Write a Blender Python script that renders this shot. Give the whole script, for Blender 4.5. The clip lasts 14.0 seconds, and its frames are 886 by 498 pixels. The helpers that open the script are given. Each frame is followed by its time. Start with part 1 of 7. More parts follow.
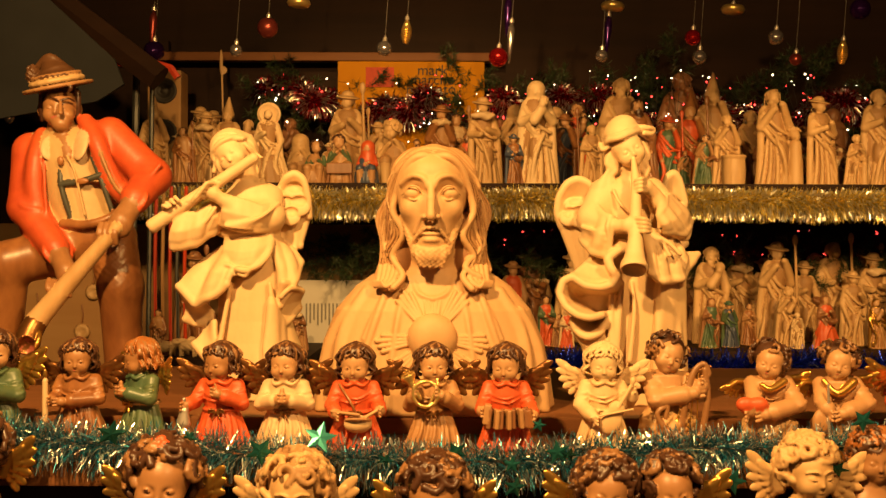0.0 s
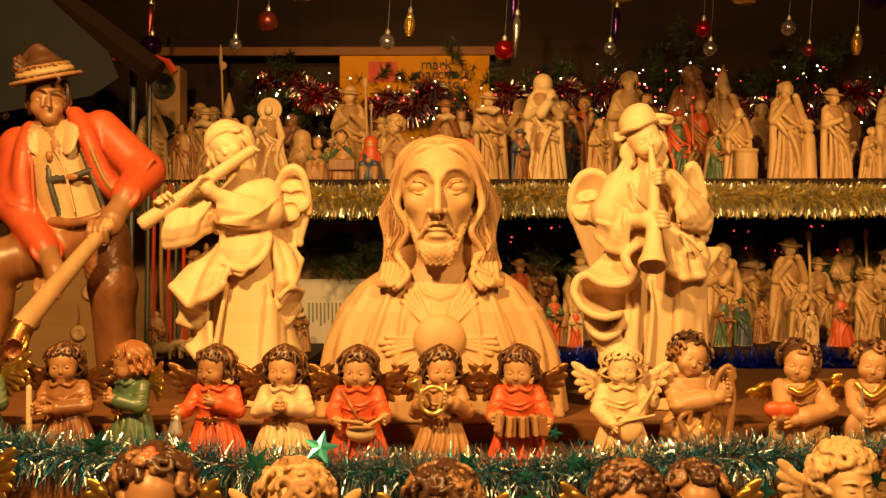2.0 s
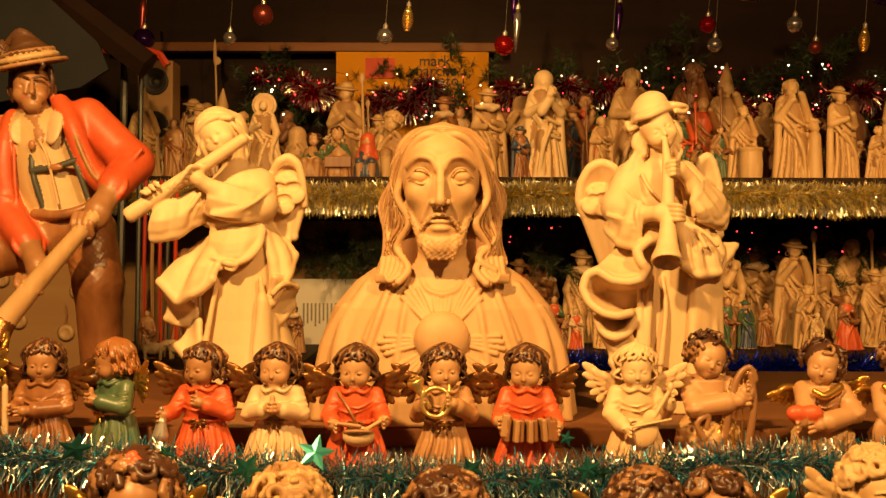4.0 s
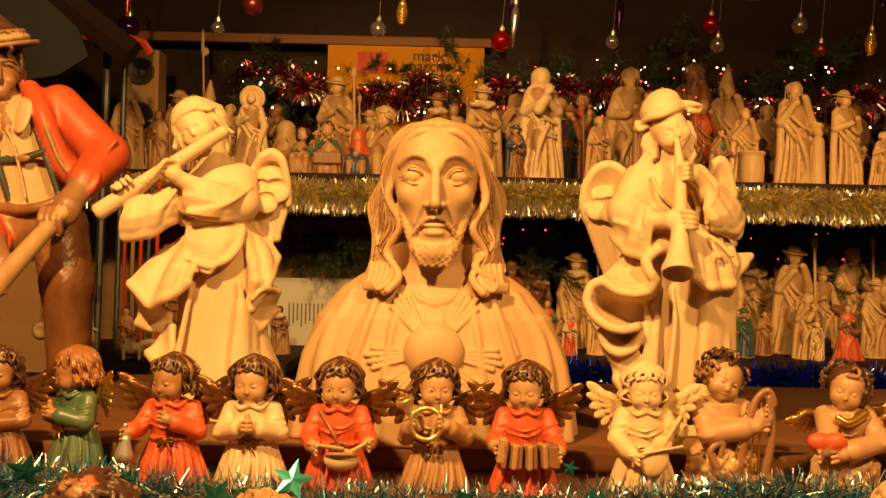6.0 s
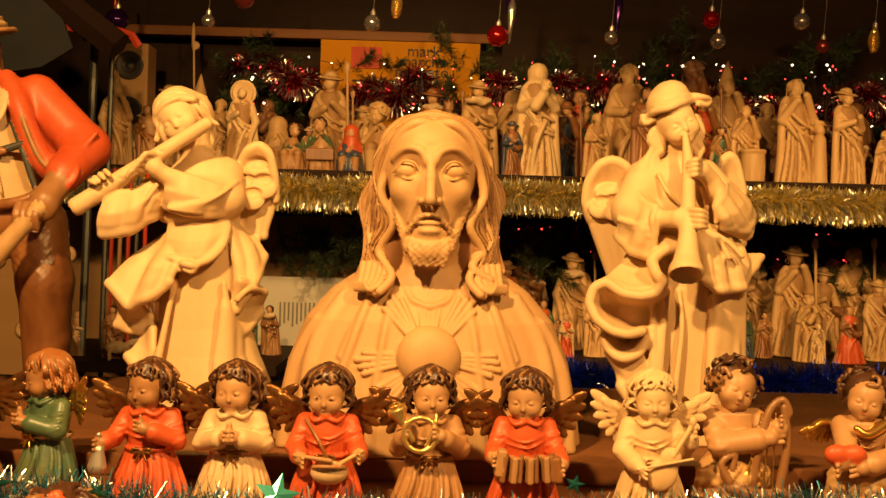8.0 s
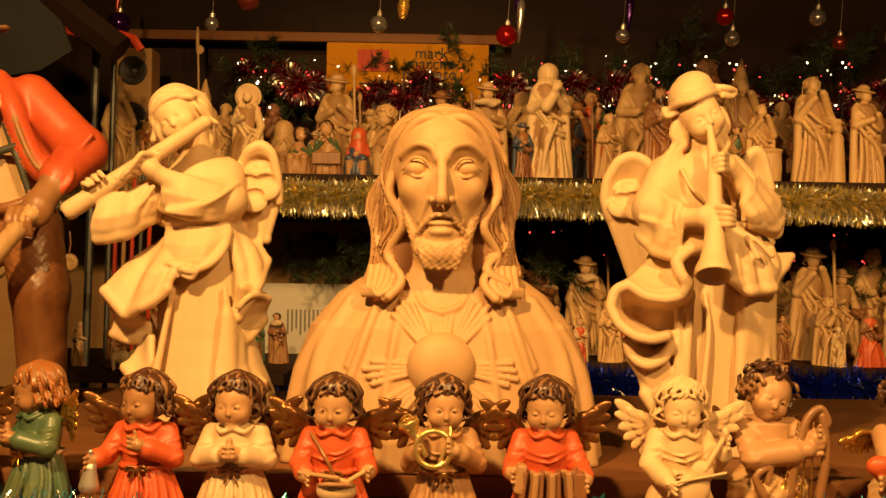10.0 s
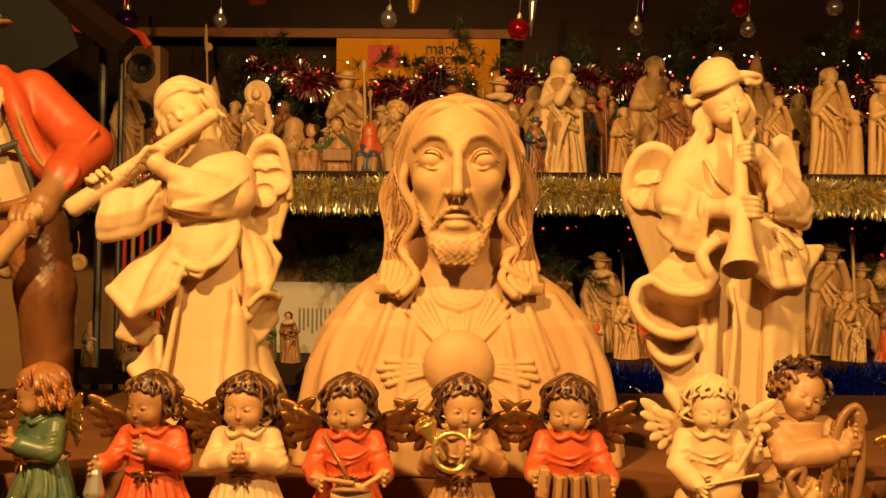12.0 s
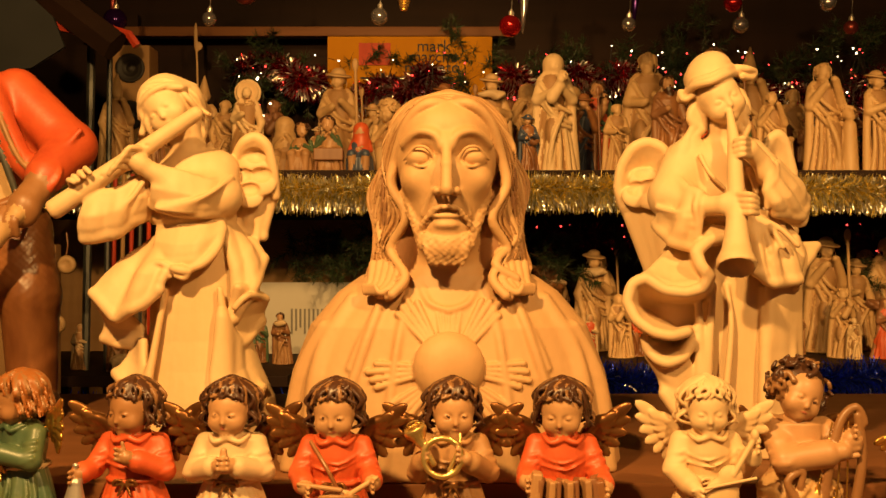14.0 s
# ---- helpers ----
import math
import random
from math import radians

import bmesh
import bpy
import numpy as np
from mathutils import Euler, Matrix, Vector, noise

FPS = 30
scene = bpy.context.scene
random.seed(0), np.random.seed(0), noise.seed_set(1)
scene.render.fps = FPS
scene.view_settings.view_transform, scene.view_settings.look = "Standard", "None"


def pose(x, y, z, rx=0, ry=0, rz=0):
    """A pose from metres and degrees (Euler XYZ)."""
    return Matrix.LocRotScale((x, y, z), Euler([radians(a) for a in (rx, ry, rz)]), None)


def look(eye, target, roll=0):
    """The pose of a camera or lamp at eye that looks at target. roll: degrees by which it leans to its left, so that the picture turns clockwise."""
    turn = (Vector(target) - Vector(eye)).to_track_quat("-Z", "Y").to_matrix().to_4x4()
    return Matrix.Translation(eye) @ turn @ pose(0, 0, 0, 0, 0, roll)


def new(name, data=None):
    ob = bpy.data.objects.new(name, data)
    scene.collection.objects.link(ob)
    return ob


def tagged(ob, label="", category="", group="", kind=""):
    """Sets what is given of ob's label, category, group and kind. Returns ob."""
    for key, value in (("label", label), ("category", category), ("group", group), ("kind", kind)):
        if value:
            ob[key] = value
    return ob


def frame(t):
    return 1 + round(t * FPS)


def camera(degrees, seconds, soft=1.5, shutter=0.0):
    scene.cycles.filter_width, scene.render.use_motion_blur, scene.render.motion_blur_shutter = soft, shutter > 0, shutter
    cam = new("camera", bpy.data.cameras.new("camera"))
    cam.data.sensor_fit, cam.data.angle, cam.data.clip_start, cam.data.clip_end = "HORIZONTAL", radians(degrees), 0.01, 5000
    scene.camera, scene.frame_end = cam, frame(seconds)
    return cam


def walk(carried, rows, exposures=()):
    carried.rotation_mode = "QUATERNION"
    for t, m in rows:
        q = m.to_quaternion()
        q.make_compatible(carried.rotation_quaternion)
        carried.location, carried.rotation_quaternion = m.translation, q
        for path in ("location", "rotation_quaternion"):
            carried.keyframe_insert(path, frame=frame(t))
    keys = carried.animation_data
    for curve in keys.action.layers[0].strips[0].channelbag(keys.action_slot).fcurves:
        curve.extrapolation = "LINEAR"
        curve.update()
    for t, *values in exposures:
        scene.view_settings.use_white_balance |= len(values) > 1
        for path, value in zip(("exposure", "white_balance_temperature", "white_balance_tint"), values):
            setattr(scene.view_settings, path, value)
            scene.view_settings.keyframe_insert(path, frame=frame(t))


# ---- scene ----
cam = camera(43.6, 14.0)
PATH = [
    (0, (0.012, 0.028, 1.405), (0.008, 2.028, 1.413), 0.2),
    (0.5, (0.011, 0.043, 1.405), (0.006, 2.043, 1.413), -0.0),
    (1, (0.009, 0.063, 1.405), (0.001, 2.063, 1.416), 0.0),
    (1.5, (0.007, 0.085, 1.404), (-0.005, 2.085, 1.413), 0.3),
    (2, (0.007, 0.118, 1.403), (-0.004, 2.118, 1.408), -0.1),
    (2.5, (0.006, 0.143, 1.403), (0.0, 2.143, 1.406), 0.1),
    (3, (0.003, 0.168, 1.4), (-0.001, 2.168, 1.396), 0.1),
    (3.2, (0.001, 0.173, 1.389), (-0.002, 2.173, 1.401), 0.1),
    (5.5, (-0.007, 0.285, 1.399), (-0.005, 2.285, 1.406), 0.6),
    (6, (-0.009, 0.312, 1.401), (0.008, 2.312, 1.408), 1.2),
    (6.5, (-0.008, 0.329, 1.401), (0.016, 2.329, 1.407), 1.4),
    (7, (-0.008, 0.348, 1.4), (0.02, 2.348, 1.403), 1.2),
    (7.5, (-0.009, 0.366, 1.402), (0.021, 2.366, 1.406), 1.5),
    (10, (-0.013, 0.456, 1.397), (-0.001, 2.455, 1.413), 0.9),
    (10.5, (-0.012, 0.468, 1.398), (-0.002, 2.468, 1.418), 0.9),
    (11, (-0.014, 0.478, 1.395), (-0.008, 2.478, 1.414), 0.4),
    (11.5, (-0.016, 0.489, 1.395), (-0.018, 2.489, 1.409), 0.5),
    (12, (-0.018, 0.499, 1.394), (-0.026, 2.499, 1.406), 0.4),
    (12.5, (-0.017, 0.509, 1.394), (-0.028, 2.509, 1.404), 0.4),
    (13, (-0.017, 0.515, 1.394), (-0.023, 2.515, 1.405), 0.5),
    (13.5, (-0.015, 0.521, 1.395), (-0.017, 2.521, 1.404), 0.4),
    (14, (-0.013, 0.525, 1.395), (-0.011, 2.525, 1.405), 0.0),
]
walk(cam, [(t, look(eye, target, roll)) for t, eye, target, roll in PATH], ((0.0, 0.24), (3.0, 0.2), (6.5, 0.13), (10.0, 0.06), (14.0, 0.04)))

# ---- world, lamps, exposure ----
world = bpy.data.worlds.new("night")
scene.world = world
world.use_nodes = True
world.node_tree.nodes["Background"].inputs[0].default_value = (0.22, 0.12, 0.06, 1)
world.node_tree.nodes["Background"].inputs[1].default_value = 0.6
WARM = (1.0, 0.55, 0.17)


def warm_spot(at, aim, watts, cone, radius=0.05):
    """A warm unseen spot: stall lamps over the front edge, added fills under the roof."""
    lamp = bpy.data.lights.new("stall_or_fill_spot", "SPOT")
    lamp.energy, lamp.color, lamp.shadow_soft_size = watts, WARM, radius
    lamp.spot_size, lamp.spot_blend = radians(cone), 0.5
    new("stall_or_fill_spot", lamp).matrix_world = look(at, aim)


warm_spot((-0.50, 0.55, 2.40), (-0.1, 2.2, 1.42), 180, 96, 0.04)
warm_spot((0.70, 0.40, 2.35), (0.7, 2.4, 1.25), 100, 105, 0.04)
# fills added inside to brighten the back shelves
warm_spot((-0.2, 2.3, 2.55), (-0.1, 4.1, 1.5), 102, 60)
warm_spot((1.1, 2.0, 2.15), (1.2, 4.1, 1.20), 132, 46)

# ---- materials ----


def material(name, base, other=None, rough=0.5, metal=0.0, grain=None, bump=0.15, scale=60.0, coat=0.0, island=0.0, stretch=(1, 1, 1), emit=0.0, spec=0.5, chisel=0.0):
    """Two-scale colour variation (stains and fine grain) with relief."""
    m = bpy.data.materials.new(name)
    m.use_nodes = True
    t = m.node_tree
    n, l = t.nodes, t.links
    b = n["Principled BSDF"]
    b.inputs["Roughness"].default_value, b.inputs["Metallic"].default_value = rough, metal
    b.inputs["Specular IOR Level"].default_value = spec
    if coat:
        b.inputs["Coat Weight"].default_value = coat
        b.inputs["Coat Roughness"].default_value = 0.25
    c = n.new("ShaderNodeTexCoord")
    mp = n.new("ShaderNodeMapping")
    mp.inputs["Scale"].default_value = stretch
    l.new(c.outputs["Object"], mp.inputs[0])
    other = other or tuple(v * 0.72 for v in base)
    fine = n.new("ShaderNodeTexNoise")
    fine.inputs["Scale"].default_value, fine.inputs["Detail"].default_value = scale, 6
    l.new(mp.outputs[0], fine.inputs["Vector"])
    broad = n.new("ShaderNodeTexNoise")
    broad.inputs["Scale"].default_value, broad.inputs["Detail"].default_value = scale / 7, 3
    l.new(mp.outputs[0], broad.inputs["Vector"])
    add = n.new("ShaderNodeMath")
    add.operation = "MULTIPLY_ADD"
    l.new(fine.outputs["Fac"], add.inputs[0])
    add.inputs[1].default_value = 0.5
    l.new(broad.outputs["Fac"], add.inputs[2])
    fac = add.outputs[0]
    if grain:
        wv = n.new("ShaderNodeTexWave")
        wv.bands_direction = "X"
        wv.inputs["Scale"].default_value, wv.inputs["Distortion"].default_value = grain, 5
        wv.inputs["Detail"].default_value = 3
        wv.inputs["Detail Scale"].default_value = 0.7
        l.new(mp.outputs[0], wv.inputs["Vector"])
        mx = n.new("ShaderNodeMath")
        mx.operation = "MULTIPLY_ADD"
        l.new(wv.outputs["Fac"], mx.inputs[0])
        mx.inputs[1].default_value = 0.10
        l.new(fac, mx.inputs[2])
        fac = mx.outputs[0]
    rp = n.new("ShaderNodeMapRange")
    rp.inputs[1].default_value, rp.inputs[2].default_value = 0.5, 1.05
    l.new(fac, rp.inputs[0])
    mix = n.new("ShaderNodeMix")
    mix.data_type = "RGBA"
    l.new(rp.outputs[0], mix.inputs[0])
    mix.inputs[6].default_value, mix.inputs[7].default_value = (*base, 1), (*other, 1)
    out = mix.outputs[2]
    if island:
        g = n.new("ShaderNodeNewGeometry")
        hs = n.new("ShaderNodeHueSaturation")
        mr = n.new("ShaderNodeMapRange")
        mr.inputs[3].default_value, mr.inputs[4].default_value = 1 - island, 1 + island
        l.new(g.outputs["Random Per Island"], mr.inputs[0])
        l.new(mr.outputs[0], hs.inputs["Value"])
        l.new(out, hs.inputs["Color"])
        out = hs.outputs[0]
    l.new(out, b.inputs["Base Color"])
    if chisel:
        vo = n.new("ShaderNodeTexVoronoi")
        vo.inputs["Scale"].default_value = chisel
        l.new(c.outputs["Object"], vo.inputs["Vector"])
        ad = n.new("ShaderNodeMath")
        ad.operation = "MULTIPLY_ADD"
        l.new(vo.outputs["Distance"], ad.inputs[0])
        ad.inputs[1].default_value = 0.55
        l.new(fac, ad.inputs[2])
        fac = ad.outputs[0]
    if bump:
        bp = n.new("ShaderNodeBump")
        bp.inputs["Strength"].default_value, bp.inputs["Distance"].default_value = bump, 0.002
        l.new(fac, bp.inputs["Height"])
        l.new(bp.outputs[0], b.inputs["Normal"])
    if emit:
        b.inputs["Emission Color"].default_value, b.inputs["Emission Strength"].default_value = (*base, 1), emit
    return m


PALE = material("pale_carved_wood", (0.70, 0.50, 0.28), (0.62, 0.42, 0.21), 0.6, grain=5, bump=0.16, chisel=110, scale=90, stretch=(1, 1, 0.12))
PALE2 = material("honey_carved_wood", (0.62, 0.40, 0.19), (0.46, 0.27, 0.11), 0.55, chisel=70, grain=6, bump=0.2, scale=90, stretch=(1, 1, 0.15))
# dark stain that also puts shade into the bust's hair grooves and mouth
GROOVESHADE = material("dark_stain_groove_shade", (0.34, 0.17, 0.075), (0.26, 0.12, 0.05), 0.6, grain=5, bump=0.12, scale=90, stretch=(1, 1, 0.12))
# darker honey tone; on shelf figures it paints shade between the folds
HONEYDARK = material("dark_honey_wood_and_fold_shade", (0.40, 0.22, 0.09), (0.30, 0.16, 0.06), 0.6, grain=6, bump=0.2, scale=90, stretch=(1, 1, 0.15))
SHIRT = material("tan_shirt_paint", (0.58, 0.39, 0.19), (0.48, 0.30, 0.13), 0.5, bump=0.1)
BUSTWOOD = material("amber_carved_wood", (0.58, 0.355, 0.17), (0.49, 0.285, 0.125), 0.6, grain=5, bump=0.16, chisel=110, scale=90, stretch=(1, 1, 0.12))
HAIRWOOD = material("warm_stained_wood", (0.47, 0.26, 0.108), (0.37, 0.19, 0.072), 0.58, grain=5, bump=0.16, chisel=110, scale=90, stretch=(1, 1, 0.12))
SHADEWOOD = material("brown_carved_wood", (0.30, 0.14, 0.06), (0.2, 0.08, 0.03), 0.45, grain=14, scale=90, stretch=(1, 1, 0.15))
HATFELT = material("dark_brown_felt_paint", (0.13, 0.058, 0.024), (0.07, 0.03, 0.013), 0.42, bump=0.2)
SKIN = material("painted_flesh", (0.50, 0.28, 0.13), (0.38, 0.19, 0.08), 0.46, bump=0.08)
TAN = material("tanned_painted_flesh", (0.36, 0.175, 0.07), (0.25, 0.11, 0.04), 0.42, bump=0.1)
RED = material("red_paint", (0.62, 0.11, 0.03), (0.42, 0.055, 0.018), 0.46, bump=0.12, chisel=160)
CREAM = material("cream_paint", (0.66, 0.48, 0.28), (0.50, 0.33, 0.17), 0.52, bump=0.1, chisel=160)
OCHRE = material("ochre_paint", (0.44, 0.24, 0.10), (0.28, 0.13, 0.05), 0.5, bump=0.12, chisel=160)
GREEN = material("green_paint", (0.035, 0.095, 0.065), (0.12, 0.14, 0.05), 0.4, bump=0.1, chisel=160)
BLUE = material("blue_paint", (0.06, 0.08, 0.13), (0.04, 0.05, 0.09), 0.4, bump=0.1)
HAIR = material("dark_brown_painted_hair", (0.075, 0.03, 0.014), (0.05, 0.02, 0.01), 0.38, bump=0.2)
STREAK = material("light_brown_hair_streak", (0.30, 0.15, 0.06), (0.2, 0.09, 0.035), 0.38, bump=0.2)
AUBURN = material("auburn_painted_hair", (0.33, 0.12, 0.03), (0.25, 0.08, 0.02), 0.36, bump=0.2)
GOLD = material("gilding", (0.72, 0.42, 0.10), (0.5, 0.26, 0.05), 0.3, 0.9, bump=0.3)
DARKGOLD = material("antique_gilding", (0.30, 0.135, 0.04), (0.16, 0.06, 0.02), 0.33, 0.75, bump=0.3, scale=160)
LEATHER = material("brown_leather_paint", (0.38, 0.165, 0.055), (0.17, 0.062, 0.022), 0.36, bump=0.3, grain=8, scale=70, stretch=(1, 1, 0.3))
STRAP = material("grey_green_strap", (0.06, 0.06, 0.045), (0.04, 0.04, 0.03), 0.5)
BRASS = material("brass", (0.80, 0.56, 0.20), (0.62, 0.42, 0.14), 0.32, 0.8, bump=0.05)
SILVER = material("pewter", (0.55, 0.50, 0.44), (0.45, 0.4, 0.34), 0.32, 0.65, bump=0.05)
LIPS = material("lip_paint", (0.42, 0.12, 0.07), None, 0.4, bump=0)
BOARD = material("brown_stained_board", (0.24, 0.10, 0.04), (0.15, 0.06, 0.022), 0.5, grain=6, bump=0.2, scale=40, stretch=(0.08, 1, 1), spec=0.12)
DARKBOARD = material("dark_stained_board", (0.032, 0.015, 0.009), (0.018, 0.009, 0.006), 0.65, grain=6, bump=0.2, scale=30, stretch=(0.1, 1, 1), spec=0.12)
LIGHTBOARD = material("light_pine_board", (0.42, 0.25, 0.11), (0.32, 0.17, 0.07), 0.55, grain=5, bump=0.15, scale=30, stretch=(0.1, 1, 1), spec=0.12)
TARP = material("dark_grey_tarpaulin", (0.022, 0.019, 0.017), (0.014, 0.012, 0.011), 0.6, bump=0.3, scale=6, spec=0.12)
AWNING = material("grey_awning_cloth", (0.034, 0.036, 0.038), (0.018, 0.019, 0.020), 0.7, bump=0.3, scale=8, spec=0.12)
PAPER = material("white_paper", (0.62, 0.58, 0.50), (0.56, 0.51, 0.43), 0.8, bump=0.05, scale=20)
BANNER = material("yellow_banner_print", (0.52, 0.22, 0.006), (0.42, 0.17, 0.006), 0.7, bump=0.1, scale=12, spec=0.12)
BANNERRED = material("red_banner_print", (0.55, 0.06, 0.02), None, 0.45, bump=0.05, spec=0.12)
INK = material("black_print", (0.02, 0.015, 0.012), None, 0.6, bump=0)
GREYINK = material("grey_print", (0.25, 0.23, 0.2), None, 0.7, bump=0)
STONE = material("grey_paving", (0.12, 0.11, 0.10), (0.08, 0.075, 0.07), 0.8, bump=0.4, scale=15)
STEEL = material("galvanised_steel", (0.14, 0.14, 0.13), (0.09, 0.09, 0.085), 0.5, 0.8, bump=0.1)
RIBBON = material("red_ribbon", (0.50, 0.05, 0.02), None, 0.4, bump=0.1)
TINSEL_GREEN = material("green_tinsel_foil", (0.015, 0.21, 0.33), (0.02, 0.13, 0.19), 0.36, 0.65, bump=0, scale=70, island=0.7)
TINSEL_SILVER = material("silver_tinsel_foil", (0.55, 0.56, 0.54), (0.35, 0.42, 0.40), 0.3, 0.95, bump=0, scale=70, island=0.6)
TINSEL_SPARK = material("bright_tinsel_foil", (0.95, 0.93, 0.86), (0.85, 0.85, 0.8), 0.28, 1.0, bump=0, island=0.3)
TINSEL_GOLD = material("gold_tinsel_foil", (0.85, 0.64, 0.18), (0.55, 0.42, 0.10), 0.38, 0.6, bump=0, scale=40, island=0.8)
TINSEL_BLUE = material("blue_tinsel_foil", (0.02, 0.05, 0.6), (0.008, 0.02, 0.3), 0.3, 0.85, bump=0, scale=40, island=0.8)
TINSEL_RED = material("red_tinsel_foil", (0.48, 0.02, 0.03), (0.26, 0.012, 0.02), 0.25, 0.92, bump=0, scale=40, island=0.8)
STAR = material("green_star_foil", (0.04, 0.26, 0.24), (0.03, 0.20, 0.18), 0.25, 0.7, bump=0.05)
NEEDLE = material("fir_needles", (0.035, 0.06, 0.018), (0.02, 0.035, 0.012), 0.5, bump=0, island=0.5)
TWIG = material("fir_twig", (0.08, 0.045, 0.02), None, 0.8)
BALLRED = material("red_glass_ball", (0.55, 0.015, 0.015), None, 0.12, 0.75, bump=0)
BALLSILVER = material("silver_glass_ball", (0.62, 0.55, 0.55), None, 0.14, 0.85, bump=0)
BALLPURPLE = material("purple_glass_ball", (0.05, 0.01, 0.12), None, 0.12, 0.7, bump=0)
BALLROSE = material("dull_rose_glass_ball", (0.28, 0.05, 0.04), None, 0.3, 0.7, bump=0)
GLOWWHITE = material("white_fairy_bulb", (1.0, 0.75, 0.45), None, 0.4, bump=0, emit=8)
# glow that stands in for the sparkle of red tinsel
GLOWRED = material("red_sparkle_glow", (1.0, 0.05, 0.04), None, 0.4, bump=0, emit=5)

# ---- carving tools: signed distances on a grid, meshed as one skin ----


def turn3(rx=0, ry=0, rz=0):
    return np.array(Euler([radians(a) for a in (rx, ry, rz)]).to_matrix(), dtype=np.float32)


class Carving:
    """Shapes are joined softly into one body; each face takes the paint of the shape that is nearest to it."""

    def __init__(self):
        self.shapes, self.paints, self.base = [], [], Matrix.Identity(4)

    def paint(self, m):
        if m not in self.paints:
            self.paints.append(m)
        return self.paints.index(m)

    def frame_at(self, m=None):
        self.base = m or Matrix.Identity(4)

    def put(self, p):
        return np.array(self.base @ Vector(p), dtype=np.float32)

    def size(self):
        return abs(self.base.to_scale()[0])

    def ell(self, c, r, m, rot=(0, 0, 0), k=0.004, cut=False, wave=None):
        s = self.size()
        r = np.array((r, r, r) if np.isscalar(r) else r, dtype=np.float32) * s
        b = np.array(self.base.to_3x3().normalized(), dtype=np.float32) @ turn3(*rot)
        c = self.put(c)
        ext = np.abs(b) @ r

        def dist(x, y, z):
            x, y, z = x - c[0], y - c[1], z - c[2]
            q = [(b[0, i] * x + b[1, i] * y + b[2, i] * z) / r[i] for i in range(3)]
            k0 = np.sqrt(q[0] ** 2 + q[1] ** 2 + q[2] ** 2) + 1e-6
            k1 = np.sqrt((q[0] / r[0]) ** 2 + (q[1] / r[1]) ** 2 + (q[2] / r[2]) ** 2) + 1e-6
            return k0 * (k0 - 1) / k1
        self.shapes.append((c - ext, c + ext, dist, self.paint(m), k * s, cut, wave))

    def cap(self, a, b, ra, rb, m, k=0.004, cut=False, wave=None):
        s = self.size()
        a, b, ra, rb = self.put(a), self.put(b), ra * s, rb * s
        ab = b - a
        ll = float(ab @ ab) + 1e-12

        def dist(x, y, z):
            x, y, z = x - a[0], y - a[1], z - a[2]
            t = np.clip((x * ab[0] + y * ab[1] + z * ab[2]) / ll, 0, 1)
            return np.sqrt((x - t * ab[0]) ** 2 + (y - t * ab[1]) ** 2 + (z - t * ab[2]) ** 2) - (ra + (rb - ra) * t)
        r = max(ra, rb)
        self.shapes.append((np.minimum(a, b) - r, np.maximum(a, b) + r, dist, self.paint(m), k * s, cut, wave))

    def tube(self, pts, ra, rb, m, k=0.002, n=4, wave=None, cut=False):
        pts = [Vector(p) for p in pts]
        out = []
        for i in range(len(pts) - 1):
            p0, p1, p2, p3 = pts[max(i - 1, 0)], pts[i], pts[i + 1], pts[min(i + 2, len(pts) - 1)]
            for j in range(n):
                t = j / n
                out.append(0.5 * (2 * p1 + (p2 - p0) * t + (2 * p0 - 5 * p1 + 4 * p2 - p3) * t * t + (3 * p1 - p0 - 3 * p2 + p3) * t ** 3))
        out.append(pts[-1])
        self.chain(out, ra, rb, m, k, wave, cut)

    def chain(self, pts, ra, rb, m, k=0.002, wave=None, cut=False):
        """One rounded strand through the points, joined to the rest as a whole."""
        s = self.size()
        p = np.array([self.put(q) for q in pts])
        e = len(p) - 1
        rad = (ra + (rb - ra) * np.arange(e + 1) / e) * s
        big = max(ra, rb) * s
        reach = big + k * s + (wave[0] * 1.5 if wave else 0)

        def dist(x, y, z):
            out = np.full((x.shape[0], y.shape[1], z.shape[2]), 0.5, dtype=np.float32)
            axes = (x[:, 0, 0], y[0, :, 0], z[0, 0, :])
            step = float(axes[0][1] - axes[0][0]) if len(axes[0]) > 1 else 0.002
            far = reach + 3 * step
            for i in range(e):
                a, b = p[i], p[i + 1]
                lo, hi = np.minimum(a, b) - far, np.maximum(a, b) + far
                sl = tuple(slice(int(np.searchsorted(ax, l)), int(np.searchsorted(ax, h))) for ax, l, h in zip(axes, lo, hi))
                xx, yy, zz = x[sl[0]] - a[0], y[:, sl[1]] - a[1], z[:, :, sl[2]] - a[2]
                ab = b - a
                t = np.clip((xx * ab[0] + yy * ab[1] + zz * ab[2]) / (float(ab @ ab) + 1e-12), 0, 1)
                d = np.sqrt((xx - t * ab[0]) ** 2 + (yy - t * ab[1]) ** 2 + (zz - t * ab[2]) ** 2) - (rad[i] + (rad[i + 1] - rad[i]) * t)
                out[sl] = np.minimum(out[sl], d)
            return out
        self.shapes.append((p.min(0) - big, p.max(0) + big, dist, self.paint(m), k * s, cut, wave))

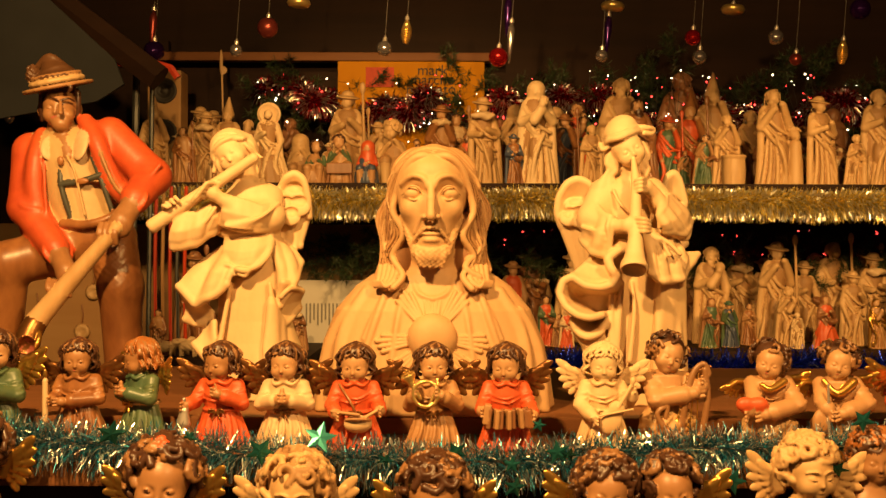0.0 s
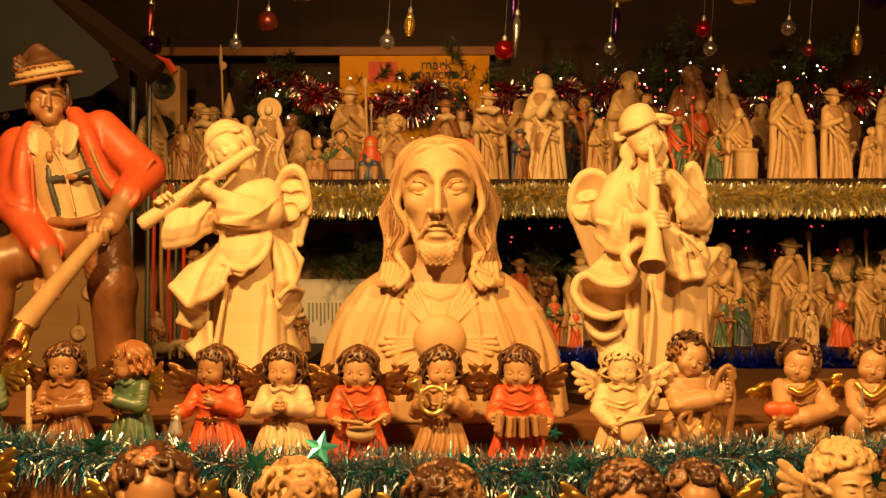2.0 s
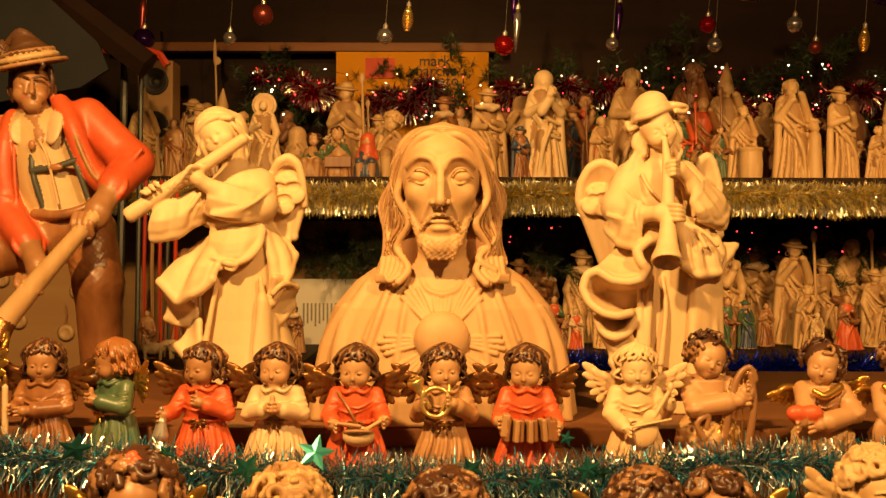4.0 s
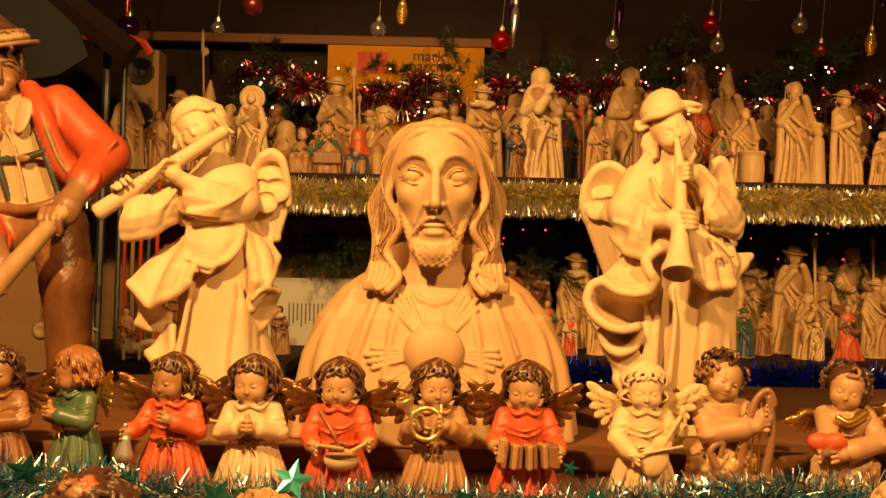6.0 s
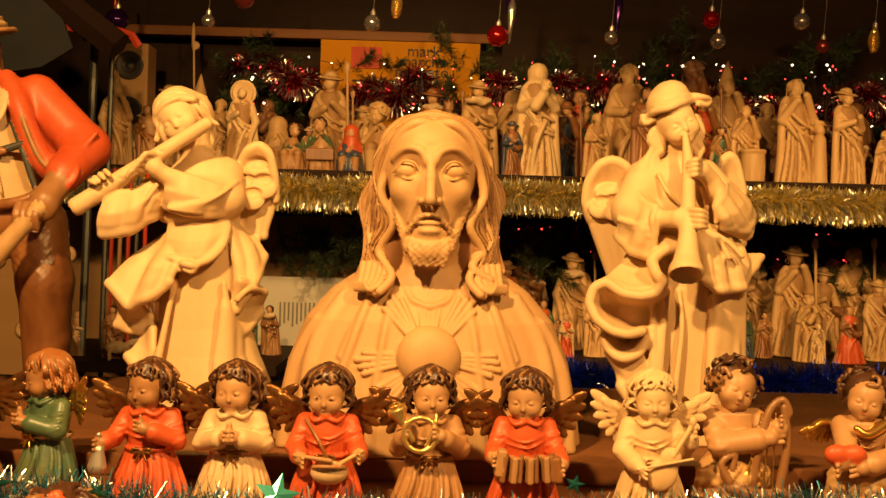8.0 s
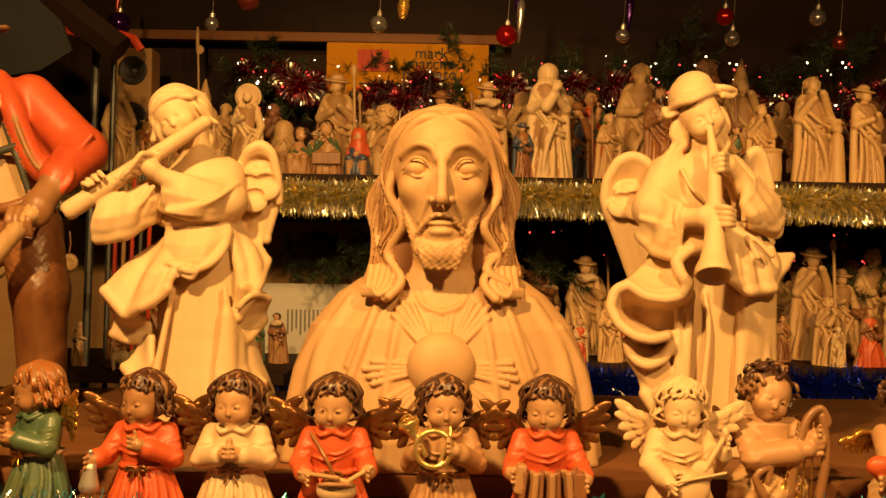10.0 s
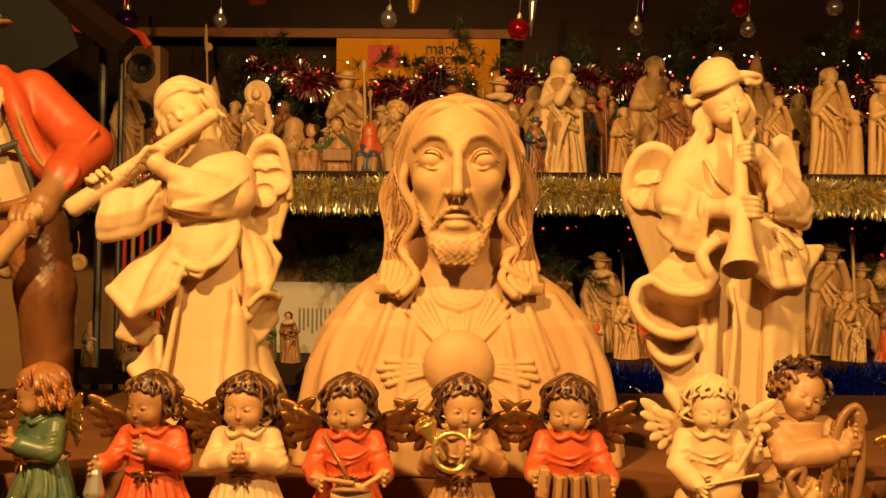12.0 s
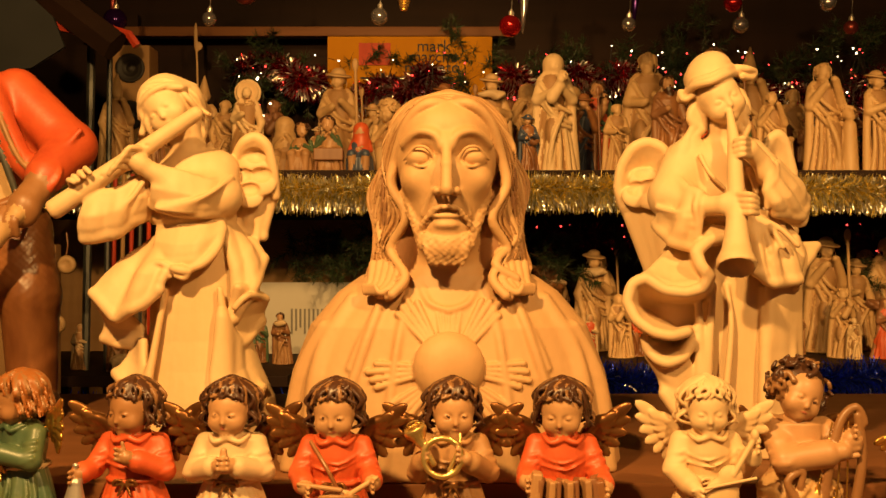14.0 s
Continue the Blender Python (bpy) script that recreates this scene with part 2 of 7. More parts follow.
    def drape(self, top, hem, m, r=0.005, n=18, bulge=(0, 0, 0), ripple=0.0, waves=3.0, k=0.003, edge=1.3):
        """Hanging cloth: a skin of ribs between two curves, with a thick rolled hem."""
        def along(pts, t):
            f = t * (len(pts) - 1)
            i = min(int(f), len(pts) - 2)
            return Vector(pts[i]).lerp(Vector(pts[i + 1]), f - i)
        rim = []
        for i in range(n):
            t = i / (n - 1)
            a, b = along(top, t), along(hem, t)
            off = Vector(bulge) + (b - a).cross(along(hem, min(1, t + 0.05)) - along(hem, max(0, t - 0.05))).normalized() * ripple * math.sin(waves * 2 * math.pi * t)
            b = b + off * 0.6
            mid = (a + b) / 2 + off
            rim.append(b)
            pts = [a.lerp(mid, 0.0), (a + mid * 2 + b * 0.0) / 3, mid, (mid + b) / 2 + off * 0.2, b]
            self.chain(pts, r, r, m, k)
        self.chain(rim, r * edge, r * edge, m, k)

    def box(self, c, h, m, rot=(0, 0, 0), rnd=0.002, k=0.002, cut=False):
        s = self.size()
        h = np.array(h, dtype=np.float32) * s
        b = np.array(self.base.to_3x3().normalized(), dtype=np.float32) @ turn3(*rot)
        c = self.put(c)
        ext = np.abs(b) @ h

        def dist(x, y, z):
            x, y, z = x - c[0], y - c[1], z - c[2]
            q = [np.abs(b[0, i] * x + b[1, i] * y + b[2, i] * z) - h[i] + rnd * s for i in range(3)]
            o = np.sqrt(sum(np.maximum(v, 0) ** 2 for v in q))
            return o + np.minimum(np.maximum(np.maximum(q[0], q[1]), q[2]), 0) - rnd * s
        self.shapes.append((c - ext, c + ext, dist, self.paint(m), k * s, cut, None))

    def ring(self, c, big, small, m, rot=(0, 0, 0), k=0.002):
        b = turn3(*rot)
        pts = [tuple(np.array(c) + b @ np.array((big * math.cos(a), big * math.sin(a), 0))) for a in np.linspace(0, 2 * math.pi, 17)]
        self.chain(pts, small, small, m, k)

    def robe(self, zs, rs, m, xs=None, ys=None, flat=0.8, folds=0, deep=0.0, twist=0.0, k=0.004, phase=0.0, power=1.0):
        """A turned body with folds: radii at heights, with the middle line swaying by xs, ys."""
        s, o = self.size(), self.put((0, 0, 0))
        zs, rs = np.array(zs, dtype=np.float32) * s, np.array(rs, dtype=np.float32) * s
        xs = np.array(xs if xs is not None else zs * 0, dtype=np.float32) * (s if xs is not None else 0)
        ys = np.array(ys if ys is not None else zs * 0, dtype=np.float32) * (s if ys is not None else 0)

        def dist(x, y, z):
            zz = z - o[2]
            r = np.interp(zz, zs, rs).astype(np.float32)
            x, y = x - o[0] - np.interp(zz, zs, xs).astype(np.float32), (y - o[1] - np.interp(zz, zs, ys).astype(np.float32)) / flat
            if folds:
                th = np.arctan2(y, x)
                low = np.clip((zs[-1] - zz) / (zs[-1] - zs[0]), 0, 1) ** power
                f = np.sin(folds * th + twist * zz + phase) + 0.6 * np.sin((folds * 1.7) * th - 1.3 * twist * zz + 2 * phase) + 0.4 * np.sin(3.1 * folds * th + phase)
                r = r * (1 + deep * low * f)
            d = (np.sqrt(x * x + y * y) - r) * 0.75
            return np.maximum(np.maximum(d, zs[0] - zz), zz - zs[-1])
        r = float(rs.max()) * (1 + 2 * deep)
        lo = o + np.array((float(xs.min()) - r, float(ys.min()) - r * flat, float(zs[0])))
        hi = o + np.array((float(xs.max()) + r, float(ys.max()) + r * flat, float(zs[-1])))
        self.shapes.append((lo, hi, dist, self.paint(m), k * s, False, None))

    def mesh(self, name, res, tidy=1):
        pad = 3 * res
        lo = np.min([s[0] for s in self.shapes if not s[5]], axis=0) - pad
        hi = np.max([s[1] for s in self.shapes if not s[5]], axis=0) + pad
        lo[2] = max(lo[2], -pad)
        n = np.ceil((hi - lo) / res).astype(int) + 1
        ax = [(lo[i] + res * np.arange(n[i])).astype(np.float32) for i in range(3)]
        field = np.full(n, 0.5, dtype=np.float32)
        who = np.zeros(n, dtype=np.int8)
        for a, b, dist, paint, k, cut, wave in self.shapes:
            m = k + 2.5 * res + (wave[0] * 1.5 if wave else 0)
            i0 = np.clip(np.floor((a - m - lo) / res).astype(int), 0, n - 1)
            i1 = np.clip(np.ceil((b + m - lo) / res).astype(int) + 1, 1, n)
            sl = tuple(slice(p, q) for p, q in zip(i0, i1))
            x, y, z = ax[0][sl[0]][:, None, None], ax[1][sl[1]][None, :, None], ax[2][sl[2]][None, None, :]
            d = dist(x, y, z)
            if wave:
                amp, f = wave
                d = d + amp * (np.sin(f * x + 1.7 * np.sin(f * 0.43 * z)) * np.sin(f * 0.9 * z + 1.3 * np.sin(f * 0.51 * y)) + 0.5 * np.sin(f * 1.9 * x + f * 1.3 * y) * np.sin(f * 2.1 * z))
            f0 = field[sl]
            if cut:
                h = np.clip(0.5 - 0.5 * (f0 + d) / k, 0, 1)
                field[sl] = f0 + (-d - f0) * h + k * h * (1 - h)
                who[sl] = np.where(-d > f0, paint, who[sl])
            else:
                near = d < f0
                h = np.clip(0.5 + 0.5 * (f0 - d) / k, 0, 1)
                field[sl] = f0 + (d - f0) * h - k * h * (1 - h)
                who[sl] = np.where(near, paint, who[sl])
        if lo[2] < 0:
            field = np.maximum(field, -ax[2][None, None, :])
        inside = field < 0
        cells = tuple(v - 1 for v in n)
        total = np.zeros(cells, dtype=np.int8)
        for i in (0, 1):
            for j in (0, 1):
                for q in (0, 1):
                    total += inside[i:i + cells[0], j:j + cells[1], q:q + cells[2]]
        live = (total > 0) & (total < 8)
        idx = np.full(cells, -1, dtype=np.int32)
        where = np.argwhere(live)
        idx[live] = np.arange(len(where))
        acc, cnt = np.zeros((len(where), 3)), np.zeros(len(where))
        corners = [(i, j, q) for i in (0, 1) for j in (0, 1) for q in (0, 1)]
        for c0 in corners:
            for axis in range(3):
                if c0[axis]:
                    continue
                c1 = list(c0)
                c1[axis] = 1
                f0 = field[tuple((where + c0).T)]
                f1 = field[tuple((where + c1).T)]
                hit = (f0 < 0) != (f1 < 0)
                t = f0[hit] / (f0[hit] - f1[hit])
                p = where[hit] + np.array(c0, dtype=float)
                p[:, axis] += t
                acc[hit] += p
                cnt[hit] += 1
        verts = (acc / cnt[:, None]) * res + lo
        paintof, least = np.zeros(len(where), dtype=np.int8), np.full(len(where), 9.0)
        for c0 in corners:
            at = tuple((where + c0).T)
            better = np.abs(field[at]) < least
            least = np.where(better, np.abs(field[at]), least)
            paintof = np.where(better, who[at], paintof)
        faces = []
        for axis in range(3):
            u, v = (axis + 1) % 3, (axis + 2) % 3
            s0 = [slice(1, -1)] * 3
            s0[axis] = slice(0, -1)
            s1 = list(s0)
            s1[axis] = slice(1, None)
            cross = inside[tuple(s0)] != inside[tuple(s1)]
            at = np.argwhere(cross)
            if not len(at):
                continue
            off = np.ones(3, dtype=int)
            off[axis] = 0
            at = at + off
            flip = inside[tuple(at.T)]
            quad = []
            for du, dv in ((-1, -1), (0, -1), (0, 0), (-1, 0)):
                w = at.copy()
                w[:, u] += du
                w[:, v] += dv
                quad.append(idx[tuple(w.T)])
            quad = np.stack(quad, 1)
            quad[~flip] = quad[~flip][:, ::-1]
            faces.append(quad)
        faces = np.concatenate(faces)
        faces = faces[(faces >= 0).all(1)]
        if len(self.paints) > 1:
            # even out ragged borders between paints
            for _ in range(tidy):
                votes = np.zeros((len(verts), len(self.paints)), dtype=np.float32)
                hot = np.eye(len(self.paints), dtype=np.float32)[paintof]
                area = hot[faces].sum(1)
                for q in range(4):
                    for w in range(len(self.paints)):
                        votes[:, w] += np.bincount(faces[:, q], area[:, w], len(verts))
                paintof = votes.argmax(1)
        me = bpy.data.meshes.new(name)
        me.vertices.add(len(verts))
        me.vertices.foreach_set("co", verts.astype(np.float32).ravel())
        me.loops.add(faces.size)
        me.loops.foreach_set("vertex_index", faces.ravel().astype(np.int32))
        me.polygons.add(len(faces))
        me.polygons.foreach_set("loop_start", np.arange(0, faces.size, 4, dtype=np.int32))
        for m in self.paints:
            me.materials.append(m)
        me.polygons.foreach_set("material_index", paintof[faces[:, 0]].astype(np.int32))
        me.polygons.foreach_set("use_smooth", np.ones(len(faces), dtype=bool))
        me.update(calc_edges=True)
        return me


def statue(name, carving, res, at, label, category, group="", rz=0, tidy=1):
    ob = new(name, carving.mesh(name, res, tidy))
    ob.matrix_world = pose(*at, 0, 0, rz)
    return tagged(ob, label, category, group)


# ---- plain mesh tools ----


def finish(name, bm, mat, parent=None, label="", smooth=False, bevel=0.0):
    if bevel:
        bmesh.ops.bevel(bm, geom=bm.edges[:], offset=bevel, segments=2, affect="EDGES", profile=0.7)
    me = bpy.data.meshes.new(name)
    bm.to_mesh(me)
    bm.free()
    for m in (mat if isinstance(mat, (list, tuple)) else [mat]):
        me.materials.append(m)
    if smooth:
        me.polygons.foreach_set("use_smooth", [True] * len(me.polygons))
    ob = new(name, me)
    if parent:
        ob.parent = parent
    if label:
        ob["label"] = label
    return ob


def slab(x0, x1, y0, y1, z0, z1):
    bm = bmesh.new()
    bmesh.ops.create_cube(bm, size=1, matrix=Matrix.Translation(((x0 + x1) / 2, (y0 + y1) / 2, (z0 + z1) / 2)) @ Matrix.Diagonal((x1 - x0, y1 - y0, z1 - z0, 1)))
    return bm


def turned(profile, n=24):
    """A turned body round z from (radius, height) pairs."""
    bm = bmesh.new()
    rows = []
    for r, z in profile:
        rows.append([bm.verts.new((max(r, 1e-4) * math.cos(2 * math.pi * i / n), max(r, 1e-4) * math.sin(2 * math.pi * i / n), z)) for i in range(n)])
    for a, b in zip(rows, rows[1:]):
        for i in range(n):
            bm.faces.new((a[i], a[(i + 1) % n], b[(i + 1) % n], b[i]))
    bm.faces.new(rows[0][::-1])
    bm.faces.new(rows[-1])
    return bm


def rod(points, radius, n=8):
    bm = bmesh.new()
    pts = [Vector(p) for p in points]
    rows = []
    for i, p in enumerate(pts):
        d = (pts[min(i + 1, len(pts) - 1)] - pts[max(i - 1, 0)]).normalized()
        q = d.to_track_quat("Z", "Y")
        rows.append([bm.verts.new(p + q @ Vector((radius * math.cos(2 * math.pi * j / n), radius * math.sin(2 * math.pi * j / n), 0))) for j in range(n)])
    for a, b in zip(rows, rows[1:]):
        for j in range(n):
            bm.faces.new((a[j], a[(j + 1) % n], b[(j + 1) % n], b[j]))
    bm.faces.new(rows[0][::-1])
    bm.faces.new(rows[-1])
    return bm


def strips(name, mats, items):
    """Thin foil strips or needles: items of (start, way, side, length, width, droop, paint)."""
    verts, faces, paint = [], [], []
    for p, d, s, ln, w, droop, c in items:
        i = len(verts)
        for f in (0.0, 0.5, 1.0):
            mid = p + d * (ln * f) + Vector((0, 0, -droop * f * f))
            ww = w * (1 - 0.6 * f)
            verts += [mid - s * ww, mid + s * ww]
        faces += [(i, i + 1, i + 3, i + 2), (i + 2, i + 3, i + 5, i + 4)]
        paint += [c, c]
    me = bpy.data.meshes.new(name)
    me.from_pydata([tuple(v) for v in verts], [], faces)
    for m in mats:
        me.materials.append(m)
    me.polygons.foreach_set("material_index", paint)
    me.update()
    return new(name, me)


def unit(rng):
    while True:
        v = Vector((rng.uniform(-1, 1), rng.uniform(-1, 1), rng.uniform(-1, 1)))
        if 0.1 < v.length < 1:
            return v.normalized()


def garland(name, mats, pts, radius, per_metre, width, seed, label, category="tinsel garland", weights=None, facing=(0, -0.95, 0.3)):
    rng = random.Random(seed)
    items = []
    for a, b in zip(pts, pts[1:]):
        a, b = Vector(a), Vector(b)
        along = (b - a).normalized()
        for _ in range(int(per_metre * (b - a).length)):
            d = unit(rng)
            d = (d - along * d.dot(along) * 0.5).normalized()
            p = a + (b - a) * rng.random() + d * radius * 0.08
            c = rng.choices(range(len(mats)), weights)[0] if weights else rng.randrange(len(mats))
            side, w = d.cross(unit(rng)).normalized(), width
            if mats[c] is TINSEL_SPARK:
                side, w = (Vector(facing) + unit(rng) * 0.45).cross(d).normalized(), width * 1.7
                p = p + d * radius * 0.45
            items.append((p, d, side, radius * rng.uniform(0.65, 1.12) * (0.45 if w > width else 1), w, radius * 0.15, c))
    ob = strips(name, mats, items)
    return tagged(ob, label, category, kind="stuff")


def sag(x0, x1, y, z0, z1, drop, n, wob=0.0, seed=1):
    rng = random.Random(seed)
    out = []
    for i in range(n + 1):
        t = i / n
        out.append((x0 + (x1 - x0) * t, y + rng.uniform(-wob, wob), z0 + (z1 - z0) * t - drop * 4 * t * (1 - t) + rng.uniform(-wob, wob)))
    return out

# ---- the stall: ground, walls, roof, shelves, counter ----
tagged(finish("ground", slab(-30, 30, -30, 30, -0.1, 0.0), STONE), "dark grey paved ground under the market stall", "ground", kind="structure")
tagged(finish("wall_north", slab(-2.2, 3.2, 4.75, 4.83, 0, 2.9), DARKBOARD), "dark stained boarded back wall of the stall", "wall", kind="structure")
tagged(finish("wall_west", slab(-2.28, -2.2, 1.2, 4.83, 0, 2.9), DARKBOARD), "dark boarded side wall of the stall", "wall", kind="structure")
tagged(finish("wall_east", slab(3.2, 3.28, 1.2, 4.83, 0, 2.9), DARKBOARD), "dark boarded side wall of the stall", "wall", kind="structure")
roof = slab(-2.4, 3.4, 1.0, 4.9, 2.86, 2.90)
tagged(finish("ceiling", roof, TARP), "dark tarpaulin ceiling of the stall", "ceiling", kind="structure")
tagged(finish("trim", slab(-1.35, 0.24, 4.60, 4.66, 2.20, 2.235), BOARD, bevel=0.004), "light pine batten along the back wall", "trim", kind="structure")

# slanting grey awning flap with its wooden rafter
aw = bmesh.new()
vs = [aw.verts.new((x, 2.92, z)) for x, z in ((-2.2, 2.86), (-1.30, 2.86), (-1.03, 2.07), (-0.855, 1.91), (-0.83, 1.845), (-0.90, 1.80), (-1.15, 1.755), (-2.2, 1.70))]
aw.faces.new(vs)
r_ = bmesh.ops.extrude_face_region(aw, geom=aw.faces[:])
bmesh.ops.translate(aw, verts=[v for v in r_["geom"] if isinstance(v, bmesh.types.BMVert)], vec=(0, 0.012, 0))
bmesh.ops.recalc_face_normals(aw, faces=aw.faces[:])
tagged(finish("awning_flap", aw, AWNING), "grey cloth awning flap hanging inside the stall", "awning")
tagged(finish("rafter", rod([(-2.1, 3.4, 2.86), (-1.19, 3.4, 2.185), (-0.86, 3.4, 1.935)], 0.045, 6), DARKBOARD), "brown slanting wooden rafter of the stall roof", "rafter", kind="structure")

# counter in steps
tagged(finish("counter", slab(-1.6, 1.6, 1.40, 2.35, 1.115, 1.145), BOARD, bevel=0.003), "brown stained wooden display counter", "counter", kind="structure")
tagged(finish("counter_front", slab(-1.6, 1.6, 1.43, 1.46, 0.0, 1.115), DARKBOARD), "dark boarded counter front", "counter", kind="structure")
tagged(finish("display_step", slab(-1.5, 1.5, 1.615, 2.32, 1.1455, 1.17), BOARD, bevel=0.003), "brown raised display board on the counter", "display board")
tagged(finish("lower_ledge", slab(-1.6, 1.6, 1.20, 1.43, 1.03, 1.05), DARKBOARD, bevel=0.003), "dark wooden ledge below the counter edge", "ledge", kind="structure")
tagged(finish("ledge_front", slab(-1.6, 1.6, 1.21, 1.23, 0.0, 1.03), DARKBOARD), "dark boarded front below the ledge", "panel", kind="structure")


def shelf(name, x0, x1, y0, y1, z, label):
    tagged(finish(name, slab(x0, x1, y0, y1, z - 0.03, z), DARKBOARD, bevel=0.003), label, "shelf")


shelf("upper_shelf", -1.2, 2.3, 3.80, 4.74, 1.645, "dark wooden upper shelf full of carved figures")
shelf("middle_shelf", 0.1, 2.3, 3.80, 4.74, 1.075, "dark wooden lower shelf full of carved figures")
shelf("side_shelf", -1.30, -0.42, 3.45, 4.2, 1.075, "brown wooden side shelf with a small nativity")
tagged(finish("back_board", slab(-1.9, -0.1, 4.5, 4.53, 0.4, 1.52), LIGHTBOARD), "light brown pine board behind the counter", "board")
tagged(finish("cupboard", slab(-1.75, -0.98, 3.30, 3.34, 0.5, 1.42), LIGHTBOARD, bevel=0.004), "light brown board hung with small pendants", "board")

# yellow banner, with its words
ban = tagged(finish("banner", slab(-0.43, 0.17, 4.56, 4.565, 1.80, 2.19), BANNER), "yellow printed market banner on the back wall", "banner")


def words(body, x, z, size, parent, y=4.553):
    cu = bpy.data.curves.new("lettering", "FONT")
    cu.body, cu.size, cu.extrude = body, size, 0.0008
    cu.materials.append(INK)
    ob = new("lettering", cu)
    ob.matrix_world = pose(x, y, z, 90, 0, 0)
    dg = bpy.context.evaluated_depsgraph_get()
    me = bpy.data.meshes.new_from_object(ob.evaluated_get(dg))
    bpy.data.objects.remove(ob)
    t = new("lettering", me)
    t.matrix_world = pose(x, y, z, 90, 0, 0)
    t.parent = parent


for word, x, z in (("mark", -0.105, 2.135), ("marche", -0.135, 2.096), ("mercato", -0.150, 2.057)):
    words(word, x, z, 0.060, ban)
finish("logo", slab(-0.315, -0.20, 4.552, 4.5595, 2.085, 2.165), BANNERRED, ban, "red square logo shape")
for x0, x1, z0, z1 in ((-0.31, -0.18, 1.965, 1.995), (-0.02, 0.06, 1.965, 1.995), (-0.23, -0.13, 1.915, 1.94), (-0.31, 0.03, 2.035, 2.041)):
    finish("print_bar", slab(x0, x1, 4.553, 4.5595, z0, z1), INK, ban)

# white paper sheet
sheet = tagged(finish("price_sheet", slab(-0.60, -0.22, 4.10, 4.104, 1.06, 1.305), PAPER), "white printed price sheet leaning behind the figures", "paper sheet")
for i in range(14):
    finish("print_bar", slab(-0.50 + 0.014 * i, -0.494 + 0.014 * i, 4.096, 4.0995, 1.14 + 0.01 * (i % 3), 1.22), GREYINK, sheet)

# ---- heads and figures ----


def head(c, at, r, skin, yaw=0, tilt=0, nod=0, fine=True):
    """A plain carved head of radius r, facing -y before its turns."""
    keep = c.base
    c.frame_at(keep @ pose(*at, nod, tilt, yaw) @ Matrix.Scale(r, 4))
    c.ell((0, 0.05, 0.12), (0.86, 0.95, 0.92), skin, k=0.1)
    c.ell((0, -0.25, -0.3), (0.68, 0.68, 0.72), skin, k=0.2)
    c.ell((0, -0.62, -0.78), 0.2, skin, k=0.2)
    if fine:
        for s in (-1, 1):
            c.ell((0.40 * s, -0.56, -0.40), 0.30, skin, k=0.25)
            c.ell((0.33 * s, -0.98, -0.03), (0.2, 0.2, 0.13), skin, k=0.1, cut=True)
            c.ell((0.33 * s, -0.77, -0.04), (0.16, 0.12, 0.11), skin, k=0.03)
        if r > 0.03 and skin in (PALE, PALE2, HONEYDARK):
            for s in (-1, 1):
                c.tube([(0.15 * s, -0.86, -0.05), (0.33 * s, -0.905, -0.11), (0.51 * s, -0.77, -0.05)], 0.032, 0.028, skin, k=0.01, n=3)
                c.tube([(0.10 * s, -0.90, 0.14), (0.30 * s, -0.90, 0.24), (0.58 * s, -0.70, 0.16)], 0.05, 0.035, skin, k=0.05, n=3)
        if skin in (SKIN, TAN):
            for s in (-1, 1):
                c.ell((0.32 * s, -0.852, -0.07), (0.085, 0.05, 0.045), HAIR, k=0.004)
        c.cap((0, -0.84, 0.02), (0, -0.97, -0.32), 0.05, 0.09, skin, k=0.1)
        c.ell((0, -0.86, -0.58), (0.14, 0.07, 0.05), LIPS if skin in (SKIN, TAN) else skin, k=0.04)
    c.frame_at(keep)


def curls(c, at, r, mats, seed, n=26, yaw=0, tilt=0, nod=0, low=-0.6, size=0.34, open_face=0.62):
    """Spiral locks over a scalp."""
    rng = random.Random(seed)
    keep = c.base
    c.frame_at(keep @ pose(*at, nod, tilt, yaw) @ Matrix.Scale(r, 4))
    c.ell((0, 0.24, 0.26), (0.98, 0.96, 0.92), mats[0], k=0.05)
    for i in range(n * 3):
        d = unit(rng)
        if d.z < low or (d.y < -0.25 and d.z < open_face and abs(d.x) < 0.8):
            continue
        p = Vector((0, 0.12, 0.16)) + Vector((d.x * 1.02, d.y * 0.98, d.z * 0.98))
        u = d.cross(unit(rng)).normalized()
        v = d.cross(u)
        pts = [p + (u * math.cos(a) + v * math.sin(a)) * size * (0.9 - a * 0.1) + d * 0.05 * a for a in (0, 1.3, 2.6, 3.9, 5.2)]
        c.tube(pts, size * 0.34, size * 0.2, mats[i % len(mats)], k=0.03, n=2)
    c.frame_at(keep)


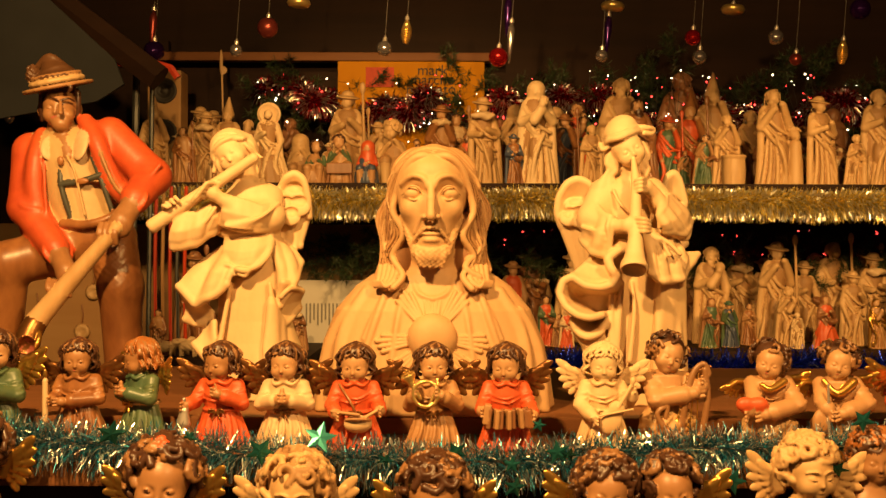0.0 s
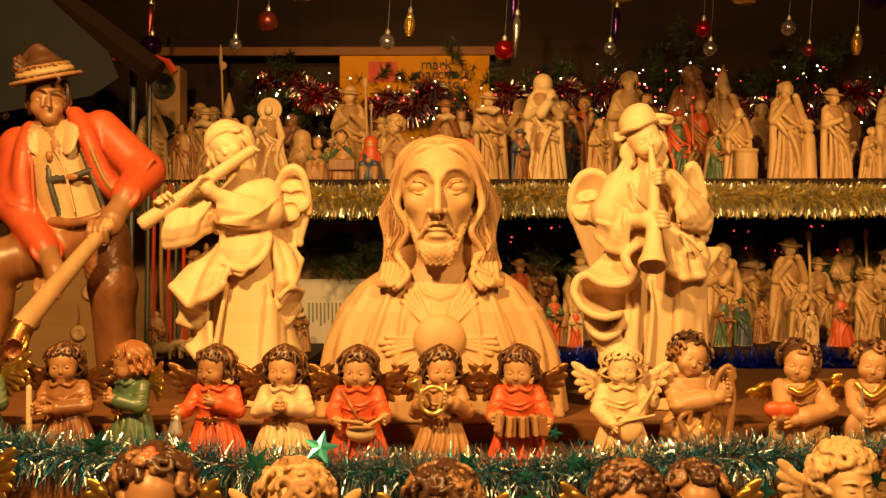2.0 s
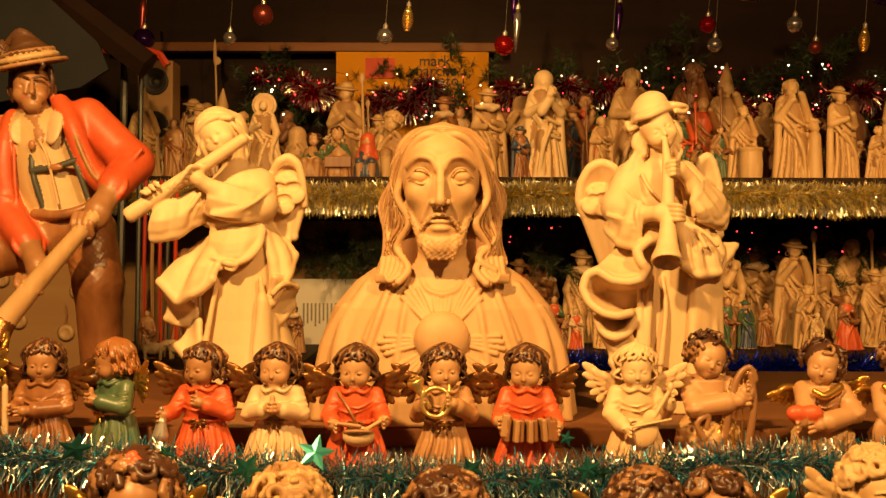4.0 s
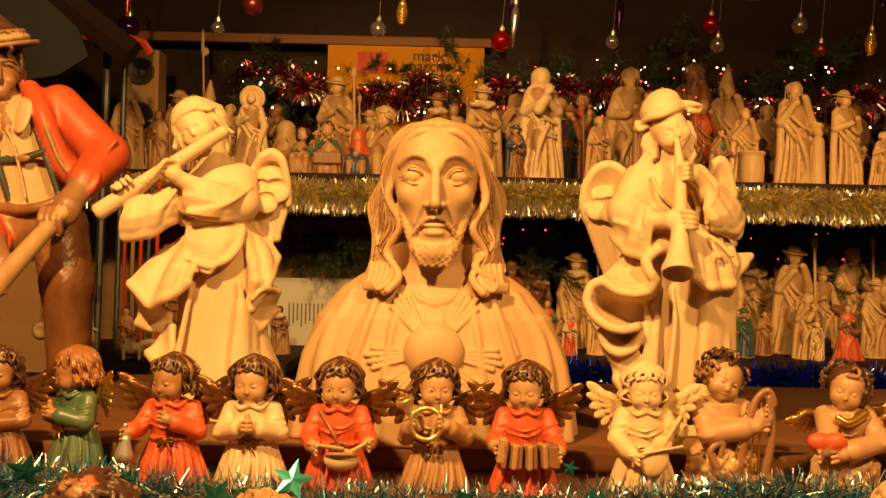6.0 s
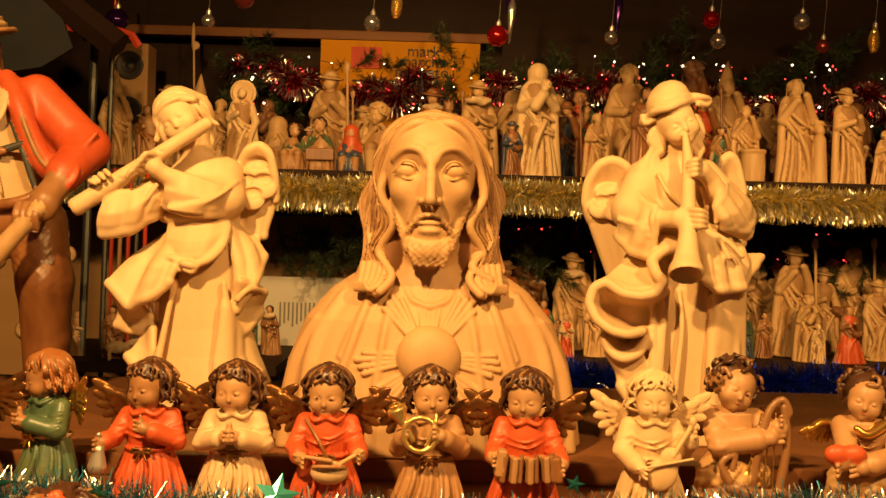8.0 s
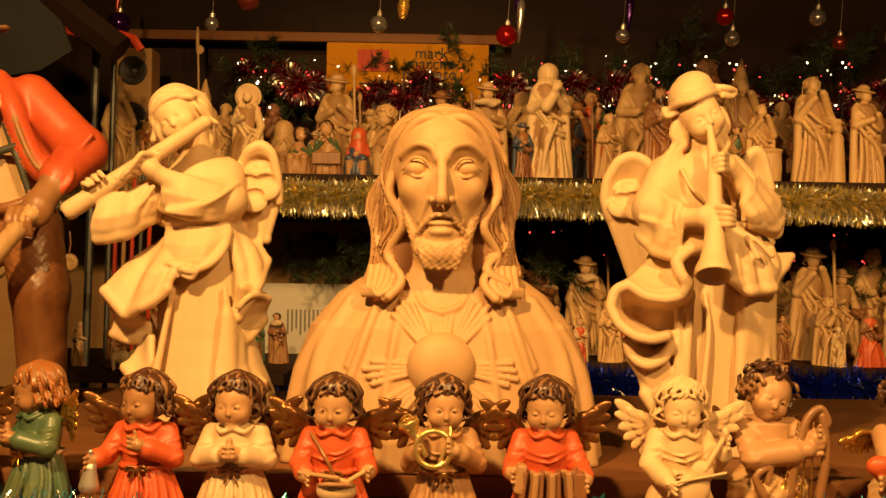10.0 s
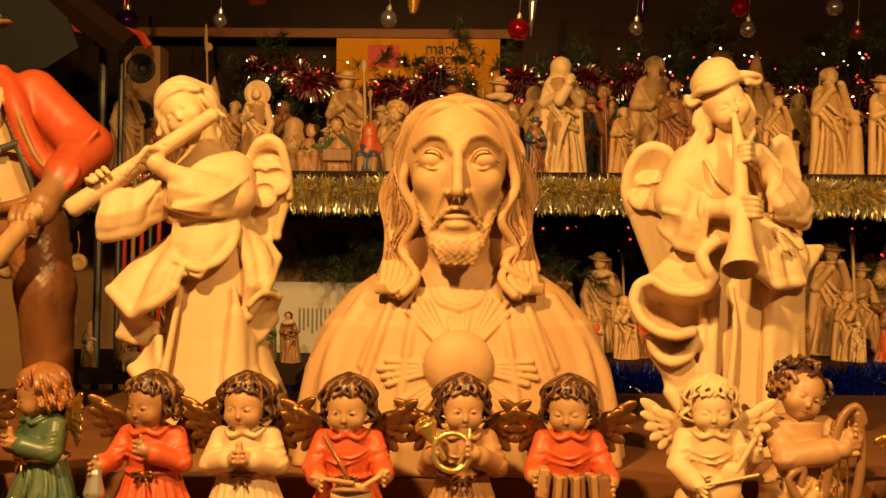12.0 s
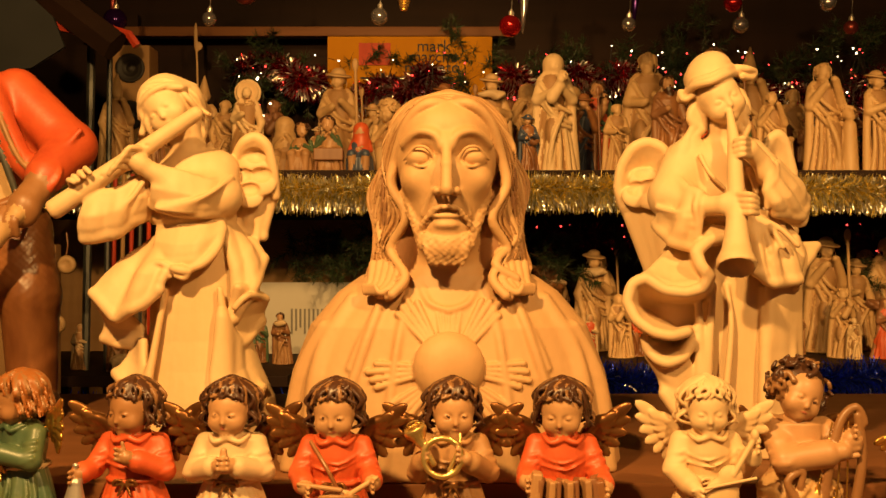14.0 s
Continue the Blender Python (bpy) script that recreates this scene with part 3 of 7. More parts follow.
def locks(c, at, r, mats, seed, yaw=0, tilt=0, nod=0, long=0.9, fringe=True, n=26):
    """Combed wavy hair from the crown down to the neck."""
    rng = random.Random(seed)
    keep = c.base
    c.frame_at(keep @ pose(*at, nod, tilt, yaw) @ Matrix.Scale(r, 4))
    c.ell((0, 0.24, 0.26), (1.0, 0.98, 0.94), mats[0], k=0.05)
    for i in range(n):
        a = radians(-84 + 348 * i / (n - 1))
        x, y = math.cos(a), math.sin(a)
        side = abs(x)
        w = rng.uniform(-0.10, 0.10) + 0.10 * math.sin(1.9 * i)
        if y < -0.55:
            end = 0.60 + (0.10 if not fringe else 0.0) - 0.9 * max(0, side - 0.45)
            pts = [(0.10 * x + 0.18, 0.1 + 0.2 * y, 1.17), (0.50 * x + w + 0.1, 0.12 + 0.70 * y, 1.06), (0.85 * x - w, 0.12 + 0.93 * y, 0.80), (1.02 * x + w * 1.5, 0.12 + 0.98 * y, end)]
        else:
            e = -long * (1.0 if y > 0 else 0.85)
            pts = [(0.12 * x, 0.15 + 0.2 * y, 1.17), (0.78 * x, 0.15 + 0.75 * y, 0.85), (1.06 * x + w, 0.15 + 1.0 * y, 0.40), (1.0 * x - w, 0.15 + 1.0 * y, 0.0), (1.14 * x + w, 0.15 + 1.04 * y, e * 0.6), (0.96 * x - w * 2, 0.16 + 0.95 * y, e)]
        c.tube(pts, 0.085, 0.06, mats[i % len(mats)], k=0.012, n=4)
    c.frame_at(keep)


def feather_wing(c, at, s, mat, rot, mirror=1, n=6, mat2=None):
    """A small spread wing: a rounded arm and fanned feathers; it lies in its own x-z plane."""
    keep = c.base
    c.frame_at(keep @ pose(*at, *rot) @ Matrix.Diagonal((mirror, 1, 1, 1)) @ Matrix.Scale(s, 4))
    c.tube([(0, 0, 0), (0.30, 0, 0.30), (0.66, 0, 0.36)], 0.15, 0.12, mat, k=0.04, n=3)
    for i in range(n):
        f = i / (n - 1)
        a = radians(24 - 100 * f)
        p = Vector((0.50 - 0.42 * f, 0.02 * i, 0.32 - 0.34 * f))
        w = Vector((math.cos(a), 0, math.sin(a)))
        ln = 0.60 - 0.14 * f
        c.ell(p + w * ln * 0.55, (ln * 0.60, 0.06, 0.135), mat, rot=(0, -math.degrees(a), 0), k=0.012)
        c.ell(p + w * ln * 0.22 + Vector((0, -0.07, 0)), (ln * 0.36, 0.05, 0.115), mat2 or mat, rot=(0, -math.degrees(a), 0), k=0.012)
    c.frame_at(keep)


def arm(c, a, b, h, r, sleeve, skin, hand_r=None):
    c.cap(a, b, r * 1.15, r * 1.1, sleeve, k=r * 0.5)
    m = Vector(b).lerp(Vector(h), 0.72)
    c.cap(b, m, r * 1.05, r * 1.2, sleeve, k=r * 0.4)
    for i in range(3):
        q = Vector(a).lerp(Vector(b), 0.35 + 0.3 * i)
        c.tube([q + Vector((r, -r * 0.5, r * 0.3)), q + Vector((0, -r * 1.2, -r * 0.1 * i)), q + Vector((-r, -r * 0.5, -r * 0.3))], r * 0.2, r * 0.18, sleeve, k=r * 0.3, n=3)
    c.cap(m, h, r * 0.62, r * 0.6, skin, k=r * 0.15)
    c.ell(h, (hand_r or r * 0.8), skin, k=r * 0.3)
    for i in (-1, 0, 1):
        d = (Vector(h) - m).normalized()
        c.cap(Vector(h) + Vector((0, 0, i * r * 0.5)), Vector(h) + d * r * 1.3 + Vector((0, 0, i * r * 0.55)), r * 0.28, r * 0.22, skin, k=r * 0.08)


# the large bust
def bust():
    c = Carving()
    W = BUSTWOOD
    c.robe([0, 0.004, 0.05, 0.10, 0.15, 0.185, 0.203, 0.214, 0.225], [0.180, 0.184, 0.178, 0.168, 0.148, 0.118, 0.092, 0.060, 0.04], W, flat=0.58, folds=5, deep=0.012, twist=6, k=0.012,
           ys=[0, 0, 0, 0, 0, 0, -0.005, -0.01, -0.012])
    c.cap((0, -0.012, 0.18), (0, -0.03, 0.27), 0.043, 0.038, W, k=0.02)
    zs = [0, 0.004, 0.05, 0.10, 0.15, 0.185, 0.203, 0.214, 0.225]
    rs = [0.180, 0.184, 0.178, 0.168, 0.148, 0.118, 0.092, 0.060, 0.04]

    def on(x, z, proud=0.0):
        """A point on the front of the robe."""
        r = float(np.interp(z, zs, rs))
        return (x, -0.58 * math.sqrt(max(r * r - x * x, 0.0004)) - proud - (0.01 if z > 0.2 else 0), z)

    # cloak edges and folds
    for s in (-1, 1):
        c.tube([on(0.060 * s, 0.196), on(0.078 * s, 0.15), on(0.098 * s, 0.09), on(0.116 * s, 0.045), on(0.120 * s, 0.0)], 0.0050, 0.0065, W, k=0.004, n=5)
        c.tube([on(0.036 * s, 0.195), on(0.050 * s, 0.14), on(0.060 * s, 0.06), on(0.064 * s, 0.0)], 0.0040, 0.0050, W, k=0.005, n=5)
        c.tube([on(0.100 * s, 0.178), on(0.132 * s, 0.12), on(0.142 * s, 0.05), on(0.140 * s, 0.0)], 0.0055, 0.0075, W, k=0.010, n=5)
        c.tube([on(0.130 * s, 0.150), on(0.158 * s, 0.09), on(0.166 * s, 0.0)], 0.005, 0.008, W, k=0.010, n=5)
        c.tube([on(0.088 * s, 0.060), on(0.112 * s, 0.090), on(0.124 * s, 0.062), on(0.150 * s, 0.030)], 0.0035, 0.005, W, k=0.006, n=5)
        c.tube([on(0.030 * s, 0.198), on(0.020 * s, 0.176), on(0.0, 0.168)], 0.0032, 0.0032, W, k=0.004, n=5)
        c.tube([on(0.066 * s, 0.178), on(0.090 * s, 0.135), on(0.100 * s, 0.11)], 0.003, 0.003, W, k=0.005, n=5)
    # heart with rays
    c.ell((0, -0.096, 0.113), (0.0355, 0.020, 0.0355), W, k=0.0015)
    c.cap((-0.012, -0.117, 0.116), (-0.005, -0.117, 0.127), 0.0012, 0.0012, W, k=0.001, cut=True)
    for a, ln in ((54, 0.042), (126, 0.042), (-7, 0.044), (187, 0.044), (-42, 0.045), (222, 0.045), (-90, 0.04)):
        for e, f in ((-9, 0.8), (-3, 1.0), (3, 0.92), (9, 0.85)):
            x, z = math.cos(radians(a + e)), math.sin(radians(a + e))
            p, q = Vector(on(0.034 * x, 0.113 + 0.034 * z, 0.001)), Vector(on((0.037 + ln * f) * x, 0.113 + (0.037 + ln * f) * z, 0.002))
            c.cap(p, q, 0.0026, 0.0036, W, k=0.0005)
    for i in range(-2, 3):
        c.cap(on(0.004 * i, 0.146), on(0.006 * i, 0.166), 0.003, 0.0012, W, k=0.001)
    # head, turned a little
    c.frame_at(Matrix.Translation((-0.0025, 0, 0)))
    c.ell((0, -0.022, 0.335), (0.062, 0.070, 0.060), W, k=0.01)
    c.ell((0, -0.056, 0.306), (0.0450, 0.049, 0.066), W, k=0.010)
    c.ell((0, -0.056, 0.350), (0.044, 0.046, 0.034), W, k=0.012)
    c.ell((0, -0.066, 0.252), (0.030, 0.036, 0.030), W, k=0.016)
    for s in (-1, 1):
        c.ell((0.032 * s, -0.078, 0.300), (0.013, 0.017, 0.014), W, k=0.012)
        c.ell((0.0270 * s, -0.109, 0.3230), (0.0185, 0.0205, 0.0145), W, k=0.004, cut=True)
        c.ell((0.0270 * s, -0.0868, 0.3208), (0.0130, 0.0118, 0.0098), W, k=0.0006)
        c.tube([(0.0120 * s, -0.097, 0.3190), (0.019 * s, -0.101, 0.3290), (0.030 * s, -0.0995, 0.3305), (0.0425 * s, -0.086, 0.3190)], 0.0018, 0.0015, W, k=0.0012)
        c.tube([(0.0135 * s, -0.096, 0.3175), (0.024 * s, -0.0990, 0.3108), (0.0385 * s, -0.088, 0.3165)], 0.0017, 0.0015, W, k=0.0008)
        c.tube([(0.0045 * s, -0.104, 0.331), (0.012 * s, -0.1035, 0.3425), (0.028 * s, -0.0965, 0.3455), (0.044 * s, -0.077, 0.335)], 0.0045, 0.003, W, k=0.007, n=6)
        c.ell((0.0085 * s, -0.110, 0.2865), (0.0058, 0.0085, 0.0050), W, k=0.002)
        c.ell((0.0056 * s, -0.117, 0.2800), (0.0022, 0.0040, 0.0016), W, k=0.0012, cut=True)
        c.tube([(0.014 * s, -0.1015, 0.287), (0.019 * s, -0.0965, 0.276), (0.024 * s, -0.092, 0.264)], 0.0012, 0.0012, W, k=0.005)
        # moustache and short beard along the jaw
        c.tube([(0.002 * s, -0.1065, 0.2715), (0.013 * s, -0.1040, 0.2680), (0.0245 * s, -0.0930, 0.252), (0.026 * s, -0.089, 0.244)], 0.0028, 0.0030, W, k=0.0015, wave=(0.0008, 800))
        for i in range(7):
            f = i / 6
            p = Vector((0.041 * s, -0.060, 0.286)).lerp(Vector((0.023 * s, -0.090, 0.236)), f)
            c.ell(p, (0.0060, 0.0070, 0.0085), W, k=0.003, wave=(0.0009, 900))
        for i in range(5):
            c.tube([((0.020 - 0.004 * i) * s, -0.094 - 0.0012 * i, 0.242 - 0.001 * i), ((0.020 - 0.004 * i) * s, -0.097, 0.230), ((0.016 - 0.0035 * i) * s, -0.093, 0.216 + 0.0012 * (i % 2))], 0.0042, 0.0028, W, k=0.0012, wave=(0.0008, 700))
    c.cap((0, -0.101, 0.340), (0, -0.1160, 0.3120), 0.0048, 0.0056, W, k=0.004)
    c.cap((0, -0.1160, 0.3120), (0, -0.1225, 0.2890), 0.0056, 0.0060, W, k=0.003)
    c.ell((0, -0.1210, 0.2865), (0.0062, 0.0066, 0.0060), W, k=0.003)
    c.ell((0, -0.1000, 0.2625), (0.0150, 0.0065, 0.0036), W, k=0.003)
    c.ell((0, -0.0995, 0.2538), (0.0115, 0.0068, 0.0046), W, k=0.004)
    c.tube([(-0.0170, -0.103, 0.2566), (-0.008, -0.107, 0.2592), (0.008, -0.107, 0.2592), (0.0170, -0.103, 0.2566)], 0.0012, 0.0012, GROOVESHADE, k=0.0006, cut=True)
    c.ell((0, -0.088, 0.232), (0.018, 0.015, 0.012), W, k=0.006, wave=(0.0007, 900))
    c.frame_at()
    # long parted hair in wavy strands
    rng = random.Random(4)
    # darker scalp under the strands, so the gaps between them look shaded
    c.ell((0, 0.004, 0.340), (0.065, 0.066, 0.053), GROOVESHADE, k=0.001)
    front = [(0.002, -0.079, 0.374), (0.022, -0.086, 0.374), (0.042, -0.074, 0.356), (0.050, -0.062, 0.328), (0.057, -0.058, 0.300), (0.050, -0.058, 0.268), (0.053, -0.060, 0.236), (0.047, -0.070, 0.208), (0.060, -0.080, 0.190)]
    back = [(0.002, 0.030, 0.392), (0.034, 0.028, 0.392), (0.059, 0.024, 0.368), (0.070, 0.016, 0.332), (0.079, 0.006, 0.295), (0.075, -0.004, 0.258), (0.083, -0.018, 0.226), (0.076, -0.032, 0.203), (0.074, -0.05, 0.195)]
    for s in (-1, 1):
        c.ell((0.060 * s, -0.014, 0.275), (0.014, 0.032, 0.072), GROOVESHADE, k=0.001)
        c.ell((0.048 * s, -0.026, 0.240), (0.022, 0.032, 0.060), GROOVESHADE, k=0.002)
        n, grooves = 12, []
        for i in range(n):
            f = i / (n - 1)
            arch = 0.020 * math.sin(math.pi * min(1, f * 1.15))
            sh = rng.uniform(-0.010, 0.010)
            pts = []
            for j, (a, b) in enumerate(zip(front, back)):
                q = Vector(a).lerp(Vector(b), f)
                lift = 1.0 + (0.04 * arch / 0.02 if j in (3, 4, 5, 6) else 0)
                w = 0.0075 * math.sin(2.3 * j + 4 * f) if j > 2 else 0
                z = q.z + (0.010 * math.sin(math.pi * f) if j == 0 else 0) + (sh if j > 2 else 0)
                pts.append(((q.x * lift + w) * s, q.y + w, z))
            c.tube(pts, 0.0058, 0.0050, HAIRWOOD if i % 3 else W, k=0.0005, n=5)
            if i:
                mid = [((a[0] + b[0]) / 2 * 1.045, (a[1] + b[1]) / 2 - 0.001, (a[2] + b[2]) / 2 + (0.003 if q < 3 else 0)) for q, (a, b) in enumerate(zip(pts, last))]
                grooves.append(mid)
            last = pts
        # valleys between strands coloured as dark stain and shade
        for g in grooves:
            c.tube(g, 0.0024, 0.0020, GROOVESHADE, k=0.0008, n=5, cut=True)
        for i in range(5):
            c.tube([((0.050 + 0.007 * i) * s, -0.060 + 0.003 * i, 0.215), ((0.056 + 0.006 * i) * s, -0.074 + 0.003 * i, 0.196), ((0.068 + 0.004 * i) * s, -0.080 + 0.003 * i, 0.186), ((0.074 + 0.003 * i) * s, -0.078 + 0.003 * i, 0.193)], 0.0042, 0.0028, W, k=0.0007)
    statue("statue_bust", c, 0.0015, (-0.006, 1.715, 1.1705), "large pale wooden bust of a bearded robed figure with rayed heart", "statue")


def carved_wing(c, W, rim, blade, scales, thick, back):
    """A carved angel wing: filled plate, raised rolled rim, scale feathers and a long plain blade."""
    mid = sum((Vector(p) for p in rim), Vector()) / len(rim)
    c.drape(rim, [Vector(p).lerp(mid, 0.9) + Vector((0, back, 0)) for p in rim], W, r=thick * 0.8, n=30, k=0.004)
    c.tube(rim, thick * 0.8, thick * 0.8, W, k=0.003, n=5)
    top, hem = blade
    c.drape(top, hem, W, r=thick * 0.7, n=14, k=0.004, ripple=0.0015, waves=3)
    for x, y, z, r in scales:
        c.ell((x, y, z), (r, 0.006, r * 0.9), W, k=0.001, rot=(-16, 0, 0))
        c.ell((x, y - 0.004, z + r * 0.55), (r * 0.72, 0.006, r * 0.5), W, k=0.0015, rot=(-16, 0, 0), cut=True)


def flute_angel():
    """Origin under the figure at x -0.315, y 1.84."""
    c = Carving()
    W = PALE
    c.robe([0, 0.056, 0.090, 0.124, 0.157, 0.191, 0.225, 0.258, 0.275, 0.29], [0.088, 0.079, 0.068, 0.060, 0.056, 0.053, 0.049, 0.042, 0.040, 0.042], W,
           xs=[0.024, 0.024, 0.020, 0.016, 0.013, 0.012, 0.014, 0.016, 0.018, 0.018], flat=0.72, folds=4, deep=0.010, twist=8, k=0.01, power=0.7)
    # chest under the sleeve
    c.ell((0.0073, 0.0000, 0.3031), (0.046, 0.034, 0.046), W, k=0.012)
    c.ell((0.0139, 0.0000, 0.3234), (0.046, 0.030, 0.026), W, k=0.012)
    # neck and head, bent over the flute
    c.cap((0.0057, 0.0000, 0.3334), (-0.0019, -0.0120, 0.3724), 0.021, 0.018, W, k=0.012)
    head(c, (-0.0185, -0.0240, 0.3941), 0.0300, W, yaw=-14, tilt=-36, nod=12)
    keep = c.base
    c.ell((-0.0029, 0.0000, 0.3974), (0.024, 0.026, 0.034), W, k=0.010)
    c.frame_at(Matrix.Translation((-0.0182, -0.0200, 0.3959)) @ pose(0, 0, 0, 12, -36, -14) @ Matrix.Scale(0.0300, 4))
    c.ell((0.05, 0.36, 0.36), (0.98, 0.95, 0.86), W, k=0.04)
    for i in range(9):
        y = -0.62 + 0.2 * i
        q = 1.04 - (y - 0.36) ** 2 * 0.85
        if q < 0.12:
            continue
        t1, t2 = math.sqrt(q), math.sqrt(max(q - 0.42, 0.03))
        c.tube([(-1.0, y + 0.30, 0.30), (-0.66, y + 0.05, 0.36 + 0.88 * t2), (-0.05, y, 0.36 + 0.88 * t1), (0.62, y + 0.05, 0.36 + 0.88 * t2), (1.03, y + 0.28, 0.22)], 0.15, 0.13, W, k=0.008, n=4)
    c.tube([(-0.98, -0.18, 0.36), (-0.55, -0.66, 0.62), (0.1, -0.84, 0.70), (0.62, -0.66, 0.60), (0.98, -0.16, 0.40)], 0.13, 0.13, W, k=0.015, n=5)
    for i in range(9):
        a = radians(-30 + 28 * i)
        c.tube([(1.0 * math.cos(a), 0.25 + 0.9 * math.sin(a), 0.2), (1.10 * math.cos(a), 0.3 + 1.0 * math.sin(a), -0.3), (0.92 * math.cos(a + 0.2), 0.3 + 0.9 * math.sin(a + 0.2), -0.8), (1.05 * math.cos(a), 0.3 + 1.0 * math.sin(a), -1.1)], 0.13, 0.09, W, k=0.02, n=4)
    c.frame_at(keep)
    # wavy locks on the far side of the face and a curl on the nape
    c.tube([(-0.0422, -0.0300, 0.4096), (-0.0460, -0.0300, 0.3931), (-0.0419, -0.0300, 0.3786), (-0.0458, -0.0300, 0.3654)], 0.007, 0.004, W, k=0.002)
    c.tube([(-0.0341, -0.0350, 0.3892), (-0.0380, -0.0350, 0.3761), (-0.0326, -0.0300, 0.3629)], 0.006, 0.004, W, k=0.002)
    c.tube([(0.0133, 0.0000, 0.4009), (0.0175, 0.0000, 0.3739), (0.0145, -0.0040, 0.3553), (0.0252, -0.0100, 0.3481), (0.0296, -0.0120, 0.3533)], 0.008, 0.004, W, k=0.002)
    # flute with its bored end
    c.cap((-0.1353, -0.0620, 0.2765), (0.0227, -0.0580, 0.3841), 0.0118, 0.0085, W, k=0.0008)
    c.ell((-0.1411, -0.0620, 0.2726), (0.005, 0.0085, 0.0085), W, k=0.0008, rot=(0, -34, 0), cut=True)
    for i in range(4):
        q = Vector((-0.1048, -0.0735, 0.2947)).lerp(Vector((-0.0174, -0.0690, 0.3562)), i / 3.5)
        c.ell(q, (0.0026, 0.0025, 0.0026), W, k=0.0006, cut=True)
    # far arm: wide hanging sleeve, wrist and fingers over the flute
    c.cap((-0.0253, -0.0100, 0.3103), (-0.0498, -0.0300, 0.2976), 0.016, 0.019, W, k=0.010)
    c.drape([(-0.0229, -0.0200, 0.3216), (-0.0405, -0.0480, 0.3115), (-0.0629, -0.0600, 0.2951), (-0.0963, -0.0600, 0.2891)], [(-0.0337, -0.0150, 0.2766), (-0.0516, -0.0440, 0.2649), (-0.0713, -0.0520, 0.2490), (-0.1029, -0.0520, 0.2436)], W, r=0.006, n=22, bulge=(0, -0.008, 0), ripple=0.0025, waves=3, k=0.004)
    c.drape([(-0.0279, -0.0000, 0.3231), (-0.0496, -0.0140, 0.3125), (-0.0727, -0.0260, 0.2957), (-0.1004, -0.0260, 0.2902)], [(-0.0376, 0.0000, 0.2772), (-0.0582, -0.0200, 0.2656), (-0.0783, -0.0280, 0.2494), (-0.1079, -0.0300, 0.2439)], W, r=0.006, n=18, bulge=(0, 0.006, 0), k=0.004)
    c.tube([(-0.0956, -0.0580, 0.2899), (-0.1019, -0.0660, 0.2740), (-0.1063, -0.0640, 0.2549), (-0.1049, -0.0520, 0.2423), (-0.1041, -0.0300, 0.2518), (-0.1016, -0.0260, 0.2770), (-0.0999, -0.0400, 0.2895)], 0.0038, 0.0038, W, k=0.002)
    c.tube([(-0.0373, -0.0600, 0.3056), (-0.0508, -0.0660, 0.2846), (-0.0661, -0.0660, 0.2756), (-0.0859, -0.0640, 0.2691)], 0.0034, 0.0024, W, k=0.003)
    c.tube([(-0.0415, -0.0580, 0.2896), (-0.0497, -0.0560, 0.2722), (-0.0584, -0.0520, 0.2607)], 0.0044, 0.0034, W, k=0.002)
    c.cap((-0.0785, -0.0440, 0.2868), (-0.1066, -0.0520, 0.2953), 0.0105, 0.0090, W, k=0.004)
    c.ell((-0.1112, -0.0540, 0.3016), (0.010, 0.010, 0.011), W, k=0.004)
    for i in range(4):
        c.tube([(-0.1189, -0.0580, 0.3039), (-0.1155, -0.0760, 0.3078), (-0.1078, -0.0800, 0.3050)] if i == 0 else [tuple(Vector((-0.1189, -0.0580, 0.3039)) + Vector((0.0066, 0, 0.0044)) * i), tuple(Vector((-0.1175, -0.0740, 0.3079)) + Vector((0.0066, 0, 0.0044)) * i), tuple(Vector((-0.1103, -0.0800, 0.3025)) + Vector((0.0066, 0, 0.0044)) * i)], 0.0036, 0.0030, W, k=0.001, n=3)
    # near arm: shoulder, folded sleeve across the chest, hand on the flute
    c.cap((0.0376, -0.0040, 0.3246), (0.0454, -0.0220, 0.2921), 0.021, 0.022, W, k=0.012)
    c.cap((0.0435, -0.0260, 0.2919), (-0.0036, -0.0500, 0.3000), 0.022, 0.019, W, k=0.012)
    c.cap((0.0019, -0.0400, 0.2909), (-0.0186, -0.0360, 0.2863), 0.017, 0.013, W, k=0.010)
    c.drape([(0.0535, -0.0200, 0.3102), (0.0365, -0.0500, 0.3055), (0.0059, -0.0580, 0.3157), (-0.0181, -0.0600, 0.3199)], [(0.0491, -0.0200, 0.2743), (0.0295, -0.0460, 0.2706), (-0.0021, -0.0500, 0.2728), (-0.0270, -0.0440, 0.2807)], W, r=0.005, n=18, bulge=(0, -0.008, 0), k=0.004, edge=0.9)
    for i in range(6):
        c.tube([(-0.2115 + 0.000649 * (416 - 3 * i), -0.030, 0.5126 - 0.000649 * (305 + 11 * i)), (-0.2115 + 0.000649 * (392 - 8 * i), -0.062, 0.5126 - 0.000649 * (334 + 7 * i)), (-0.2115 + 0.000649 * (352 - 10 * i), -0.067, 0.5126 - 0.000649 * (352 + 2.5 * i)), (-0.2115 + 0.000649 * (308 - 3 * i), -0.062, 0.5126 - 0.000649 * (350 + 2 * i))], 0.0030, 0.0018, W, k=0.003)
    c.cap((-0.0139, -0.0560, 0.3112), (-0.0358, -0.0660, 0.3244), 0.0125, 0.0100, W, k=0.004)
    c.ell((-0.0417, -0.0680, 0.3299), (0.015, 0.011, 0.011), W, k=0.005, rot=(0, 30, 0))
    for i in range(4):
        a, b, d = Vector((-0.0360, -0.0660, 0.3423)), Vector((-0.0450, -0.0840, 0.3430)), Vector((-0.0543, -0.0820, 0.3318))
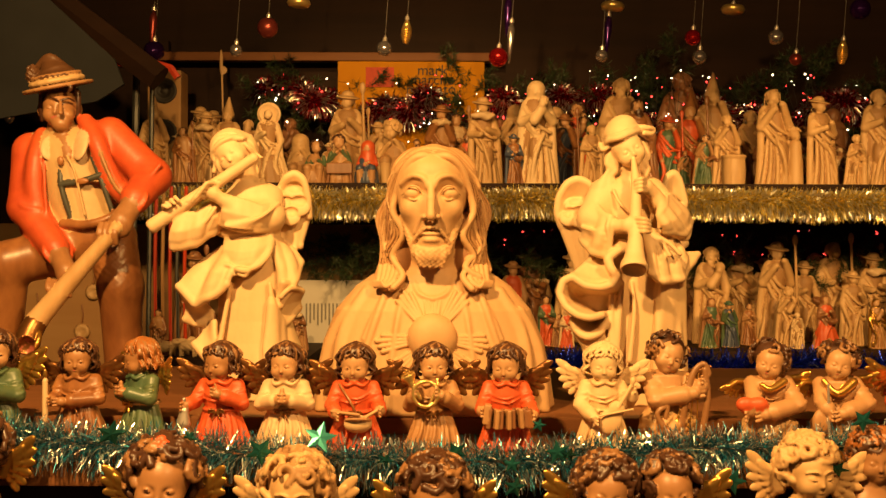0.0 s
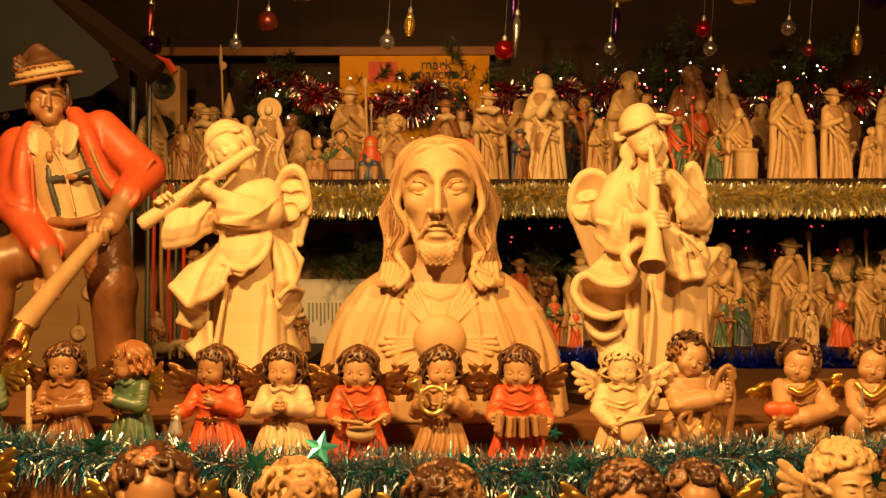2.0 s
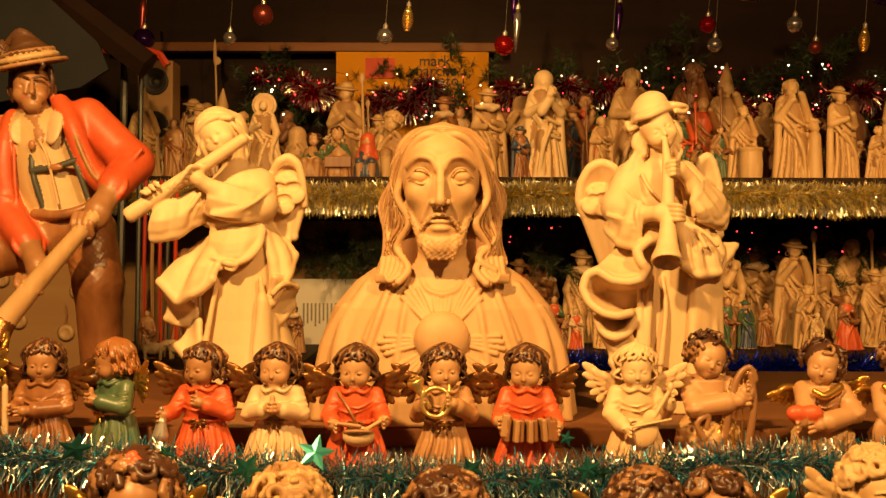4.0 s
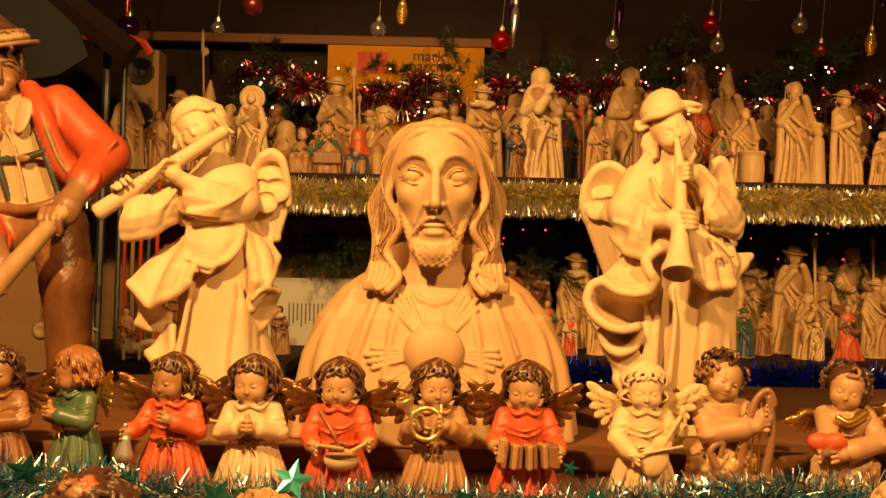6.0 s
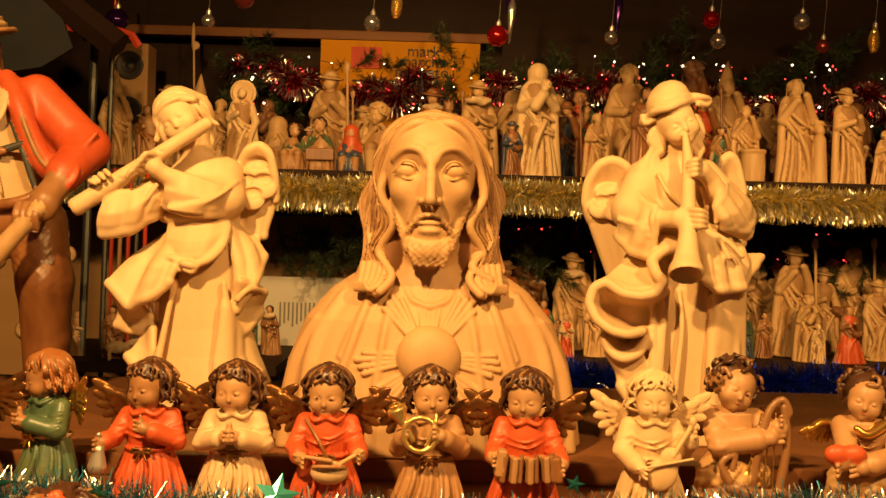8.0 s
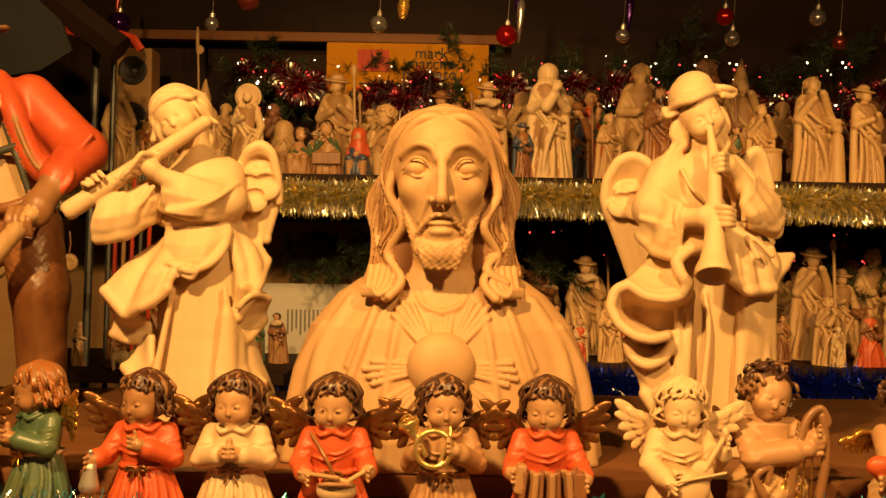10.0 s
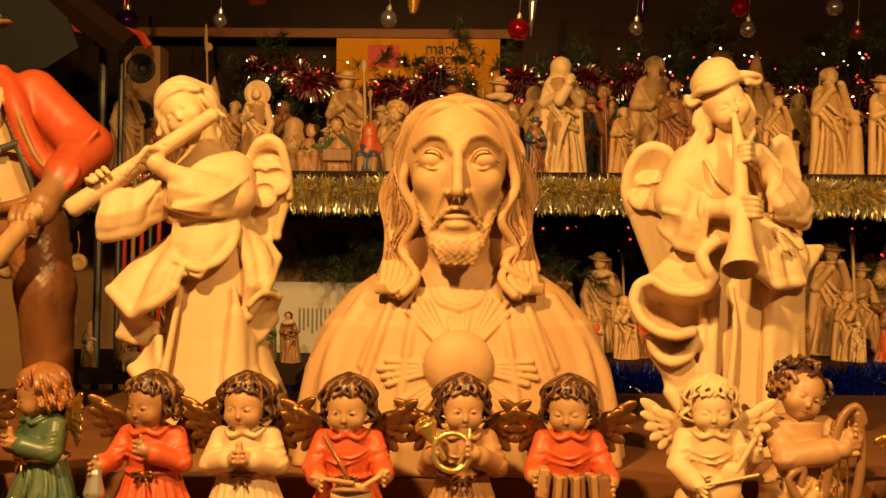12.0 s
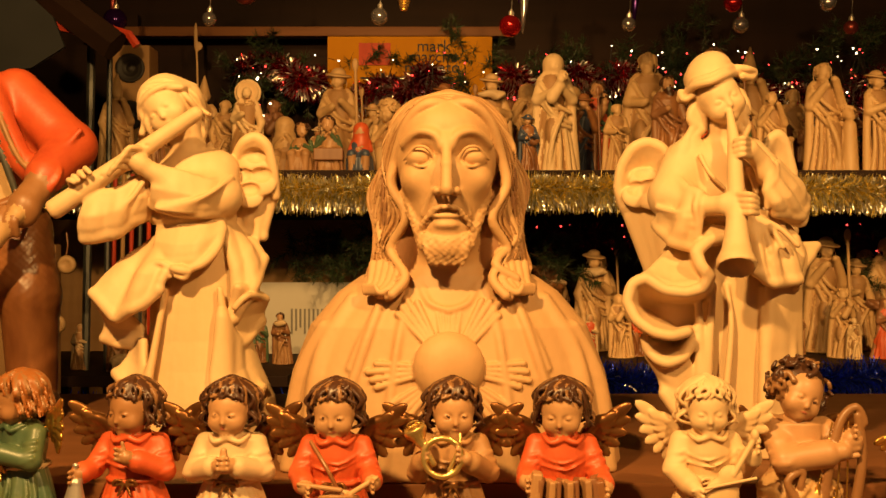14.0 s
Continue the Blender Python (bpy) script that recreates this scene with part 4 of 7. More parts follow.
        o = Vector((-0.0052, 0.0, -0.0066)) * i
        c.tube([a + o, b + o, d + o * 0.9], 0.0040, 0.0033, W, k=0.001, n=3)
    # sash round the waist, its hanging loop and the knot
    c.ring((0.0036, 0.0000, 0.2667), 0.0415, 0.0075, W, k=0.004)
    c.drape([(-0.0251, -0.0300, 0.2563), (0.0031, -0.0440, 0.2536), (0.0300, -0.0420, 0.2564), (0.0464, -0.0260, 0.2609)], [(-0.0278, -0.0340, 0.2208), (-0.0049, -0.0500, 0.2145), (0.0200, -0.0540, 0.2173), (0.0446, -0.0360, 0.2370)], W, r=0.004, n=18, bulge=(0, -0.004, 0), k=0.005, edge=1.0)
    c.tube([(0.0473, -0.0300, 0.2542), (0.0441, -0.0460, 0.2317), (0.0307, -0.0560, 0.2148), (0.0124, -0.0600, 0.2070)], 0.0060, 0.0045, W, k=0.003)
    c.tube([(0.0459, -0.0360, 0.2449), (0.0376, -0.0520, 0.2251), (0.0209, -0.0580, 0.2121)], 0.0040, 0.0030, W, k=0.002)
    c.ell((0.0064, -0.0620, 0.2070), (0.013, 0.0075, 0.0060), W, k=0.002, rot=(0, 12, 0))
    c.tube([(-0.0005, -0.0600, 0.2056), (-0.0157, -0.0560, 0.2145), (-0.0270, -0.0520, 0.2131), (-0.0212, -0.0540, 0.2041), (-0.0060, -0.0580, 0.2004)], 0.0042, 0.0032, W, k=0.002)
    c.tube([(0.0142, -0.0620, 0.2032), (0.0103, -0.0620, 0.1980), (0.0013, -0.0620, 0.2005)], 0.0040, 0.0030, W, k=0.001)
    # cloth blown out to one side, with its dark underside
    c.drape([(-0.0003, -0.0500, 0.2145), (-0.0198, -0.0400, 0.2287), (-0.0315, -0.0200, 0.2420), (-0.0397, 0.0120, 0.2424)], [(-0.0175, -0.0580, 0.1823), (-0.0438, -0.0600, 0.1610), (-0.0692, -0.0520, 0.1507), (-0.0970, -0.0400, 0.1779)], W, r=0.0050, n=26, bulge=(-0.002, -0.004, 0.004), ripple=0.0035, waves=2)
    c.drape([(-0.0327, -0.0100, 0.2421), (-0.0499, -0.0100, 0.2219), (-0.0645, -0.0100, 0.2018)], [(-0.0317, 0.0200, 0.1845), (-0.0725, 0.0200, 0.1603), (-0.0982, -0.0300, 0.1756)], W, r=0.005, n=16, k=0.004)
    c.drape([(-0.0976, -0.0360, 0.1758), (-0.0849, -0.0300, 0.1592), (-0.0665, -0.0250, 0.1558)], [(-0.0982, -0.0200, 0.1262), (-0.0824, -0.0150, 0.1193), (-0.0531, -0.0200, 0.1186)], W, r=0.0045, n=16, bulge=(0.006, 0.010, 0))
    c.drape([(-0.0438, -0.0300, 0.1234), (-0.0598, 0.0000, 0.1169)], [(-0.0489, -0.0500, 0.0602), (-0.0777, -0.0300, 0.0870)], W, r=0.0050, n=12, bulge=(0.004, 0, 0))
    c.tube([(-0.0366, -0.0580, 0.1641), (-0.0272, -0.0600, 0.1759), (-0.0175, -0.0580, 0.1868)], 0.0040, 0.0040, W, k=0.003)
    # cloth blown behind the other side, its turned-up tip and the trailing hem
    c.drape([(0.0466, -0.0200, 0.2584), (0.0494, 0.0000, 0.2603), (0.0497, 0.0200, 0.2595)], [(0.0595, -0.0350, 0.1507), (0.0807, -0.0300, 0.1867), (0.0858, 0.0100, 0.2195)], W, r=0.0050, n=18, bulge=(0.006, -0.002, 0), ripple=0.002, waves=2)
    c.drape([(0.0676, -0.0450, 0.1870), (0.0794, -0.0300, 0.1834), (0.0947, -0.0100, 0.1722)], [(0.0637, -0.0350, 0.1180), (0.0742, -0.0200, 0.1234), (0.0894, 0.0000, 0.1449)], W, r=0.0048, n=16, bulge=(-0.004, 0.008, 0))
    c.tube([(0.0661, -0.0500, 0.1645), (0.0773, -0.0480, 0.1762), (0.0873, -0.0300, 0.1769), (0.0948, -0.0100, 0.1715)], 0.0042, 0.0034, W, k=0.002)
    c.drape([(0.0503, -0.0480, 0.1513), (0.0641, -0.0300, 0.1241), (0.0653, 0.0000, 0.1218)], [(0.0566, -0.0750, 0.0197), (0.0847, -0.0550, 0.0521), (0.0958, -0.0200, 0.0680)], W, r=0.0055, n=18, bulge=(-0.008, 0.002, 0), ripple=0.002, waves=2)
    # long shallow folds of the skirt
    for x0, x1, x2, w in ((302, 286, 268, 0.0055), (398, 408, 420, 0.0065)):
        c.tube([(-0.2115 + 0.000649 * (x0), -0.043, 0.5126 - 0.000649 * (505)), (-0.2115 + 0.000649 * (x1), -0.047, 0.5126 - 0.000649 * (600)), (-0.2115 + 0.000649 * (x2), -0.056, 0.5126 - 0.000649 * (720)), (-0.2115 + 0.000649 * (x2 - 4), -0.060, 0.5126 - 0.000649 * (780))], w * 0.5, w * 1.2, W, k=0.014)
    carved_wing(c, W, [(0.0530, 0.0150, 0.3044), (0.0551, 0.0100, 0.3380), (0.0662, 0.0000, 0.3574), (0.0809, 0.0000, 0.3643), (0.0945, 0.0000, 0.3536), (0.1012, 0.0060, 0.3244), (0.1026, 0.0120, 0.2943)],
                ([(0.0521, 0.0200, 0.3047), (0.0741, 0.0160, 0.2909), (0.1020, 0.0160, 0.2980)], [(0.0544, 0.0240, 0.2652), (0.0717, 0.0200, 0.2501), (0.0864, 0.0220, 0.2462)]),
                [(*(0.0802, 0.0060, 0.3324), 0.019), (*(0.0658, 0.0040, 0.3092), 0.017), (*(0.0874, 0.0040, 0.3093), 0.018), (*(0.0744, 0.0020, 0.2929), 0.016)], 0.0065, 0.016)
    c.tube([(0.0814, 0.0180, 0.2672), (0.0806, 0.0160, 0.2467), (0.0797, 0.0140, 0.2297)], 0.004, 0.003, W, k=0.002)
    statue("angel_statue", c, 0.0017, (-0.315, 1.84, 1.1705), "large pale carved wooden angel playing a flute", "statue", "large music angels")


def horn_angel():
    """Origin under the figure at x 0.300, y 1.785."""
    c = Carving()
    W = PALE
    c.robe([0, 0.05, 0.10, 0.15, 0.20, 0.24, 0.27, 0.29], [0.066, 0.060, 0.055, 0.052, 0.048, 0.044, 0.040, 0.040], W, xs=[0.026, 0.024, 0.022, 0.020, 0.018, 0.012, 0.008, 0.006], flat=0.74, folds=5, deep=0.02, twist=6, k=0.01, power=0.6)
    c.ell((0.0011, 0.0000, 0.2996), (0.046, 0.036, 0.056), W, k=0.014)
    c.ell((0.0030, 0.0000, 0.3303), (0.050, 0.032, 0.026), W, k=0.014)
    c.cap((0.0066, -0.0020, 0.3363), (0.0038, -0.0120, 0.3679), 0.017, 0.016, W, k=0.010)
    head(c, (-0.0033, -0.0220, 0.3990), 0.0290, W, yaw=2, tilt=-27, nod=6)
    # side curls
    for s in ([(268,170), (255,215), (280,245), (262,275), (288,318), (292,300)], [(275,190), (268,230), (250,262), (232,300)], [(284,200), (290,240), (272,262), (282,292)],
              [(385,150), (402,190), (392,225), (410,262)], [(378,165), (398,205), (418,238), (400,268)], [(392,140), (410,165), (416,195), (396,215)]):
        c.tube([(-0.1344 + 0.000394 * (u), -0.018, 0.4612 - 0.000394 * (v)) for u, v in s], 0.0062, 0.0036, W, k=0.0015)
    c.ell((0.0070, 0.0060, 0.3968), (0.030, 0.024, 0.030), W, k=0.006)
    # soft cap with a rolled band and gathered ends
    c.ell((-0.0123, -0.0100, 0.4250), (0.0275, 0.030, 0.0215), W, k=0.004, rot=(0, -14, 0))
    c.ell((-0.0093, -0.0060, 0.4354), (0.0235, 0.026, 0.0190), W, k=0.006, rot=(0, -14, 0))
    c.tube([(-0.0366, -0.0120, 0.4042), (-0.0344, -0.0360, 0.4104), (-0.0199, -0.0500, 0.4139), (-0.0002, -0.0420, 0.4224), (0.0174, -0.0160, 0.4291)], 0.0046, 0.0046, W, k=0.002)
    c.tube([(-0.0342, -0.0120, 0.4123), (-0.0320, -0.0340, 0.4171), (-0.0182, -0.0460, 0.4201), (-0.0004, -0.0380, 0.4278), (0.0133, -0.0160, 0.4348)], 0.0042, 0.0042, W, k=0.002)
    c.ell((-0.0382, -0.0120, 0.4026), (0.0110, 0.0110, 0.0080), W, k=0.003, rot=(0, -24, 0))
    c.tube([(-0.0443, -0.0140, 0.4071), (-0.0424, -0.0240, 0.3976), (-0.0321, -0.0280, 0.4020)], 0.004, 0.003, W, k=0.0015)
    c.ell((0.0255, -0.0100, 0.4310), (0.0120, 0.0110, 0.0080), W, k=0.003, rot=(0, 10, 0))
    c.tube([(0.0181, -0.0180, 0.4340), (0.0284, -0.0200, 0.4326), (0.0396, -0.0120, 0.4307), (0.0354, -0.0140, 0.4239), (0.0231, -0.0220, 0.4233)], 0.0044, 0.0036, W, k=0.0015)
    # shawm with a flared, hollow bell
    c.cap((0.0020, -0.0480, 0.3812), (0.0026, -0.0660, 0.3424), 0.0036, 0.0074, W, k=0.001)
    c.cap((0.0026, -0.0660, 0.3424), (-0.0019, -0.0920, 0.2639), 0.0074, 0.0102, W, k=0.001)
    c.cap((-0.0019, -0.0920, 0.2639), (-0.0053, -0.1040, 0.2296), 0.0102, 0.0150, W, k=0.004)
    c.cap((-0.0053, -0.1040, 0.2296), (-0.0072, -0.1100, 0.2176), 0.0150, 0.0205, W, k=0.002)
    c.ring((-0.0077, -0.1120, 0.2139), 0.0190, 0.0024, W, rot=(-24, 0, 0), k=0.0015)
    c.ell((-0.0093, -0.1180, 0.2073), (0.0180, 0.0190, 0.0170), W, k=0.001, cut=True)
    # upper hand, wrist and falling sleeve
    c.cap((0.0351, -0.0520, 0.3263), (0.0202, -0.0600, 0.3384), 0.0100, 0.0105, W, k=0.004)
    c.ell((0.0158, -0.0620, 0.3398), (0.0130, 0.0090, 0.0110), W, k=0.004, rot=(0, 24, 0))
    for i in range(4):
        c.tube([(-0.1344 + 0.000394 * (384), -0.066, 0.4612 - 0.000394 * (286 + 15 * i)), (-0.1344 + 0.000394 * (362), -0.082, 0.4612 - 0.000394 * (286 + 15 * i)), (-0.1344 + 0.000394 * (343), -0.076, 0.4612 - 0.000394 * (292 + 15 * i))], 0.0036, 0.0029, W, k=0.001, n=3)
    c.cap((0.0378, 0.0000, 0.3367), (0.0706, -0.0140, 0.2952), 0.020, 0.022, W, k=0.012)
    c.cap((0.0734, -0.0180, 0.2910), (0.0416, -0.0500, 0.3147), 0.022, 0.012, W, k=0.008)
    c.drape([(0.0607, -0.0300, 0.3255), (0.0444, -0.0580, 0.3122), (0.0392, -0.0600, 0.2925)], [(0.0975, -0.0060, 0.2868), (0.0850, -0.0300, 0.2664), (0.0523, -0.0480, 0.2704)], W, r=0.0050, n=18, bulge=(0, -0.006, 0), ripple=0.002)
    c.tube([(0.0537, -0.0450, 0.3242), (0.0485, -0.0600, 0.3074), (0.0394, -0.0620, 0.2931), (0.0399, -0.0580, 0.2754)], 0.0034, 0.0030, W, k=0.002)
    c.tube([(0.0962, -0.0100, 0.2915), (0.0939, -0.0200, 0.2676), (0.0841, -0.0280, 0.2585), (0.0498, -0.0460, 0.2712)], 0.0046, 0.0040, W, k=0.003)
    for i in range(3):
        c.tube([(-0.1344 + 0.000394 * (536 - 14 * i), -0.026, 0.4612 - 0.000394 * (420 + 6 * i)), (-0.1344 + 0.000394 * (500 - 10 * i), -0.050, 0.4612 - 0.000394 * (452 + 6 * i)), (-0.1344 + 0.000394 * (476 - 6 * i), -0.056, 0.4612 - 0.000394 * (462 + 4 * i))], 0.0034, 0.0022, W, k=0.004)
    # lower arm with its wide sleeve and hand
    c.cap((-0.0388, -0.0040, 0.3318), (-0.0570, -0.0200, 0.2900), 0.022, 0.024, W, k=0.014)
    c.cap((-0.0567, -0.0260, 0.2876), (-0.0358, -0.0540, 0.2782), 0.024, 0.017, W, k=0.010)
    c.drape([(-0.0535, -0.0350, 0.3071), (-0.0446, -0.0580, 0.2928), (-0.0355, -0.0660, 0.2893)], [(-0.0730, -0.0200, 0.2576), (-0.0622, -0.0500, 0.2388), (-0.0388, -0.0580, 0.2318)], W, r=0.0052, n=18, bulge=(0, -0.006, 0), ripple=0.0025, waves=2)
    c.tube([(-0.0360, -0.0680, 0.2900), (-0.0412, -0.0740, 0.2757), (-0.0386, -0.0700, 0.2566), (-0.0396, -0.0580, 0.2311)], 0.0038, 0.0038, W, k=0.002)
    for i in range(3):
        c.tube([(-0.1344 + 0.000394 * (150 + 12 * i), -0.040, 0.4612 - 0.000394 * (470 + 14 * i)), (-0.1344 + 0.000394 * (188 + 8 * i), -0.062, 0.4612 - 0.000394 * (484 + 14 * i)), (-0.1344 + 0.000394 * (240), -0.070, 0.4612 - 0.000394 * (478 + 22 * i))], 0.0030, 0.0022, W, k=0.004)
    c.cap((-0.0387, -0.0580, 0.2772), (-0.0130, -0.0800, 0.2772), 0.0115, 0.0100, W, k=0.004)
    c.ell((-0.0102, -0.0840, 0.2778), (0.0110, 0.0090, 0.0120), W, k=0.004)
    for i in range(4):
        c.tube([(-0.1344 + 0.000394 * (338), -0.092, 0.4612 - 0.000394 * (440 + 16 * i)), (-0.1344 + 0.000394 * (362), -0.106, 0.4612 - 0.000394 * (442 + 16 * i)), (-0.1344 + 0.000394 * (388), -0.098, 0.4612 - 0.000394 * (452 + 13 * i))], 0.0036, 0.0029, W, k=0.001, n=3)
    # chest folds
    c.tube([(-0.0267, -0.0340, 0.3333), (-0.0179, -0.0440, 0.3127), (-0.0020, -0.0440, 0.2970)], 0.0030, 0.0020, W, k=0.005)
    c.tube([(0.0284, -0.0340, 0.3177), (0.0328, -0.0400, 0.2935), (0.0216, -0.0480, 0.2733)], 0.0040, 0.0030, W, k=0.004)
    c.ring((0.0095, 0.0000, 0.2636), 0.0440, 0.0050, W, k=0.006)
    # fan of folds over the hip and the pointed flap
    c.drape([(0.0183, -0.0500, 0.2724), (0.0332, -0.0460, 0.2695), (0.0578, -0.0300, 0.2662), (0.0761, -0.0100, 0.2548)], [(0.0269, -0.0640, 0.2058), (0.0454, -0.0620, 0.1935), (0.0754, -0.0460, 0.1964), (0.0860, -0.0200, 0.2305)], W, r=0.0050, n=22, ripple=0.0035, waves=3.5, bulge=(0, -0.004, 0))
    for u, v in ((418, 600), (446, 590), (480, 580), (520, 575)):
        c.tube([(0.0202, -0.0560, 0.2698), (-0.1344 + 0.000394 * ((394 + u) / 2 + 10), -0.062, 0.4612 - 0.000394 * ((488 + v) / 2 - 8)), (-0.1344 + 0.000394 * (u), -0.066, 0.4612 - 0.000394 * (v))], 0.0024, 0.0034, W, k=0.003)
    c.drape([(0.0730, -0.0200, 0.2505), (0.0858, -0.0180, 0.2337), (0.1111, -0.0100, 0.2347)], [(0.0779, -0.0360, 0.1906), (0.0874, -0.0260, 0.2104), (0.1011, -0.0160, 0.2233)], W, r=0.0046, n=16)
    c.tube([(0.0255, -0.0660, 0.2066), (0.0351, -0.0680, 0.1982), (0.0465, -0.0660, 0.1928), (0.0742, -0.0500, 0.1965)], 0.0048, 0.0044, W, k=0.002)
    c.tube([(0.0314, -0.0640, 0.2261), (0.0394, -0.0660, 0.2168), (0.0477, -0.0640, 0.2301), (0.0520, -0.0600, 0.2418)], 0.0030, 0.0024, W, k=0.003)
    # great rolled swag of cloth: lit upper lip, hollow, lower lip
    lip = [(-0.0055, -0.0620, 0.2430), (-0.0276, -0.0700, 0.2388), (-0.0413, -0.0760, 0.2271), (-0.0368, -0.0800, 0.2118), (-0.0283, -0.0800, 0.2019), (-0.0344, -0.0800, 0.1896), (-0.0523, -0.0780, 0.1840), (-0.0746, -0.0740, 0.1868), (-0.0939, -0.0700, 0.1989), (-0.1079, -0.0660, 0.1925), (-0.1132, -0.0660, 0.1738), (-0.1037, -0.0700, 0.1540), (-0.0862, -0.0760, 0.1414), (-0.0674, -0.0780, 0.1378), (-0.0495, -0.0700, 0.1412)]
    c.tube(lip, 0.0056, 0.0050, W, k=0.002, n=6)
    c.drape(lip[4:], [(-0.0133, -0.0200, 0.1854), (-0.0193, -0.0200, 0.1773), (-0.0291, -0.0100, 0.1728), (-0.0431, 0.0000, 0.1702), (-0.0636, 0.0000, 0.1680), (-0.0759, 0.0000, 0.1659), (-0.0820, 0.0000, 0.1638), (-0.0727, -0.0050, 0.1539), (-0.0634, -0.0200, 0.1448), (-0.0534, -0.0300, 0.1375), (-0.0374, -0.0300, 0.1416)], W, r=0.0050, n=46, k=0.003, edge=0.8)
    c.drape([(-0.0013, -0.0500, 0.2495), (-0.0190, -0.0500, 0.2533), (-0.0315, -0.0450, 0.2414), (-0.0354, -0.0450, 0.2256), (-0.0372, -0.0450, 0.2058)], lip[0:5], W, r=0.0048, n=20, k=0.003)
    c.drape([(-0.0539, -0.0300, 0.2295), (-0.0439, -0.0300, 0.2255), (-0.0362, -0.0400, 0.2216)], [(-0.0924, -0.0660, 0.1988), (-0.0660, -0.0700, 0.1867), (-0.0341, -0.0740, 0.1909)], W, r=0.0055, n=18, k=0.004, bulge=(0, 0.006, 0))
    c.ell((-0.0338, -0.0120, 0.2094), (0.034, 0.026, 0.040), W, k=0.006)
    c.ell((-0.0483, 0.0040, 0.1515), (0.040, 0.026, 0.036), W, k=0.006)
    second = [(-0.0914, -0.0500, 0.1340), (-0.0889, -0.0540, 0.1202), (-0.0791, -0.0600, 0.1099), (-0.0678, -0.0620, 0.1066), (-0.0506, -0.0580, 0.1130), (-0.0387, -0.0500, 0.1288)]
    c.tube(second, 0.0040, 0.0040, W, k=0.002)
    c.drape(second, [(-0.0654, -0.0100, 0.1441), (-0.0613, -0.0100, 0.1320), (-0.0552, -0.0100, 0.1239), (-0.0491, -0.0100, 0.1239), (-0.0411, -0.0200, 0.1288), (-0.0354, -0.0300, 0.1377)], W, r=0.0048, n=22, k=0.003)
    c.drape([(-0.0866, -0.0460, 0.1148), (-0.0731, -0.0500, 0.1034), (-0.0476, -0.0500, 0.1115)], [(-0.0729, -0.0500, 0.0720), (-0.0601, -0.0550, 0.0532), (-0.0405, -0.0550, 0.0494)], W, r=0.0050, n=16, bulge=(0.006, 0.006, 0))
    # straight lower folds
    for a, b, d, w in (((308, 690), (290, 830), (276, 980), 0.006), ((345, 690), (352, 800), (330, 990), 0.004), ((452, 700), (446, 850), (440, 1040), 0.008), ((528, 690), (528, 850), (536, 1040), 0.008), ((266, 720), (262, 830), (262, 980), 0.006)):
        y = -0.020 if a[0] > 500 else -0.036
        c.tube([(-0.1344 + 0.000394 * (a[0]), y, 0.4612 - 0.000394 * (a[1])), (-0.1344 + 0.000394 * (b[0]), y - 0.010, 0.4612 - 0.000394 * (b[1])), (-0.1344 + 0.000394 * (d[0]), y - 0.018, 0.4612 - 0.000394 * (d[1]))], w * 0.6, w * 1.1, W, k=0.006)
    c.drape([(0.0481, -0.0440, 0.1906), (0.0631, -0.0400, 0.1906), (0.0841, -0.0240, 0.1943)], [(0.0402, -0.0600, 0.0468), (0.0621, -0.0460, 0.0449), (0.0870, -0.0300, 0.0426)], W, r=0.0052, n=14, bulge=(0, 0.004, 0))
    carved_wing(c, W, [(-0.1003, 0.0300, 0.2796), (-0.1074, 0.0280, 0.3004), (-0.1049, 0.0240, 0.3253), (-0.0932, 0.0200, 0.3467), (-0.0769, 0.0180, 0.3541), (-0.0603, 0.0180, 0.3484), (-0.0494, 0.0220, 0.3339), (-0.0443, 0.0260, 0.3154)],
                ([(-0.1033, 0.0320, 0.2860), (-0.0856, 0.0300, 0.2776), (-0.0667, 0.0300, 0.2715)], [(-0.0705, 0.0340, 0.2022), (-0.0621, 0.0340, 0.1968), (-0.0507, 0.0340, 0.2002)]),
                [(*(-0.0784, 0.0220, 0.3103), 0.0185), (*(-0.0895, 0.0200, 0.2918), 0.0160), (*(-0.0720, 0.0200, 0.2919), 0.0185)], 0.0068, 0.016)
    c.drape([(-0.0664, 0.0320, 0.2883), (-0.0457, 0.0300, 0.2800)], [(-0.0507, 0.0340, 0.2002), (-0.0306, 0.0300, 0.2004)], W, r=0.006, n=10)
    carved_wing(c, W, [(0.0733, 0.0500, 0.3030), (0.0682, 0.0480, 0.3368), (0.0739, 0.0460, 0.3601), (0.0844, 0.0460, 0.3665), (0.0936, 0.0480, 0.3540), (0.1030, 0.0500, 0.3202)],
                ([(0.0732, 0.0500, 0.3115), (0.0860, 0.0500, 0.3073), (0.1030, 0.0500, 0.3159)], [(0.0821, 0.0500, 0.2434), (0.0927, 0.0500, 0.2435), (0.1033, 0.0500, 0.2521)]), [], 0.0060, 0.012)
    statue("angel_statue", c, 0.0017, (0.300, 1.785, 1.1705), "large pale carved wooden angel in a hat playing a shawm", "statue", "large music angels")


